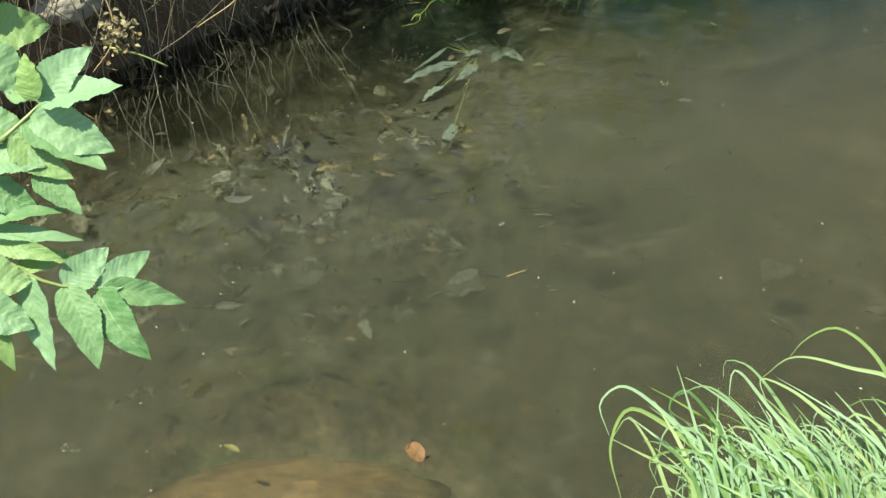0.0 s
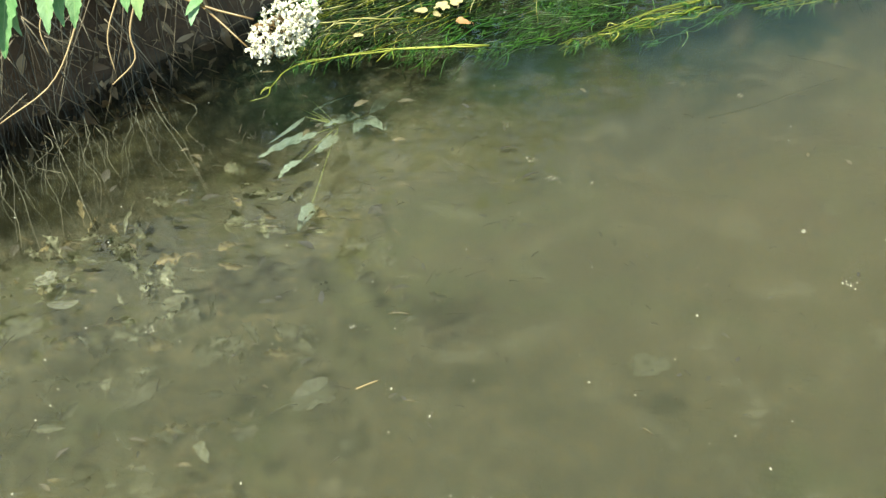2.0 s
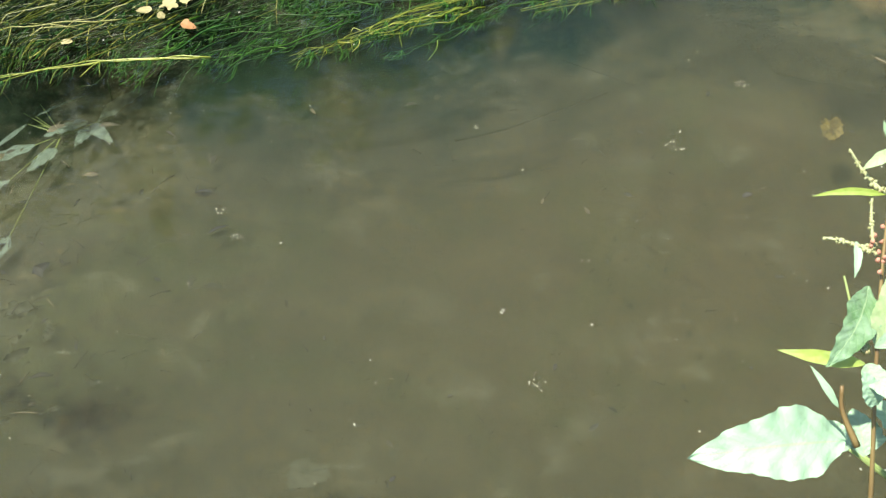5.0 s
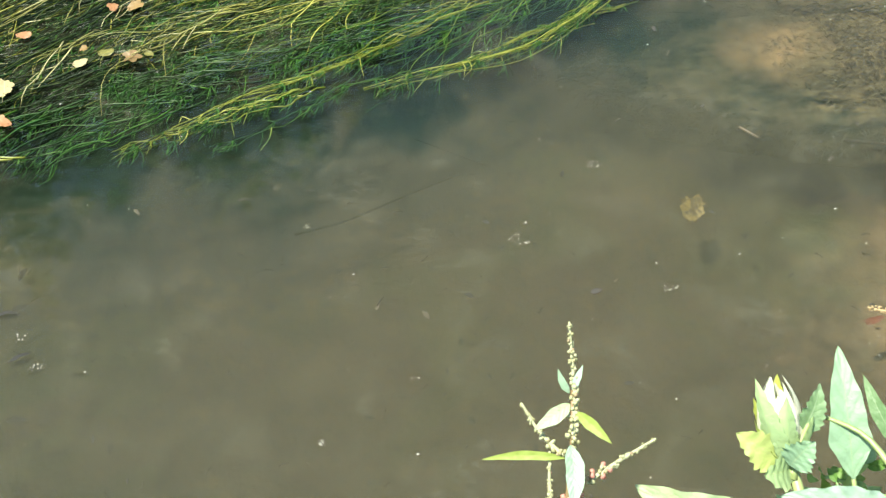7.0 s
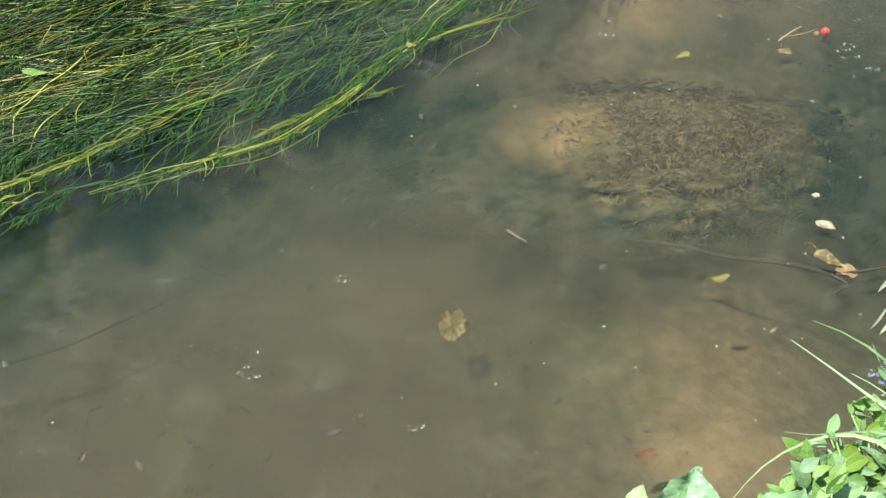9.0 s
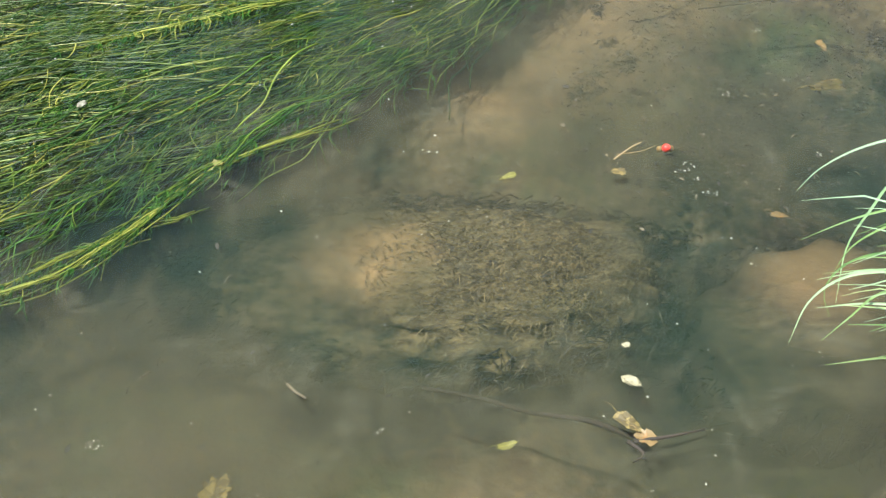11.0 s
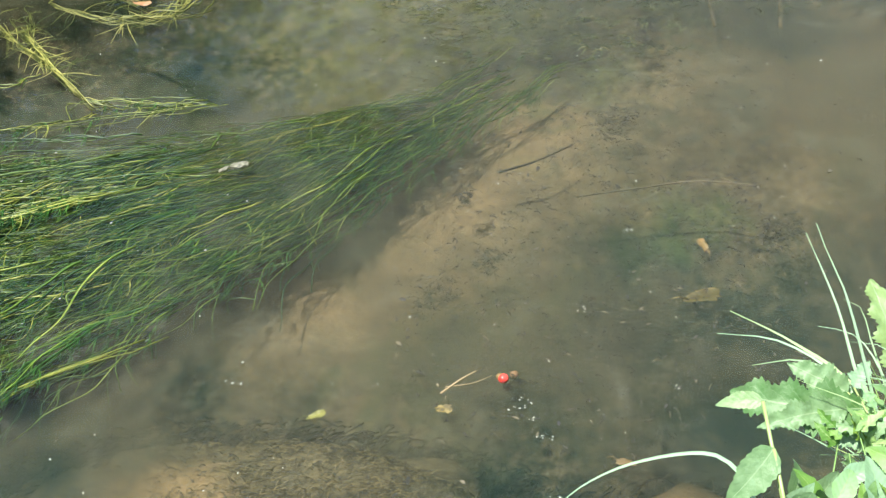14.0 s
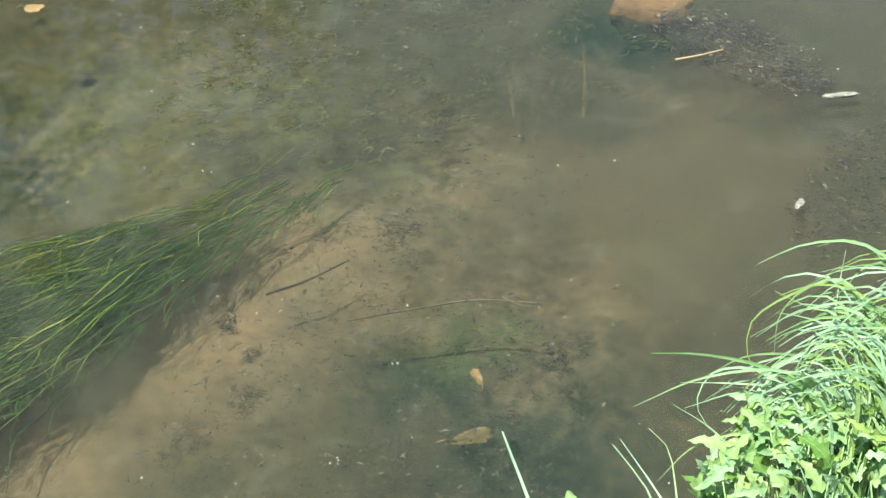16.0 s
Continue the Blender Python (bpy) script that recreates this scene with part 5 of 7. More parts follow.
moss("olive moss and algae covering the stream bed", at(6.85, 1.0), (0.6, 0.45), 620, 58, -0.13, -0.05, M_MOSS, (0.008, 0.03))
moss("olive moss and algae covering the stream bed", at(7.1, 0.75), (0.4, 0.35), 240, 59, -0.13, -0.05, M_MOSS, (0.008, 0.03))


def flecks(seed, count):
    """Seed fluff and foam bits that drift on the surface."""
    rng = random.Random(seed)
    geos = []
    for _ in range(count):
        u = rng.uniform(1.6, 7.4)
        v = rng.uniform(near_edge(u) + 0.05, far_edge(u) - 0.1)
        p = at(u, v, 0.001)
        r = rng.choice([0.0006, 0.0006, 0.0007, 0.0008, 0.0010, 0.0015])
        w = Matrix.Rotation(rng.uniform(0, 6.283), 3, "Z") @ Vector((r * rng.uniform(0.5, 1.5), 0, 0))
        geos.append(tube([p - w, p + Vector((0, 0, r * 0.4)), p + w], r, r * 0.7, 2, 5))
    solo("fluff", joined(*geos), M_FLECK, "tiny white flecks of fluff floating on the water", "fluff", "", "stuff")


flecks(61, 1100)


# ---- far bank: overhanging sod, roots, blossom, shrub ----
def sod():
    """The ragged edge of turf that overhangs the shaded water."""
    verts, faces = [], []
    nu = 60
    rng = random.Random(71)
    for i in range(nu + 1):
        u = 1.0 + 2.6 * i / nu
        lip = far_edge(u) - 0.05 + 0.10 * noise.noise(Vector((u * 3.2, 0.4, 0))) + 0.04 * rng.random() + 0.25 * max(0.0, (u - 2.9))
        for v, z in ((lip + 0.3, 0.26), (lip + 0.06, 0.27 + 0.02 * rng.random()), (lip, 0.30), (lip + 0.01, 0.35), (lip + 0.12, 0.40), (lip + 0.6, 0.44)):
            verts.append(at(u, v, z + 0.02 * noise.noise(Vector((u * 9, v * 9, z)))))
    for i in range(nu):
        for j in range(5):
            a = i * 6 + j
            faces.append((a, a + 1, a + 7, a + 6))
    solo("turf_edge", (verts, faces), M_SOD, "dark ragged turf edge overhanging the water", "bank", "", "structure")


M_SOD = earth_mat("root-bound soil", [(0.3, (0.035, 0.022, 0.012)), (0.7, (0.16, 0.105, 0.058))], 9, 70, 0.95, 0.02)
sod()


def hanging(seed, count, u0, u1, label):
    rng = random.Random(seed)
    geos = []
    for _ in range(count):
        u = rng.uniform(u0, u1)
        v = far_edge(u) - rng.uniform(-0.06, 0.14) + 0.2 * max(0.0, u - 2.9)
        z = rng.uniform(0.22, 0.34)
        ln = min(z - 0.004, rng.uniform(0.06, 0.34))
        k = rng.gauss(0, 0.09)
        p = at(u, v, z)
        geos.append(tube([p, p - EV * 0.02 + EU * k * 0.4 - Vector((0, 0, ln * 0.4)), p - EV * rng.uniform(0.0, 0.05) + EU * k - Vector((0, 0, ln))], rng.uniform(0.0008, 0.0022), 0.0006, 5, 4))
    solo("hanging_roots", joined(*geos), M_ROOT, label, "roots", "", "stuff")


def bank_debris(seed, count):
    """Clods, dead leaves and straw on the steep face of the bank."""
    rng = random.Random(seed)
    geos = []
    for _ in range(count):
        u = rng.uniform(1.3, 3.5)
        d = rng.uniform(-0.05, 0.16)
        v = far_edge(u) + d
        p = at(u, v, ground_height(u, v) + 0.004)
        w = Vector((rng.gauss(0, 1), rng.gauss(-0.4, 0.7), rng.gauss(-0.4, 0.8))).normalized() * rng.uniform(0.015, 0.06)
        if rng.random() < 0.55:
            geos.append(leaf(p, p + w, w.length * rng.uniform(0.2, 0.5), (rng.uniform(-0.6, 0.6), -0.9, 0.5), "ovate", 0.15, 0.2, 0.06, 2, n=5))
        else:
            geos.append(tube([p, p + w * 0.8 + Vector((0, -0.01, 0.01)), p + w * 1.9], 0.0014, 0.0008, 4, 4))
    solo("bank_debris", joined(*geos), M_STRAW, "dead leaves and straw on the dark bank face", "debris", "", "stuff")


def trailing(seed, count, u0, u1):
    """Reflections of hanging stalks, modelled as fine pale roots that run from the bank into the water."""
    rng = random.Random(seed)
    geos = []
    for _ in range(count):
        u = rng.gauss((u0 + u1) / 2, (u1 - u0) / 4)
        h = rng.uniform(0.02, 0.16)
        p = at(u, far_edge(u) + rng.uniform(-0.02, 0.05), h)
        w = (Vector((0.42, -0.9, 0)) + Vector((rng.gauss(0, 0.2), 0, 0))) * rng.uniform(0.1, 0.42)
        k = Vector((rng.gauss(0, 0.010), rng.gauss(0, 0.006), 0))
        drop = Vector((0, 0, 1))
        geos.append(tube([p, p + w * 0.2 - drop * (h * 0.8), p + w * 0.4 - k - drop * (h + 0.02), p + w * 0.6 + k - drop * (h + 0.035), p + w * 0.8 - k - drop * (h + 0.045), p + w - drop * (h + rng.uniform(0.05, 0.09))], rng.uniform(0.0006, 0.0014), 0.0004, 14, 4))
    solo("trailing_roots", joined(*geos), M_ROOTPALE, "thin pale stalk reflections, modelled as roots trailing into the water", "roots", "", "stuff")


M_ROOTPALE = strand_mat("pale mirrored roots", [(0.1, (0.03, 0.032, 0.026)), (0.6, (0.07, 0.072, 0.058)), (0.95, (0.19, 0.185, 0.15))], 0.0, 0.8)
trailing(75, 75, 2.4, 3.1)
trailing(76, 14, 1.8, 2.8)
bank_debris(74, 1500)
hanging(72, 190, 1.5, 3.4, "brown roots and dry stalks hanging from the shaded bank")
hanging(73, 140, 2.3, 3.2, "brown roots and dry stalks hanging from the shaded bank")
clod = stone("stone", (0.407, 2.865, 0.200), (0.07, 0.05, 0.04), 0.4, M_PALE, "grey weathered stone set in the bank edge", 13, 0.6)
clod.data.materials[0] = earth_mat("grey weathered stone", [(0.3, (0.12, 0.105, 0.085)), (0.7, (0.32, 0.29, 0.24))], 12, 90, 0.9, 0.006)


def dry_stalks():
    root = thing("dry_stalk", (0.905, 2.740, 0.550), "long dry straw stalks drooping from the bank", "stalk")
    part("stem", tube([(1.043, 2.726, 0.524), (1.031, 2.685, 0.462), (1.040, 2.666, 0.426), (1.007, 2.632, 0.396)], 0.0022, 0.0012, 12, 5), M_STRAW, root)
    part("stem", tube([(0.964, 2.702, 0.543), (0.948, 2.655, 0.475), (0.917, 2.599, 0.412), (0.847, 2.534, 0.374)], 0.002, 0.0012, 12, 5), M_STRAW, root)
    part("stem", tube([(1.018, 2.722, 0.535), (0.998, 2.669, 0.460), (1.011, 2.644, 0.411)], 0.0018, 0.001, 12, 5), M_STRAW, root)
    part("stem", tube([(0.920, 2.685, 0.550), (0.900, 2.641, 0.491), (0.915, 2.623, 0.450)], 0.0016, 0.001, 12, 5), M_STRAW, root)


dry_stalks()


def dead_head():
    root = thing("dead_flower_head", (0.709, 2.416, 0.488), "withered tan flower head hanging over dark water", "flower")
    part("stem", tube([(0.729, 2.439, 0.508), (0.752, 2.415, 0.448), (0.749, 2.390, 0.413), (0.725, 2.356, 0.383)], 0.002, 0.0012, 10, 5), M_STRAW, root)
    part("stem", tube([(0.749, 2.390, 0.413), (0.796, 2.403, 0.394), (0.839, 2.409, 0.371)], 0.0022, 0.0014, 8, 5), M_STEM, root)
    part("stem", tube([(0.814, 2.409, 0.389), (0.865, 2.451, 0.413), (0.925, 2.506, 0.458)], 0.0011, 0.0008, 8, 5), M_ROOT, root)
    rng = random.Random(5)
    c = Vector((0.756, 2.405, 0.430))
    for _ in range(110):
        p = c + Vector((rng.gauss(0, 0.017), rng.gauss(0, 0.014), rng.gauss(0, 0.019)))
        w = Vector((rng.uniform(-1, 1), rng.uniform(-1, 1), rng.uniform(-1, 0.6))).normalized() * rng.uniform(0.007, 0.018)
        part("floret", leaf(p, p + w, w.length * 0.5, (rng.uniform(-1, 1), -0.5, 0.6), "ovate", 0.2, 0.3, 0.1, 2, n=6), rng.choice([M_TANLEAF, M_CREAMLEAF, M_DEADLEAF]), root)


dead_head()


def blossom():
    """Cream corymb on reddish stems that lean out over the stream."""
    c = Vector((1.341, 2.509, 0.595))
    root = thing("flowering_herb", (1.078, 2.613, 0.615), "cream-white flower cluster on reddish stems leaning over water", "flowering plant")
    part("stem", tube([(1.078, 2.613, 0.615), (1.213, 2.538, 0.606), (1.296, 2.513, 0.602)], 0.003, 0.0016, 8, 6), M_REDSTEM, root, "reddish stem")
    part("stem", tube([(1.144, 2.626, 0.592), (1.226, 2.535, 0.595), (1.289, 2.491, 0.568)], 0.0026, 0.0014, 8, 6), M_REDSTEM, root, "reddish stem")
    rng = random.Random(9)
    ax, ay = Vector((1, 0.1, 0)), Vector((0, 0.55, 0.75))
    for k in range(290):
        a, r = rng.uniform(0, 6.283), math.sqrt(rng.random())
        p = c + ax * (0.050 * r * math.cos(a) + 0.012 * math.sin(a)) + ay * (0.048 * r * math.sin(a) + 0.012 * math.cos(a)) + Vector((0, -0.018 * (1 - r * r) + rng.gauss(0, 0.005), rng.gauss(0, 0.004)))
        q = rng.uniform(0.0022, 0.0038)
        spikes = [leaf(p, p + Vector((rng.gauss(0, 1), rng.gauss(-0.6, 1), rng.gauss(0.3, 1))).normalized() * q * 2.1, q * 0.9, (0, -1, 0.4), "ovate", 0.2, 0.3, n=3) for _ in range(4)]
        part("floret", joined(blob(p, (q, q, q), 0, 1, 0.2, 2, k), *spikes), M_FLOWER, root)
        if k % 6 == 0:
            part("stalk", tube([c - ax * 0.05 + Vector((0, 0.02, -0.01)), (c + p) / 2 + Vector((0, 0.012, 0)), p], 0.0009, 0.0006, 4, 4), M_REDSTEM, root)
    for b, t, w in (((1.387, 2.568, 0.639), (1.371, 2.531, 0.601), 0.024), ((1.207, 2.539, 0.613), (1.205, 2.502, 0.591), 0.016), ((1.213, 2.542, 0.615), (1.197, 2.507, 0.605), 0.014)):
        part("leaf", leaf(b, t, w, (0, -0.6, 0.8), "ovate", 0.1, 0.2, 0.03), M_DARKLEAF, root)


blossom()


def bank_leaves():
    root = thing("bank_shrub", (0.892, 2.681, 0.669), "bright green leaves hanging from the dark far bank", "shrub")
    for k, (b, t, w) in enumerate((
            ((0.922, 2.560, 0.644), (0.914, 2.488, 0.527), 0.050), ((0.885, 2.545, 0.651), (0.890, 2.480, 0.535), 0.040), ((0.892, 2.575, 0.654), (0.935, 2.514, 0.553), 0.04),
            ((0.968, 2.578, 0.637), (0.971, 2.529, 0.548), 0.035), ((0.999, 2.590, 0.633), (1.006, 2.546, 0.550), 0.035), ((0.976, 2.605, 0.634), (0.991, 2.542, 0.555), 0.034),
            ((1.088, 2.617, 0.614), (1.096, 2.583, 0.548), 0.03), ((1.064, 2.627, 0.607), (1.078, 2.583, 0.561), 0.03))):
        part("leaf", leaf(b, t, w, (0.1 * (k % 3 - 1), -0.9, 0.4), "ovate", 0.06, 0.25, 0.03, 4, teeth=9, bite=0.2, rnd=k), M_ELDER, root)


bank_leaves()


def shrub(label, seed, u0, u1, v0, v1, z0, z1, count, size):
    """Leafy growth out of view on the far bank, added to darken the water's reflections."""
    rng = random.Random(seed)
    base = at((u0 + u1) / 2, v1 + 0.1, 0.38)
    root = thing("bank_shrub", base, label, "shrub")
    ends = []
    for k in range(9):
        u = u0 + (u1 - u0) * (k + 0.5) / 9
        foot = at(u * 0.6 + (u0 + u1) * 0.2, v1 + rng.uniform(0.0, 0.2), 0.36)
        tip = at(u + rng.uniform(-0.1, 0.1), rng.uniform(v0, v1), rng.uniform(z0 + 0.1, z1))
        mid = (foot + tip) / 2 + Vector((0, 0, 0.18))
        line = curve_points([foot, mid, tip], 10)
        part("stem", tube([foot, mid, tip], 0.006, 0.002, 10, 5), M_STEM, root)
        ends += line[3:]
    lv = []
    for _ in range(count):
        p = rng.choice(ends) + Vector((rng.gauss(0, 0.10), rng.gauss(0, 0.10), rng.gauss(0, 0.10)))
        p.z = max(z0, p.z)
        d = Vector((rng.uniform(-1, 1), rng.uniform(-1, 0.4), rng.uniform(-0.7, 0.2))).normalized() * size * rng.uniform(0.6, 1.2)
        lv.append(leaf(p, p + d, d.length * rng.uniform(0.35, 0.5), (rng.uniform(-0.5, 0.5), rng.uniform(-0.5, 0.5), 1), "ovate", 0.1, 0.2, 0.03, 3, n=7))
    tagged(part("foliage", joined(*lv), M_DARKLEAF, root, "dense green foliage"), kind="stuff")


# unseen screens, tall enough to keep the sky out of the water
for k, (a, b, v0, top, count) in enumerate(((3.3, 4.5, 2.05, 1.45, 2200), (4.1, 5.4, 2.1, 1.45, 2200), (5.2, 7.2, 2.15, 1.5, 2400), (7.1, 9.0, 2.3, 1.5, 1200))):
    shrub("dense green growth out of view on the far bank, blocking sky reflections", 83 + k, a, b, v0, 2.9, 0.42, top, count, 0.10)


shrub("dense green shrub out of view on the far bank, for reflections", 81, 0.7, 2.4, 1.75, 2.3, 0.42, 1.1, 700, 0.10)
shrub("dense green shrub out of view on the far bank, for reflections", 82, 2.0, 3.1, 1.75, 2.3, 0.42, 1.1, 700, 0.09)


def drowned():
    """Reflection of broad bank leaves, modelled as a plant under water below the bank."""
    root = thing("reflected_plant", at(3.36, 1.52, -0.28), "blue-grey bank leaf reflections, modelled as broad leaves under water", "plant")
    part("stem", tube([at(3.36, 1.52, -0.28), at(3.37, 1.46, -0.25), at(3.38, 1.40, -0.24)], 0.003, 0.002, 6, 5), M_STEM, root)
    for k, (b, e, w) in enumerate((
            ((1.062, 3.521, -0.230), (0.988, 3.418, -0.230), 0.022), ((1.099, 3.478, -0.230), (1.032, 3.347, -0.230), 0.013), ((1.110, 3.504, -0.230), (1.199, 3.585, -0.230), 0.014),
            ((1.141, 3.412, -0.230), (1.024, 3.292, -0.230), 0.036), ((1.252, 3.503, -0.230), (1.357, 3.644, -0.230), 0.040), ((1.245, 3.495, -0.230), (1.308, 3.438, -0.230), 0.036),
            ((1.231, 3.501, -0.230), (1.150, 3.437, -0.230), 0.034), ((1.240, 3.481, -0.230), (1.228, 3.416, -0.230), 0.034), ((1.016, 3.649, -0.230), (1.061, 3.546, -0.230), 0.040),
            ((1.190, 3.407, -0.230), (1.153, 3.323, -0.230), 0.035), ((1.185, 3.141, -0.230), (1.174, 3.037, -0.230), 0.036), ((1.127, 3.302, -0.230), (1.089, 3.219, -0.230), 0.03))):
        lf = part("leaf", leaf(b, e, w * 1.05, (0.25 * math.sin(k * 2.1), 0.1, 1), "dock" if k % 3 else "ovate", 0.05, 0.1, 0.06, 4, teeth=7, bite=0.12, n=22, rnd=k), M_PALEBACK, root)
        part("stalk", tube([at(3.38, 1.40, -0.24), Vector(b).lerp(at(3.38, 1.40, -0.24), 0.5), b], 0.0015, 0.001, 6, 4), M_STEM, lf)


# blue-grey of the mirrored leaves, put into a leaf colour
M_PALEBACK = leaf_mat("mirrored leaf", (0.10, 0.14, 0.135), (0.17, 0.22, 0.21), (0.14, 0.18, 0.175), 0.1, 0.6, 8.0, lit_tint=0.0)
drowned()


# ---- near bank ----
def tuft_one():
    foot = Vector((1.92, 1.22, 0.30))
    root = thing("grass_tuft", foot, "lush tuft of arching bright green grass on the bank", "grass")
    lines = [
        [(1.812, 1.470, 0.562), (1.734, 1.529, 0.608), (1.687, 1.546, 0.624), (1.668, 1.531, 0.611), (1.680, 1.509, 0.591)],
        [(1.811, 1.457, 0.577), (1.723, 1.513, 0.620), (1.696, 1.516, 0.624), (1.683, 1.488, 0.599), (1.699, 1.450, 0.567)],
        [(1.747, 1.440, 0.585), (1.721, 1.479, 0.617), (1.697, 1.497, 0.633), (1.685, 1.481, 0.620)],
        [(1.825, 1.452, 0.587), (1.785, 1.503, 0.627), (1.747, 1.528, 0.648), (1.735, 1.514, 0.635), (1.761, 1.503, 0.626)],
        [(1.787, 1.450, 0.582), (1.765, 1.497, 0.621), (1.739, 1.544, 0.663)],
        [(1.897, 1.486, 0.560), (1.848, 1.551, 0.609), (1.806, 1.584, 0.636), (1.786, 1.585, 0.636), (1.786, 1.574, 0.625)],
        [(1.900, 1.473, 0.576), (1.830, 1.541, 0.625), (1.795, 1.565, 0.645), (1.792, 1.539, 0.620)],
        [(1.959, 1.577, 0.600), (1.930, 1.620, 0.636), (1.893, 1.639, 0.647), (1.865, 1.631, 0.634), (1.850, 1.617, 0.617)],
        [(1.962, 1.593, 0.616), (1.908, 1.611, 0.621), (1.853, 1.618, 0.619), (1.827, 1.603, 0.601)],
        [(1.865, 1.447, 0.601), (1.818, 1.498, 0.639), (1.768, 1.525, 0.660), (1.742, 1.517, 0.651)],
        [(1.940, 1.473, 0.585), (1.894, 1.526, 0.621), (1.850, 1.553, 0.639), (1.820, 1.560, 0.642), (1.830, 1.541, 0.625)],
        [(1.798, 1.438, 0.599), (1.763, 1.472, 0.625), (1.722, 1.462, 0.616), (1.732, 1.445, 0.602)],
    ]
    for k, c in enumerate(lines):
        part("blade", blade([foot + Vector((0.02 * (k % 4), 0, 0))] + [Vector(p) for p in c], 0.0118, (0.15 * (k % 3 - 1), -0.7, 0.7), 64, 0.3), M_GRASS if k % 2 else M_GRASS_PALE, root)
    rng = random.Random(91)
    a, b = Vector((1.768, 1.466, 0.596)), Vector((1.985, 1.472, 0.622))
    for k in range(240):
        q = rng.random()
        f = foot + Vector((-0.13 + 0.22 * q + rng.gauss(0, 0.012), rng.uniform(-0.06, 0.06), 0))
        top = a.lerp(b, q) + Vector((rng.gauss(0, 0.010), rng.gauss(0.0, 0.020), -abs(rng.gauss(0, 0.034)) + 0.014))
        lean = (top - f).normalized()
        reach = rng.uniform(0.018, 0.060)
        side = Vector((-0.7 + rng.gauss(0, 0.35), 0.35 + rng.gauss(0, 0.25), 0))
        hook = rng.random() ** 2
        p1 = top + lean * reach * 0.45 + side * reach * 0.35
        p2 = top + lean * reach * (0.65 - 0.25 * hook) + side * reach * 0.85
        p3 = top + lean * reach * (0.80 - 1.5 * hook) + side * reach * (1.25 - 0.2 * hook)
        part("blade", blade([f, f.lerp(top, 0.35) + Vector((0.012, -0.012, 0.01)), f.lerp(top, 0.7) + Vector((0.008, -0.008, 0.01)), top, p1, p2, p3], rng.uniform(0.0085, 0.0155), (rng.gauss(0, 0.4), -0.7, 0.7), 40, 0.3), rng.choice([M_GRASS, M_GRASS_PALE, M_GRASS_PALE]), root)


tuft_one()


def elder():
    """A branch with leaves of five to seven leaflets."""
    root = thing("elder_branch", (0.84, 0.02, 0.36), "elder branch with fresh green toothed leaflets on the bank", "shrub")
    main = [(0.84, 0.02, 0.34), (0.80, 0.45, 0.62), (0.84, 0.95, 0.78), (1.017, 1.546, 0.819), (1.043, 1.570, 0.825), (1.065, 1.581, 0.837)]
    part("stem", tube(main, 0.006, 0.003, 16, 7), M_STEM, root)
    part("stem", tube([(1.061, 1.577, 0.836), (1.078, 1.598, 0.847), (1.093, 1.616, 0.858)], 0.0026, 0.0016, 6, 6), M_STEM, root)
    part("stem", tube([(1.035, 1.518, 0.772), (1.085, 1.499, 0.745), (1.124, 1.495, 0.728), (1.168, 1.510, 0.713)], 0.0028, 0.0014, 8, 6), M_STEM, root)
    spec = [
        ((1.093, 1.616, 0.858), (1.171, 1.642, 0.867), 0.055), ((1.091, 1.615, 0.857), (1.129, 1.676, 0.891), 0.045), ((1.089, 1.616, 0.861), (1.070, 1.643, 0.897), 0.04),
        ((1.085, 1.605, 0.850), (1.168, 1.603, 0.816), 0.055), ((1.078, 1.596, 0.845), (1.161, 1.585, 0.800), 0.05), ((1.070, 1.585, 0.838), (1.129, 1.576, 0.795), 0.045),
        ((1.053, 1.620, 0.860), (1.085, 1.647, 0.869), 0.05), ((1.023, 1.649, 0.912), (1.084, 1.685, 0.905), 0.06), ((1.028, 1.642, 0.897), (1.081, 1.640, 0.863), 0.055),
        ((1.048, 1.557, 0.822), (1.106, 1.572, 0.810), 0.05), ((1.096, 1.564, 0.808), (1.143, 1.549, 0.771), 0.038), ((1.055, 1.545, 0.803), (1.101, 1.546, 0.783), 0.04),
        ((1.168, 1.510, 0.713), (1.249, 1.523, 0.694), 0.034), ((1.164, 1.510, 0.716), (1.204, 1.560, 0.727), 0.034), ((1.166, 1.508, 0.713), (1.229, 1.467, 0.666), 0.046),
        ((1.136, 1.498, 0.723), (1.181, 1.448, 0.663), 0.045), ((1.135, 1.499, 0.724), (1.166, 1.546, 0.736), 0.04), ((1.105, 1.491, 0.738), (1.145, 1.433, 0.672), 0.045),
        ((1.090, 1.501, 0.743), (1.136, 1.528, 0.737), 0.03), ((1.054, 1.515, 0.770), (1.147, 1.538, 0.756), 0.024), ((1.053, 1.519, 0.774), (1.134, 1.547, 0.776), 0.026),
        ((1.060, 1.510, 0.760), (1.135, 1.516, 0.741), 0.026), ((1.058, 1.481, 0.748), (1.110, 1.490, 0.733), 0.05), ((1.063, 1.451, 0.731), (1.121, 1.454, 0.706), 0.05),
        ((1.068, 1.446, 0.722), (1.111, 1.419, 0.682), 0.03), ((1.022, 1.590, 0.850), (1.084, 1.601, 0.828), 0.055), ((1.014, 1.656, 0.933), (1.055, 1.702, 0.942), 0.05), ((1.032, 1.539, 0.798), (1.064, 1.554, 0.787), 0.05),
    ]
    for k, (b, t, w) in enumerate(spec):
        nrm = (0.5 * math.sin(k * 2.1), -0.5 + 0.45 * math.cos(k * 1.3), 0.8)
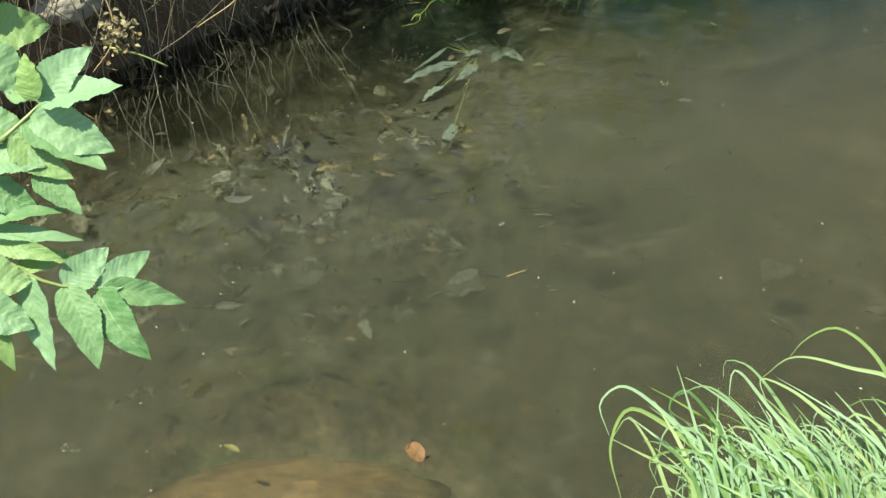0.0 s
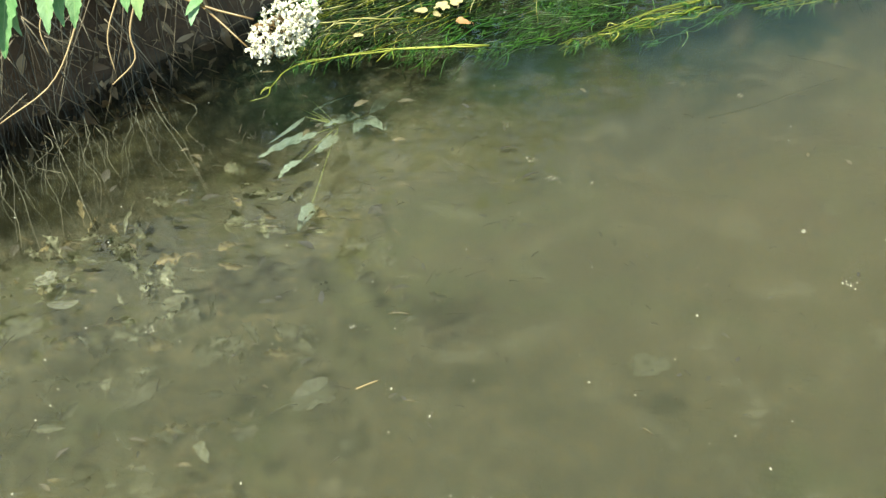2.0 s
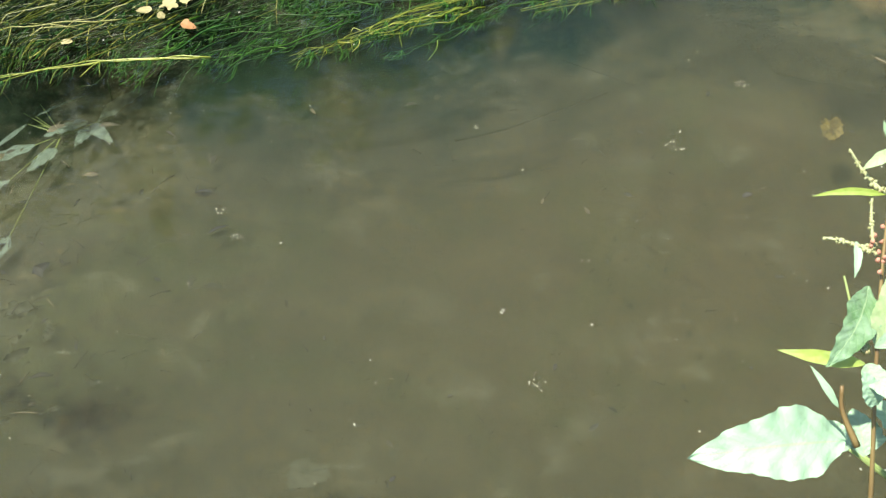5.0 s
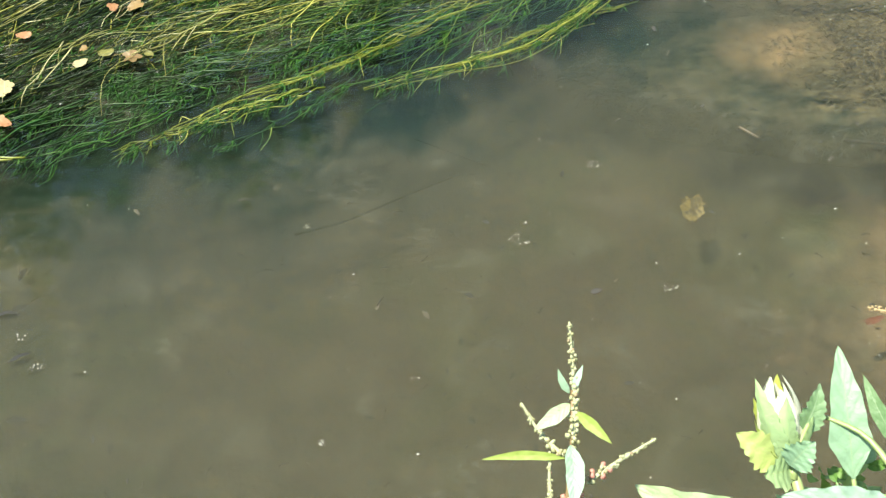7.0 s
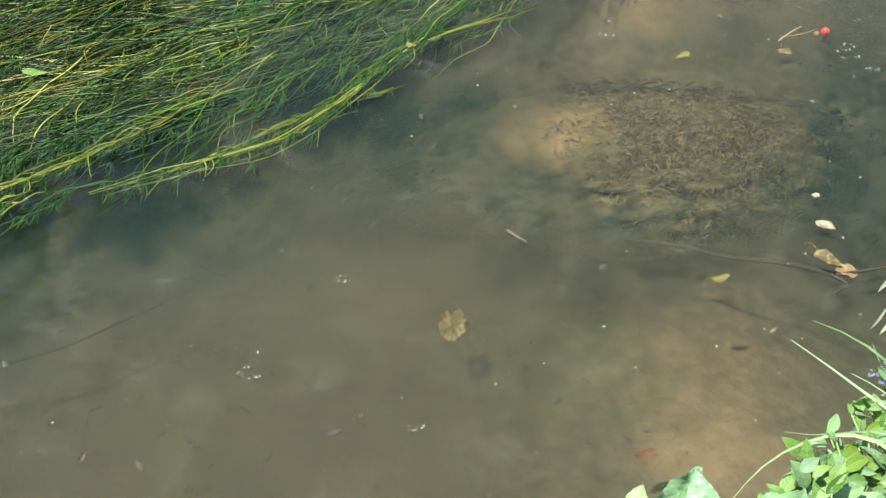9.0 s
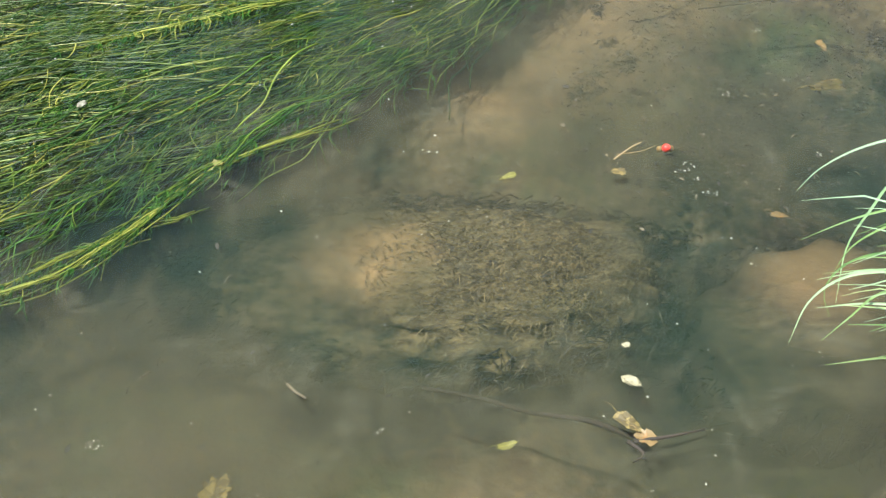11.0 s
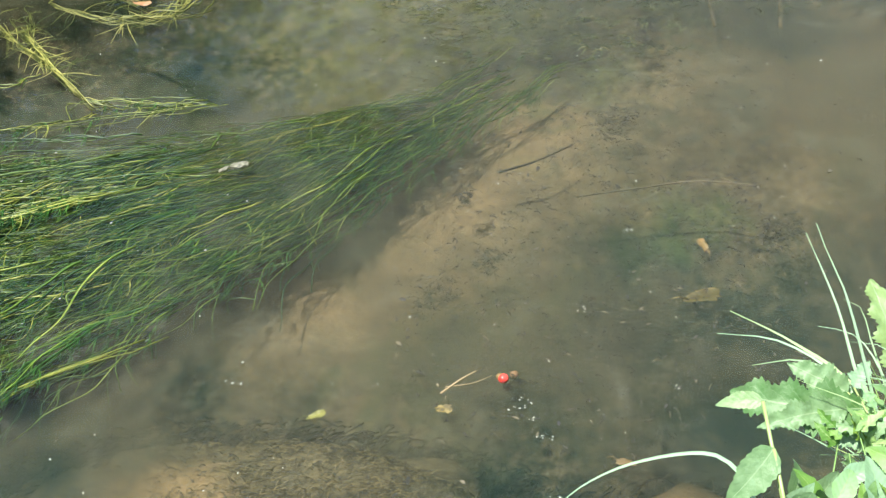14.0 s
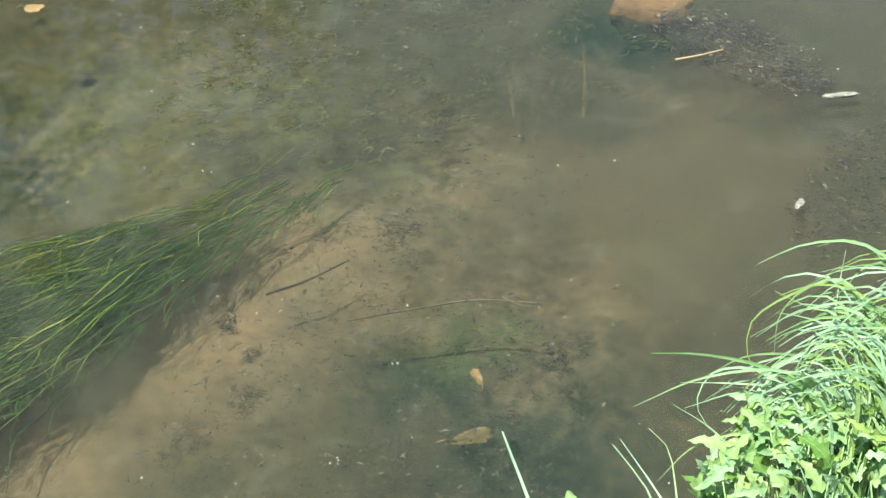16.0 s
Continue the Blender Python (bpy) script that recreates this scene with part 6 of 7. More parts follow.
        part("leaflet", leaf(b, t, w * 0.9, nrm, "ovate", 0.05 + 0.05 * math.sin(k), 0.22, 0.02, 4, teeth=17, bite=0.08, curl=0.10 * math.sin(k * 1.1), rnd=k, quilt=0.25), M_ELDER, root)


elder()


def spike(root, ctrl, count, seed, r, mat=None, name="flower_spike", loose=1.5):
    """A dock spike: small seeds in whorls round a thin stem."""
    rng = random.Random(seed)
    line = curve_points([Vector(c) for c in ctrl], 40)
    geos = [tube(ctrl, 0.0016, 0.0008, 12, 5)]
    count = int(count * 2.2)
    r *= 0.72
    for k in range(count):
        f = (k + rng.random()) / count
        p = line[min(40, int(f * 40))]
        q = r * (1.15 - 0.6 * f) * rng.uniform(0.7, 1.2)
        o = Vector((rng.gauss(0, 1), rng.gauss(0, 1), rng.gauss(0, 0.6))).normalized() * q * loose * rng.uniform(0.6, 1.2)
        geos.append(blob(p + o, (q, q * 0.8, q * 1.1), rng.random() * 3, 1, 0.3, 2, k))
    part(name, joined(*geos), mat or M_SEED, root, "knobbly pale seed spike")


def dock():
    foot = (2.615, 1.93, 0.30)
    root = thing("dock_plant", foot, "tall dock with wavy leaves and pale seed spikes on the bank", "plant")
    part("stem", tube([foot, (2.555, 2.077, 0.749), (2.550, 2.113, 0.795), (2.545, 2.153, 0.848), (2.545, 2.202, 0.889), (2.547, 2.239, 0.924), (2.546, 2.263, 0.948)], 0.0034, 0.0012, 24, 7), M_REDSTEM, root, "reddish stem")
    part("stem", tube([foot, (2.581, 2.077, 0.754), (2.570, 2.118, 0.790), (2.561, 2.148, 0.822), (2.552, 2.189, 0.866)], 0.003, 0.0016, 20, 7), M_REDSTEM, root, "reddish stem")
    part("stem", tube([(2.541, 2.094, 0.769), (2.526, 2.113, 0.791), (2.523, 2.122, 0.809)], 0.003, 0.0016, 8, 6), M_REDSTEM, root, "reddish stem")
    spike(root, [(2.548, 2.239, 0.924), (2.547, 2.263, 0.948), (2.542, 2.293, 0.981)], 64, 1, 0.0024)
    spike(root, [(2.541, 2.234, 0.917), (2.526, 2.245, 0.925), (2.513, 2.259, 0.937)], 26, 2, 0.0021)
    spike(root, [(2.559, 2.220, 0.909), (2.576, 2.228, 0.920), (2.600, 2.237, 0.936)], 26, 3, 0.0024)
    spike(root, [(2.539, 2.199, 0.884), (2.520, 2.205, 0.886), (2.499, 2.209, 0.886)], 30, 4, 0.0023)
    spike(root, [(2.537, 2.202, 0.888), (2.534, 2.218, 0.901), (2.533, 2.236, 0.917)], 26, 5, 0.0019)
    spike(root, [(2.537, 2.136, 0.834), (2.534, 2.150, 0.844), (2.535, 2.162, 0.853)], 34, 6, 0.0022)
    spike(root, [(2.539, 2.140, 0.837), (2.528, 2.157, 0.848), (2.517, 2.185, 0.869)], 8, 7, 0.0012, M_STEM)
    spec = [
        ((2.525, 2.081, 0.793), (2.404, 2.047, 0.797), 0.062, 0.05), ((2.536, 2.178, 0.867), (2.505, 2.116, 0.838), 0.036, 0.04), ((2.546, 2.140, 0.838), (2.553, 2.186, 0.890), 0.03, 0.03),
        ((2.556, 2.209, 0.898), (2.594, 2.154, 0.887), 0.020, 0.03), ((2.546, 2.232, 0.931), (2.548, 2.189, 0.918), 0.013, 0.02), ((2.543, 2.232, 0.916), (2.488, 2.233, 0.907), 0.006, 0.03),
        ((2.545, 2.257, 0.941), (2.522, 2.240, 0.934), 0.010, 0.03), ((2.549, 2.253, 0.938), (2.572, 2.231, 0.936), 0.008, 0.03), ((2.552, 2.195, 0.885), (2.574, 2.175, 0.885), 0.009, 0.03),
        ((2.524, 2.206, 0.888), (2.523, 2.177, 0.876), 0.007, 0.02), ((2.537, 2.130, 0.829), (2.469, 2.132, 0.834), 0.012, 0.03), ((2.543, 2.140, 0.838), (2.583, 2.158, 0.873), 0.014, 0.03),
        ((2.548, 2.104, 0.813), (2.531, 2.113, 0.841), 0.022, 0.03), ((2.538, 2.130, 0.829), (2.552, 2.094, 0.832), 0.018, 0.04), ((2.519, 2.102, 0.807), (2.494, 2.123, 0.830), 0.006, 0.03),
        ((2.555, 2.084, 0.813), (2.620, 2.072, 0.858), 0.026, 0.04), ((2.551, 2.074, 0.818), (2.618, 2.045, 0.853), 0.045, 0.05),
        ((2.546, 2.263, 0.948), (2.552, 2.274, 0.961), 0.005, 0.02), ((2.544, 2.262, 0.946), (2.536, 2.273, 0.957), 0.005, 0.02),
    ]
    for k, (b, t, w, wv) in enumerate(spec):
        part("leaf", leaf(b, t, w, (0.3 * math.sin(k * 1.7), -0.6, 0.75), "dock" if w > 0.03 else "lance", 0.08, 0.18, wv, 6, teeth=11 if w > 0.02 else 0, bite=0.07, curl=0.05, n=33, rnd=k, quilt=0.12), M_BRACT if k in (5, 7, 10) else M_DOCK, root)
    for k in range(24):
        p = Vector(((2.545, 2.186, 0.882), (2.549, 2.214, 0.903), (2.541, 2.203, 0.889), (2.566, 2.224, 0.914))[k % 4]) + Vector((0.006 * math.sin(k * 2.2), 0.006 * math.cos(k * 2.2), 0.005 * math.sin(k)))
        part("seed", blob(p, (0.0018, 0.0018, 0.0022), k, 2, 0.4, 2, k), M_REDSEED, root, "red seed")


M_REDSEED = strand_mat("red dock seeds", [(0.2, (0.32, 0.07, 0.055)), (0.8, (0.48, 0.22, 0.16))], 0.2, 0.6, 60)
dock()


def thistle_head():
    foot = (2.80, 2.02, 0.30)
    root = thing("cabbage_thistle", foot, "pale green cabbage thistle with a closed flower head", "plant")
    part("stem", tube([foot, (2.733, 2.271, 0.767), (2.718, 2.293, 0.801), (2.713, 2.310, 0.811)], 0.005, 0.004, 12, 7), M_STEM, root)
    c, t = Vector((2.711, 2.312, 0.808)), Vector((2.700, 2.362, 0.848))
    ax = (t - c).normalized()
    sd = ax.cross(Vector((0, -1, 0.3))).normalized()
    fr = sd.cross(ax)
    head = part("flower_head", joined(*[leaf(c + (sd * math.cos(a) + fr * math.sin(a)) * 0.006, t + (sd * math.cos(a) + fr * math.sin(a)) * 0.002 - ax * (0.005 * (i % 4)), 0.021, tuple(sd * math.cos(a) + fr * math.sin(a)), "ovate", 0.19, -0.45, 0.01, 3, n=14, rnd=i) for i, a in enumerate([0.52 * q for q in range(12)])]), M_CREAMHEAD, root, "cream closed flower head")
    for k in range(7):
        a = 6.283 * k / 7 + 0.4
        o = sd * math.cos(a) + fr * math.sin(a)
        part("bract", leaf(c + o * 0.008, c + o * (0.024 - 0.006 * (k % 2)) + ax * (0.034 + 0.016 * (k % 3)), 0.022, tuple(o), "ovate", 0.10, -0.3, 0.02, 3, teeth=8, bite=0.22, rnd=k), M_BRACT, head, "pale yellow-green spiny bract")
    for k, (b, e, w) in enumerate((((2.711, 2.309, 0.810), (2.672, 2.325, 0.826), 0.036), ((2.711, 2.303, 0.818), (2.726, 2.311, 0.840), 0.03), ((2.719, 2.327, 0.825), (2.732, 2.356, 0.850), 0.022),
                                   ((2.713, 2.307, 0.809), (2.690, 2.293, 0.819), 0.034))):
        part("leaf", leaf(b, e, w, (0.2 * k - 0.3, -0.7, 0.7), "ovate", 0.1, 0.2, 0.04, 5, teeth=8, bite=0.3, rnd=k), M_THISTLE if k % 3 else M_BRACT, root)
    part("stem", tube([(2.715, 2.300, 0.805), (2.719, 2.320, 0.820), (2.728, 2.339, 0.836), (2.732, 2.352, 0.847)], 0.003, 0.002, 8, 6), M_STEM, root)
    part("stem", tube([(2.790, 2.290, 0.820), (2.766, 2.328, 0.826), (2.736, 2.343, 0.828)], 0.003, 0.0015, 8, 6), M_STEM, root)


M_CREAMHEAD = strand_mat("cream thistle florets", [(0.2, (0.46, 0.48, 0.32)), (0.8, (0.72, 0.72, 0.58))], 0.3, 0.6, 60)
thistle_head()


def dock_low():
    """Lower leaves that stand between the two docks."""
    foot = (2.87, 2.12, 0.31)
    root = thing("dock_plant", foot, "dock with upright wavy leaves beside a thistle", "plant")
    for k, (b, e, w, sh) in enumerate((
            ((2.761, 2.308, 0.798), (2.749, 2.389, 0.855), 0.032, "dock"), ((2.722, 2.247, 0.796), (2.598, 2.284, 0.809), 0.060, "dock"), ((2.790, 2.267, 0.804), (2.704, 2.285, 0.804), 0.04, "dock"),
            ((2.794, 2.330, 0.811), (2.769, 2.376, 0.838), 0.012, "lance"), ((2.624, 2.136, 0.779), (2.572, 2.175, 0.794), 0.05, "dock"), ((2.620, 2.133, 0.751), (2.623, 2.197, 0.799), 0.032, "dock"),
            ((2.647, 2.120, 0.800), (2.575, 2.153, 0.816), 0.04, "dock"), ((2.542, 2.110, 0.743), (2.512, 2.130, 0.751), 0.03, "dock"), ((2.558, 2.116, 0.726), (2.547, 2.150, 0.746), 0.04, "dock"))):
        lf = part("leaf", leaf(b, e, w, (0.3 * math.sin(k * 1.9), -0.75, 0.6), sh, 0.06, 0.2, 0.04, 6, curl=0.04, n=28, rnd=k + 3), M_DOCK if k % 3 else M_THISTLE, root)
        part("stalk", tube([foot, Vector(foot).lerp(Vector(b), 0.6) + Vector((0, 0.02, 0.02)), b], 0.003, 0.0018, 8, 5), M_STEM, lf)


dock_low()


def dock_two():
    foot = (3.03, 2.36, 0.31)
    root = thing("dock_plant", foot, "dock with curled crinkled leaves and tan seed spikes", "plant")
    spec = [
        ((2.996, 2.612, 0.612), (2.978, 2.685, 0.665), 0.048, 0.09, -0.1), ((2.988, 2.690, 0.658), (2.930, 2.658, 0.627), 0.034, 0.10, 0.2), ((2.941, 2.685, 0.638), (2.933, 2.650, 0.621), 0.02, 0.08, 0.1),
        ((2.982, 2.603, 0.601), (2.880, 2.586, 0.585), 0.050, 0.07, 0.18), ((2.984, 2.583, 0.612), (3.008, 2.527, 0.608), 0.036, 0.05, 0.1), ((2.966, 2.542, 0.579), (2.928, 2.583, 0.596), 0.022, 0.05, 0.1),
        ((2.917, 2.545, 0.567), (2.921, 2.580, 0.592), 0.012, 0.04, -0.2),
    ]
    for k, (b, e, w, wv, cu) in enumerate(spec):
        lf = part("leaf", leaf(b, e, w, (0.4 * math.sin(k * 2.3), -0.8, 0.55), "dock", 0.10, 0.22, wv * 0.8, 2.3 + 0.4 * (k % 3), teeth=15, bite=0.08, curl=cu * 1.3, n=64, rnd=k, quilt=0.75), M_DOCKDARK, root)
        part("stalk", tube([foot, Vector(foot).lerp(Vector(b), 0.6) + Vector((0, 0.02, 0.01)), b], 0.0022, 0.0015, 8, 5), M_STEM, lf)
    spike(root, [(2.919, 2.619, 0.594), (2.898, 2.640, 0.604), (2.860, 2.652, 0.604)], 70, 11, 0.0024, M_TANSEED, loose=3.4)
    spike(root, [(2.924, 2.621, 0.596), (2.927, 2.638, 0.610), (2.933, 2.648, 0.619)], 50, 12, 0.0022, M_TANSEED, loose=2.6)
    spike(root, [(2.956, 2.573, 0.596), (2.975, 2.588, 0.613), (2.993, 2.600, 0.628)], 60, 13, 0.0022, M_TANSEED, loose=2.6)
    part("stem", tube([foot, (2.944, 2.549, 0.565), (2.934, 2.591, 0.584), (2.924, 2.619, 0.595)], 0.0024, 0.0014, 12, 6), M_REDSTEM, root)


M_DOCKDARK = leaf_mat("crinkled dock leaf", (0.07, 0.20, 0.045), (0.24, 0.40, 0.20), (0.42, 0.52, 0.36), 0.25, 0.36, 9.0, 0.6)
M_TANSEED = strand_mat("tan dock seeds", [(0.2, (0.20, 0.13, 0.06)), (0.8, (0.42, 0.32, 0.16))], 0.15, 0.7, 60)
dock_two()


M_STALK = strand_mat("soft green stalk", [(0.2, (0.10, 0.20, 0.05)), (0.8, (0.22, 0.34, 0.11))])
M_FRESH = leaf_mat("fresh lobed leaf", (0.15, 0.30, 0.07), (0.33, 0.48, 0.17), (0.44, 0.56, 0.28), 0.35, 0.55, 6.0)


def herb_clump(name, label, foot, spread, count, size, seed, mats, z_jit=0.04, shape="ovate", teeth=0, lobes=0):
    """Low leafy herbs: many short leaves on stalks round several stems."""
    rng = random.Random(seed)
    root = thing(name, foot, label, "plant")
    a, b, c = (Vector(s) for s in spread)
    for k in range(count):
        s, t = rng.random(), rng.random()
        p = a + (b - a) * s + (c - a) * t + Vector((rng.gauss(0, 0.008), rng.gauss(0, 0.01), rng.gauss(0, z_jit * 0.4)))
        d = Vector((rng.gauss(0, 0.8), rng.gauss(0.3, 0.6), rng.gauss(0.15, 0.5))).normalized() * size * rng.uniform(0.55, 1.25)
        part("leaf", leaf(p, p + d, d.length * rng.uniform(0.4, 0.62), (rng.gauss(0, 0.4), -0.5 + rng.gauss(0, 0.4), 0.8), shape, rng.uniform(0.02, 0.14), 0.2, 0.03, 4, teeth=teeth, bite=0.28, lobes=lobes, cut=0.55, curl=rng.uniform(0, 0.2), n=10, rnd=k), rng.choice(mats), root)
        if k % 3 == 0:
            g = Vector(foot) + Vector((rng.gauss(0, 0.05), rng.gauss(0, 0.04), 0))
            part("stem", tube([g, g.lerp(p, 0.6) + Vector((0, -0.01, 0.02)), p], 0.0013, 0.0008, 7, 5), M_STALK, root)
    return root


herb_clump("bank_herb", "low leafy green herbs along the bank edge", (3.17, 2.44, 0.31), ((2.976, 2.537, 0.579), (3.077, 2.526, 0.609), (3.054, 2.648, 0.662)), 520, 0.024, 101, [M_HERB, M_HERB, M_HERB, M_HERB, M_THISTLE], shape="lance")
herbs = herb_clump("bank_herb", "lush low green herbs with pale violet flowers on the bank", (3.36, 2.60, 0.32), ((3.167, 2.772, 0.654), (3.315, 2.740, 0.691), (3.288, 2.802, 0.708)), 760, 0.023, 102, [M_HERB, M_HERB, M_HERB, M_HERB, M_THISTLE], shape="lance")


herb_clump("bank_herb", "yellow-green herb shoots crowding behind the thistle", (2.86, 2.10, 0.31), ((2.735, 2.290, 0.680), (2.825, 2.290, 0.700), (2.740, 2.345, 0.735)), 150, 0.020, 108, [M_BRACT, M_FRESH, M_HERB], shape="lance")
herb_clump("bank_herb", "toothed green leaves crowding under the dock", (2.80, 2.06, 0.30), ((2.579, 2.119, 0.708), (2.683, 2.115, 0.733), (2.669, 2.205, 0.766)), 80, 0.050, 105, [M_THISTLE, M_DOCK], 0.04, "ovate", 6)


herb_clump("bank_herb", "mixed low green herbs and grass at the water's edge", (3.25, 2.52, 0.32), ((3.054, 2.702, 0.571), (3.193, 2.679, 0.610), (3.173, 2.779, 0.646)), 340, 0.024, 107, [M_HERB, M_HERB, M_HERB, M_HERB, M_THISTLE], shape="lance")


def edge_grass():
    foot = (3.28, 2.53, 0.32)
    root = thing("grass_tuft", foot, "few long arching grass blades above low herbs", "grass")
    for c, w in (([foot, (3.174, 2.742, 0.645), (3.135, 2.781, 0.658), (3.085, 2.820, 0.671)], 0.008), ([foot, (3.179, 2.749, 0.653), (3.157, 2.773, 0.661), (3.133, 2.789, 0.664)], 0.006),
                 ([foot, (3.158, 2.717, 0.646), (3.124, 2.736, 0.645), (3.087, 2.736, 0.631), (3.052, 2.723, 0.610), (3.026, 2.702, 0.588)], 0.008),
                 ([foot, (3.167, 2.723, 0.655), (3.133, 2.736, 0.649), (3.101, 2.739, 0.639), (3.073, 2.746, 0.634)], 0.005), ([foot, (3.171, 2.766, 0.662), (3.158, 2.788, 0.674), (3.151, 2.805, 0.685)], 0.006)):
        part("blade", blade(c, w, (0.1, -0.7, 0.7), 26, 0.3, 0.1), M_GRASS_PALE, root)


edge_grass()


def violets():
    rng = random.Random(8)
    for c in ((3.164, 2.786, 0.662), (3.170, 2.778, 0.659), (3.174, 2.788, 0.667), (3.239, 2.804, 0.688), (3.244, 2.782, 0.687)):
        for k in range(7):
            p = Vector(c) + Vector((rng.gauss(0, 0.006), rng.gauss(0, 0.005), rng.gauss(0, 0.006)))
            pet = [leaf(p, p + Vector((math.cos(a), -0.2, math.sin(a))) * 0.0036, 0.0034, (0, -1, 0.3), "round", 0.1, 0.1, n=4) for a in (0.3, 1.55, 2.8, 4.1, 5.3)]
            part("flower", joined(*pet), M_VIOLET, herbs, "pale violet five-petalled flower")


violets()


M_SPIKELET = leaf_mat("pale grass spikelet", (0.30, 0.33, 0.20), (0.46, 0.48, 0.33), (0.55, 0.55, 0.42), 0.3, 0.6, 0.0, lit_tint=0.0)


def brome():
    """Nodding grass with hanging spikelets."""
    foot = (3.33, 2.58, 0.32)
    root = thing("brome_grass", foot, "nodding flowering grass with drooping pale spikelets", "grass")
    rng = random.Random(6)
    for ctrl in ([foot, (3.217, 2.799, 0.689), (3.199, 2.843, 0.716), (3.184, 2.862, 0.726), (3.175, 2.858, 0.719), (3.186, 2.837, 0.706)],
                 [foot, (3.216, 2.793, 0.698), (3.199, 2.840, 0.727), (3.201, 2.855, 0.739), (3.214, 2.847, 0.738), (3.218, 2.834, 0.729)],
                 [foot, (3.215, 2.798, 0.675), (3.200, 2.823, 0.688), (3.184, 2.833, 0.690), (3.170, 2.842, 0.692)]):
        part("stem", tube(ctrl, 0.0016, 0.0008, 24, 5), M_STEM, root)
        line = curve_points([Vector(c) for c in ctrl], 40)
        for k in range(26):
            p = line[rng.randint(24, 40)]
            q = p + Vector((rng.gauss(0.006, 0.009), rng.gauss(-0.004, 0.006), -rng.uniform(0.012, 0.028)))
            part("spikelet", leaf(p, q, 0.0036, (rng.gauss(0, 0.5), -1, 0.3), "lance", 0.05, 0.3, n=6), M_SPIKELET, root, "pale drooping spikelet")
    for c, w in (([foot, (3.171, 2.771, 0.679), (3.132, 2.806, 0.692), (3.099, 2.822, 0.696)], 0.009), ([foot, (3.228, 2.785, 0.709), (3.207, 2.818, 0.726), (3.194, 2.835, 0.734)], 0.009),
                 ([foot, (3.203, 2.801, 0.686), (3.219, 2.829, 0.712), (3.226, 2.852, 0.733)], 0.007), ([foot, (3.194, 2.772, 0.662), (3.179, 2.805, 0.680), (3.175, 2.822, 0.692)], 0.006),
                 ([foot, (3.268, 2.794, 0.706), (3.251, 2.819, 0.718), (3.232, 2.843, 0.729)], 0.007)):
        part("blade", blade(c, w, (0.1, -0.7, 0.7), 20, 0.3), M_GRASS, root)
    for k in range(12):
        x = rng.uniform(-0.03, 0.1)
        top = Vector((3.294, 2.850, 0.734)) + Vector((rng.gauss(0.01, 0.025), rng.gauss(0, 0.02), rng.gauss(0, 0.05)))
        f = Vector(foot) + Vector((0.08 + x, 0.05, 0))
        part("blade", blade([f, f.lerp(top, 0.6) + Vector((0, 0, 0.02)), top], rng.uniform(0.004, 0.008), (rng.gauss(0, 0.5), -0.7, 0.7), 14, 0.3), M_GRASS, root)
    part("blade", blade([Vector(foot) + Vector((0.1, 0.06, 0)), (3.290, 2.814, 0.704), (3.289, 2.851, 0.733), (3.296, 2.892, 0.772)], 0.008, (0.3, -0.7, 0.7), 16, 0.3), M_GRASS, root)
    part("blade", blade([Vector(foot) + Vector((0.1, 0.06, 0)), (3.292, 2.813, 0.705), (3.286, 2.859, 0.738), (3.271, 2.896, 0.763)], 0.008, (-0.2, -0.7, 0.7), 16, 0.3), M_GRASS, root)


brome()


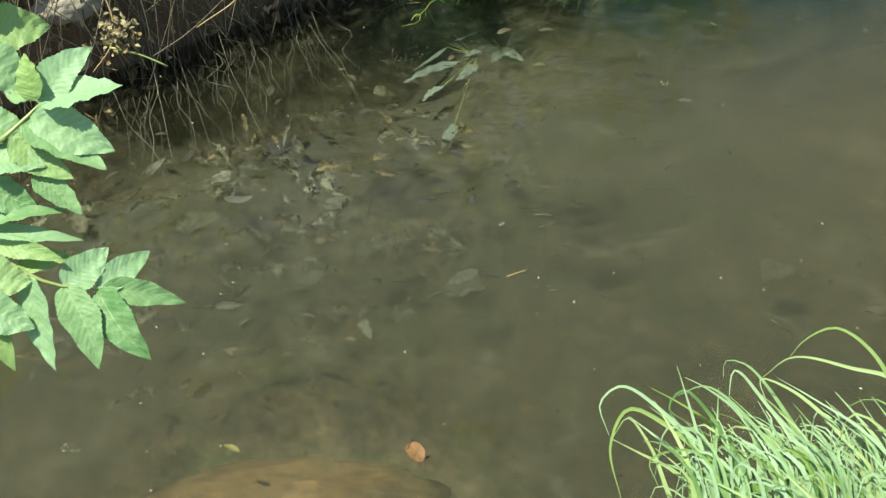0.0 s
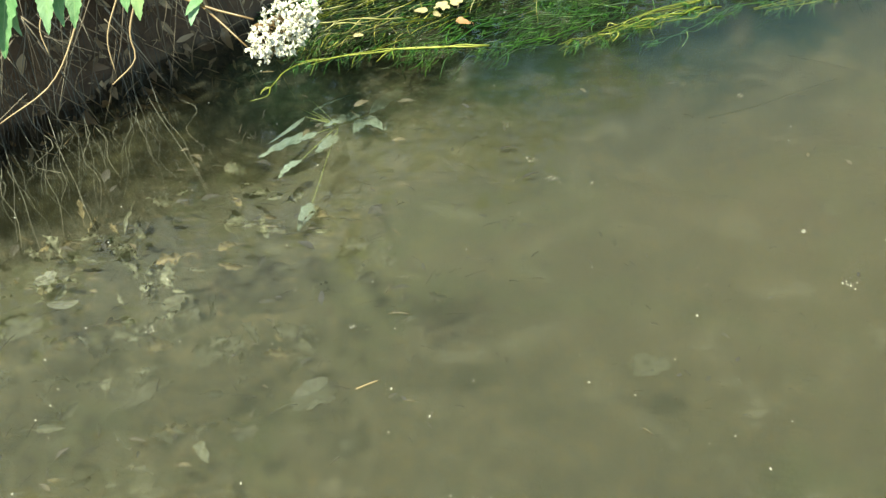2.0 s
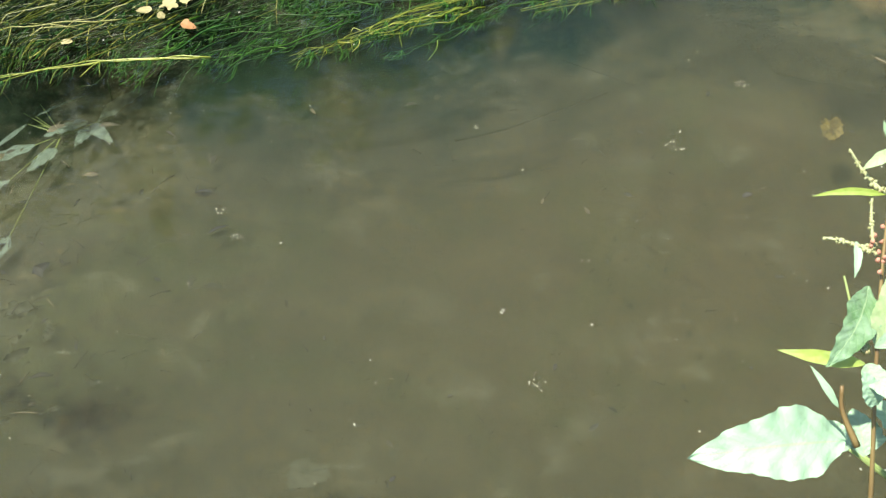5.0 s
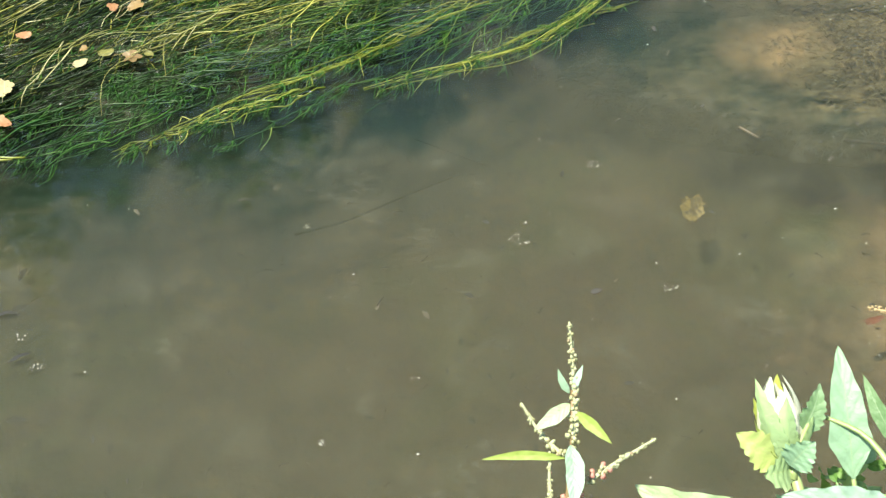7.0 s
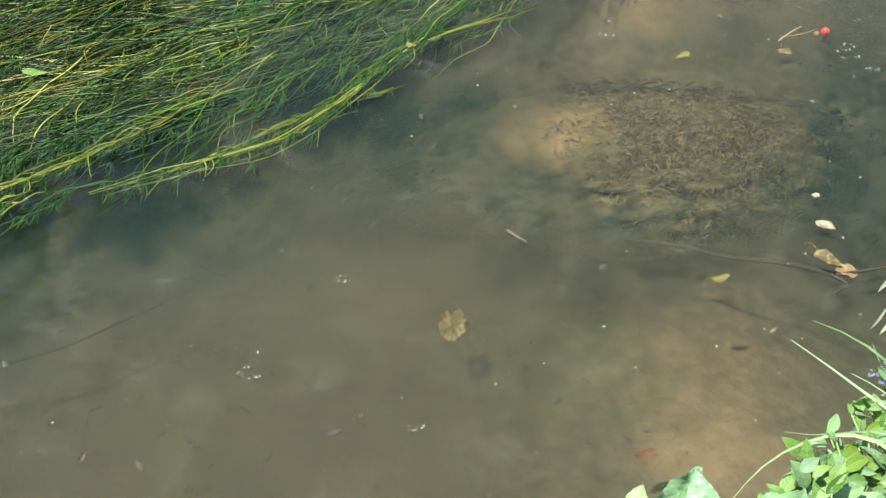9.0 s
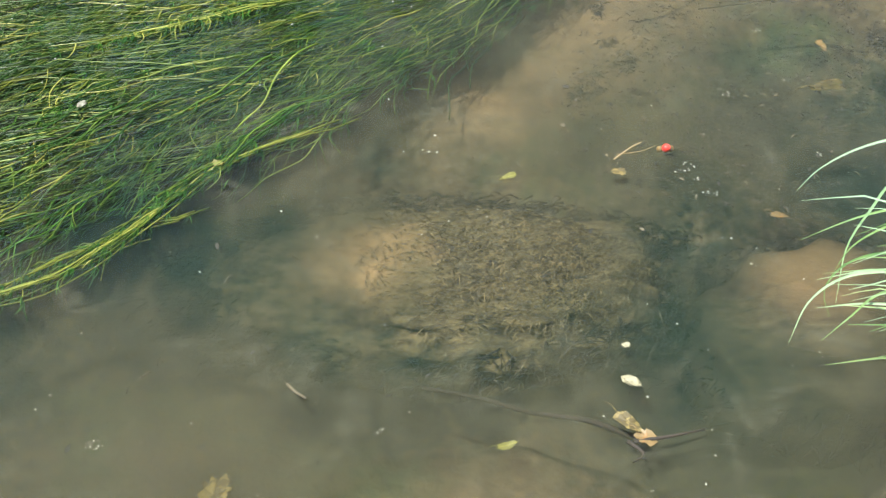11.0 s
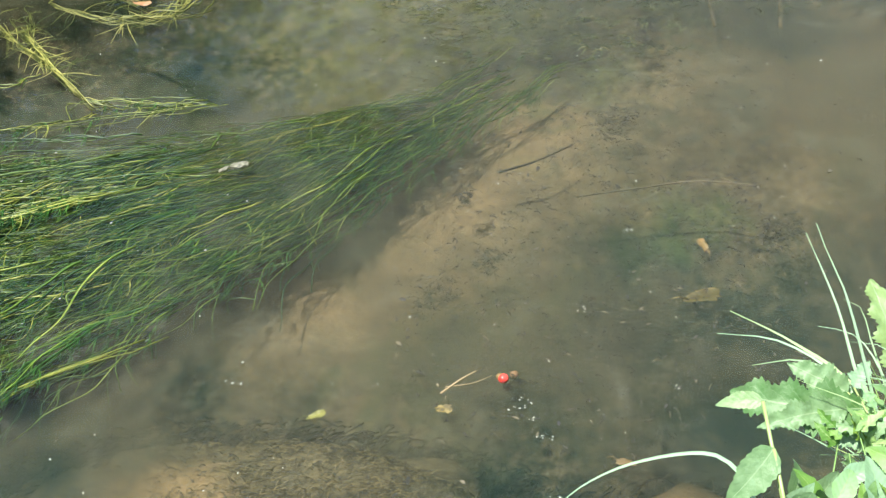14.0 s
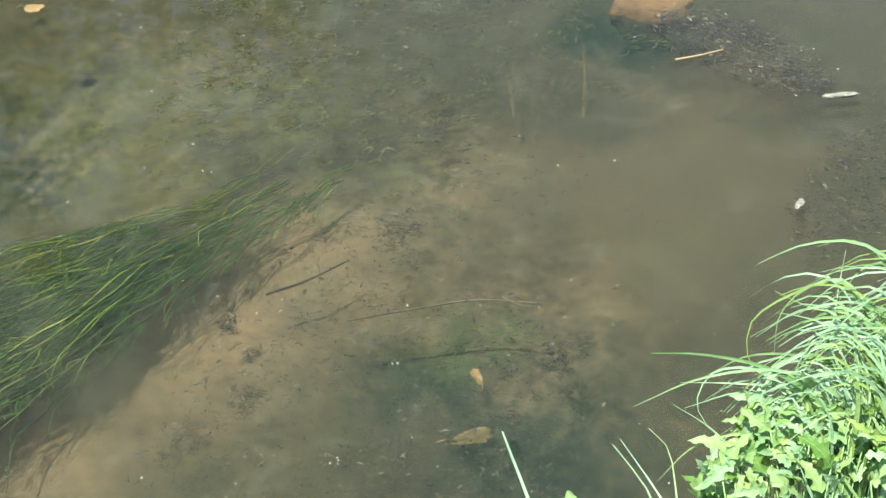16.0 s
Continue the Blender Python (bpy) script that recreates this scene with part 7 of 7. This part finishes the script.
def tuft_two():
    foot = (3.86, 3.26, 0.33)
    root = thing("grass_tuft", foot, "tuft of thin arching pale green grass over the water", "grass")
    lines = [
        [(3.816, 3.615, 0.508), (3.797, 3.643, 0.526), (3.772, 3.658, 0.531), (3.690, 3.662, 0.505), (3.632, 3.647, 0.475), (3.605, 3.630, 0.452)],
        [(3.810, 3.562, 0.487), (3.774, 3.593, 0.500), (3.718, 3.607, 0.492), (3.691, 3.585, 0.464), (3.662, 3.552, 0.428), (3.647, 3.495, 0.380)],
        [(3.810, 3.577, 0.500), (3.738, 3.581, 0.476), (3.675, 3.579, 0.454), (3.604, 3.565, 0.424)],
        [(3.801, 3.464, 0.445), (3.724, 3.495, 0.441), (3.650, 3.500, 0.424), (3.606, 3.480, 0.398), (3.580, 3.439, 0.364)],
        [(3.804, 3.479, 0.445), (3.715, 3.523, 0.447), (3.652, 3.519, 0.426), (3.627, 3.495, 0.401), (3.633, 3.468, 0.383)],
        [(3.804, 3.510, 0.469), (3.733, 3.551, 0.476), (3.665, 3.539, 0.445), (3.636, 3.510, 0.415)],
        [(3.798, 3.432, 0.434), (3.728, 3.452, 0.424), (3.667, 3.464, 0.414), (3.610, 3.466, 0.401)],
        [(3.795, 3.442, 0.453), (3.689, 3.466, 0.434), (3.646, 3.444, 0.407), (3.615, 3.426, 0.386)],
        [(3.804, 3.520, 0.477), (3.757, 3.558, 0.490), (3.717, 3.583, 0.498)],
        [(3.804, 3.490, 0.453), (3.769, 3.566, 0.501), (3.756, 3.587, 0.516)],
    ]
    for k, c in enumerate(lines):
        part("blade", blade([Vector(foot) + Vector((0.05, 0.02 * (k % 4), 0))] + [Vector(p) for p in c], 0.0085, (0.2 * (k % 3 - 1), -0.6, 0.75), 44, 0.3), M_GRASS if k % 3 else M_GRASS_PALE, root)
    rng = random.Random(92)
    for k in range(34):
        f = Vector(foot) + Vector((rng.uniform(-0.06, 0.1), rng.uniform(-0.05, 0.08), 0))
        top = Vector((3.734, 3.477, 0.444)) + Vector((rng.gauss(0.02, 0.05), rng.gauss(0, 0.05), rng.gauss(0, 0.05)))
        part("blade", blade([f, f.lerp(top, 0.6) + Vector((0, 0, 0.06)), top, top + Vector((-rng.uniform(0.03, 0.1), rng.uniform(0, 0.04), -rng.uniform(0, 0.07)))], rng.uniform(0.004, 0.008), (rng.gauss(0, 0.4), -0.6, 0.75), 14, 0.3), rng.choice([M_GRASS, M_GRASS_PALE]), root)


tuft_two()


def broad_herb():
    foot = (3.90, 3.30, 0.34)
    root = thing("bank_herb", foot, "broad-leaved pale green herb with a white flower", "plant")
    for k, (b, e, w) in enumerate((((3.781, 3.485, 0.520), (3.718, 3.472, 0.513), 0.05), ((3.775, 3.429, 0.501), (3.707, 3.402, 0.483), 0.06), ((3.792, 3.544, 0.548), (3.746, 3.510, 0.527), 0.06),
                                   ((3.773, 3.383, 0.493), (3.716, 3.439, 0.500), 0.05), ((3.773, 3.386, 0.521), (3.729, 3.358, 0.485), 0.05), ((3.818, 3.676, 0.598), (3.771, 3.681, 0.583), 0.02), ((3.825, 3.627, 0.582), (3.777, 3.587, 0.537), 0.04))):
        lf = part("leaf", leaf(b, e, w, (0.2 * math.sin(k), -0.6, 0.8), "ovate", 0.06, 0.15, 0.03, 4, teeth=9, bite=0.14, curl=0.05, rnd=k), M_THISTLE, root)
        part("stalk", tube([foot, Vector(foot).lerp(Vector(b), 0.6), b], 0.003, 0.002, 7, 5), M_STEM, lf)
    rng = random.Random(3)
    c = Vector((3.712, 3.495, 0.503))
    for k in range(22):
        p = c + Vector((rng.gauss(0, 0.008), rng.gauss(0, 0.006), rng.gauss(0, 0.006)))
        d = Vector((rng.gauss(0, 1), rng.gauss(-0.3, 1), rng.gauss(0, 1))).normalized() * 0.013
        part("petal", leaf(p, p + d, 0.006, (0, -1, 0.4), "strap", 0.1, 0.1, n=5), M_FLOWER, root, "white petal")


broad_herb()
herb_clump("bank_herb", "broad mint-green leaves crowding under arching grass", (3.93, 3.34, 0.34), ((3.769, 3.505, 0.461), (3.886, 3.485, 0.491), (3.859, 3.603, 0.547)), 70, 0.055, 106, [M_THISTLE, M_THISTLE, M_HERB], 0.04)


def thistle_two():
    foot = (4.06, 3.50, 0.35)
    root = thing("cabbage_thistle", foot, "pale green thistle with lobed spiny leaves on the bank", "plant")
    for k, (b, e, w, lob) in enumerate((
            ((3.996, 3.752, 0.523), (3.967, 3.871, 0.591), 0.052, 5), ((3.961, 3.748, 0.508), (3.811, 3.780, 0.493), 0.075, 4), ((3.936, 3.745, 0.510), (3.836, 3.732, 0.487), 0.05, 4),
            ((3.941, 3.772, 0.507), (3.876, 3.806, 0.516), 0.05, 3), ((3.945, 3.769, 0.519), (3.965, 3.796, 0.535), 0.03, 2), ((4.013, 3.795, 0.538), (4.039, 3.826, 0.577), 0.05, 3),
            ((4.022, 3.791, 0.552), (4.050, 3.804, 0.575), 0.05, 3), ((4.013, 3.797, 0.554), (4.000, 3.832, 0.566), 0.035, 3), ((3.986, 3.702, 0.520), (3.906, 3.698, 0.504), 0.05, 4),
            ((4.057, 3.725, 0.540), (3.976, 3.763, 0.538), 0.05, 4), ((4.067, 3.748, 0.549), (4.021, 3.703, 0.521), 0.05, 4))):
        lf = part("leaf", leaf(b, e, w, (0.3 * math.sin(k * 1.4), -0.6, 0.75), "strap" if k < 2 else "ovate", 0.07, 0.15, 0.05, 5, teeth=lob * 5, bite=0.28, lobes=lob, cut=0.36, curl=0.03, rnd=k), M_THISTLE if k not in (5, 6, 7) else M_BRACT, root)
        part("stalk", tube([foot, Vector(foot).lerp(Vector(b), 0.6) + Vector((0, 0, 0.02)), b], 0.0016, 0.0012, 7, 5), M_STEM, lf)
    for c, w in (([foot, (3.956, 3.786, 0.509), (3.938, 3.867, 0.548), (3.907, 3.949, 0.590)], 0.0075), ([foot, (3.955, 3.776, 0.502), (3.889, 3.843, 0.512), (3.818, 3.878, 0.526)], 0.0085),
                 ([foot, (3.955, 3.771, 0.498), (3.875, 3.838, 0.517), (3.802, 3.853, 0.513)], 0.007), ([foot, (3.944, 3.782, 0.503), (3.899, 3.819, 0.507), (3.842, 3.821, 0.494)], 0.008),
                 ([foot, (4.069, 3.825, 0.589), (4.054, 3.869, 0.595), (4.025, 3.923, 0.607)], 0.007), ([foot, (3.979, 3.791, 0.522), (3.955, 3.841, 0.530), (3.917, 3.854, 0.529)], 0.006),
                 ([foot, (3.971, 3.827, 0.537), (3.962, 3.864, 0.553), (3.944, 3.873, 0.556)], 0.006), ([foot, (4.073, 3.805, 0.602), (4.044, 3.823, 0.590), (3.988, 3.827, 0.571)], 0.005),
                 ([foot, (4.070, 3.847, 0.610), (4.065, 3.897, 0.629), (4.049, 3.912, 0.637)], 0.006)):
        part("blade", blade(c, w, (0.1, -0.7, 0.7), 22, 0.3, 0.12), M_GRASS_PALE, root, "grass blade growing through")


thistle_two()


def under_grass():
    foot = Vector((4.08, 3.54, 0.35))
    root = thing("grass_tuft", foot, "thin fresh green grass growing between thistle leaves", "grass")
    rng = random.Random(95)
    a, b = Vector((3.93, 3.70, 0.48)), Vector((4.14, 3.77, 0.58))
    for _ in range(110):
        f = foot + Vector((rng.uniform(-0.10, 0.12), rng.uniform(-0.04, 0.08), 0))
        top = a.lerp(b, rng.random()) + Vector((rng.gauss(0, 0.02), rng.gauss(0, 0.025), rng.gauss(0, 0.02)))
        tip = top + Vector((rng.gauss(-0.03, 0.035), rng.gauss(0.02, 0.02), rng.gauss(0.0, 0.025)))
        part("blade", blade([f, f.lerp(top, 0.6) + Vector((0, 0, 0.03)), top, tip], rng.uniform(0.003, 0.007), (rng.gauss(0, 0.4), -0.7, 0.7), 14, 0.3), rng.choice([M_GRASS, M_GRASS, M_GRASS_PALE]), root)


under_grass()


def tuft_three():
    foot = (4.24, 3.62, 0.36)
    root = thing("grass_tuft", foot, "dense tuft of arching green grass on the bank", "grass")
    lines = [
        [(4.202, 3.893, 0.753), (4.208, 3.929, 0.791), (4.217, 3.962, 0.831)],
        [(4.245, 3.882, 0.764), (4.213, 3.942, 0.808), (4.170, 3.945, 0.790), (4.134, 3.934, 0.764), (4.130, 3.912, 0.741), (4.136, 3.901, 0.733)],
        [(4.241, 3.883, 0.778), (4.210, 3.937, 0.816), (4.176, 3.938, 0.801), (4.156, 3.926, 0.780), (4.151, 3.903, 0.754)],
        [(4.240, 3.853, 0.749), (4.194, 3.887, 0.759), (4.131, 3.905, 0.749), (4.088, 3.898, 0.727)],
        [(4.236, 3.832, 0.742), (4.171, 3.866, 0.743), (4.113, 3.882, 0.735), (4.064, 3.891, 0.727)],
        [(4.231, 3.811, 0.736), (4.177, 3.839, 0.735), (4.120, 3.868, 0.738), (4.065, 3.866, 0.719)],
        [(4.176, 3.816, 0.715), (4.135, 3.878, 0.754), (4.091, 3.886, 0.745), (4.076, 3.867, 0.723), (4.084, 3.852, 0.713)],
        [(4.210, 3.809, 0.738), (4.156, 3.852, 0.752), (4.117, 3.844, 0.730), (4.094, 3.836, 0.716)],
        [(4.181, 3.796, 0.715), (4.126, 3.831, 0.722), (4.071, 3.832, 0.705), (4.038, 3.813, 0.680)],
        [(4.249, 3.904, 0.772), (4.230, 3.923, 0.782), (4.192, 3.938, 0.778), (4.158, 3.957, 0.783)],
        [(4.268, 3.913, 0.791), (4.250, 3.953, 0.823), (4.231, 3.952, 0.813), (4.206, 3.929, 0.776)],
        [(4.236, 3.759, 0.738), (4.199, 3.806, 0.758), (4.184, 3.783, 0.732), (4.187, 3.759, 0.715)],
        [(4.115, 3.826, 0.687), (4.091, 3.854, 0.703), (4.057, 3.877, 0.712)],
    ]
    for k, c in enumerate(lines):
        part("blade", blade([Vector(foot) + Vector((0.03 * (k % 3), 0.02 * (k % 4), 0))] + [Vector(p) for p in c], 0.0085, (0.2 * (k % 3 - 1), -0.6, 0.75), 44, 0.3), M_GRASS if k % 4 else M_GRASS_PALE, root)
    rng = random.Random(93)
    a, b = Vector((4.125, 3.817, 0.737)), Vector((4.250, 3.897, 0.842))
    for k in range(190):
        f = Vector(foot) + Vector((rng.uniform(-0.08, 0.16), rng.uniform(-0.06, 0.1), 0))
        top = a.lerp(b, rng.random()) + Vector((rng.gauss(0.045, 0.020), rng.gauss(0, 0.02), rng.gauss(-0.012, 0.022)))
        reach = rng.uniform(0.02, 0.075)
        side = Vector((-0.8 + rng.gauss(0, 0.4), 0.2 + rng.gauss(0, 0.3), 0))
        drop = rng.uniform(0.0, 1.1)
        p1 = top + side * reach * 0.4 + Vector((0, 0.2, 0.35)) * reach
        p2 = top + side * reach * 0.9 + Vector((0, 0.2, 0.35 - 0.3 * drop)) * reach
        p3 = top + side * reach * 1.3 + Vector((0, 0.15, 0.2 - 0.9 * drop)) * reach
        part("blade", blade([f, f.lerp(top, 0.6) + Vector((0, 0, 0.05)), top, p1, p2, p3], rng.uniform(0.006, 0.0125), (rng.gauss(0, 0.4), -0.6, 0.75), 34, 0.3), rng.choice([M_GRASS, M_GRASS, M_GRASS_PALE]), root)
    for c in ([(4.02, 3.60, 0.36), (3.926, 3.834, 0.612), (3.913, 3.871, 0.626), (3.900, 3.899, 0.649)], [(4.06, 3.58, 0.36), (4.042, 3.806, 0.638), (4.025, 3.844, 0.650), (4.004, 3.868, 0.665)]):
        part("blade", blade(c, 0.006, (0.3, -0.7, 0.6), 16, 0.3, 0.2), M_GRASS_PALE, root)


tuft_three()
herb_clump("bank_herb", "low bright green herbs with lobed leaves under grass", (4.16, 3.66, 0.36), ((4.054, 3.790, 0.667), (4.182, 3.752, 0.708), (4.124, 3.853, 0.727)), 190, 0.034, 103, [M_FRESH, M_FRESH, M_HERB], 0.04, "ovate", 4, 3)
herb_clump("bank_herb", "low bright green herbs with lobed leaves under grass", (4.00, 3.44, 0.35), ((3.896, 3.687, 0.518), (4.043, 3.647, 0.567), (4.049, 3.734, 0.584)), 240, 0.034, 104, [M_FRESH, M_FRESH, M_HERB], 0.04, "ovate", 4, 3)
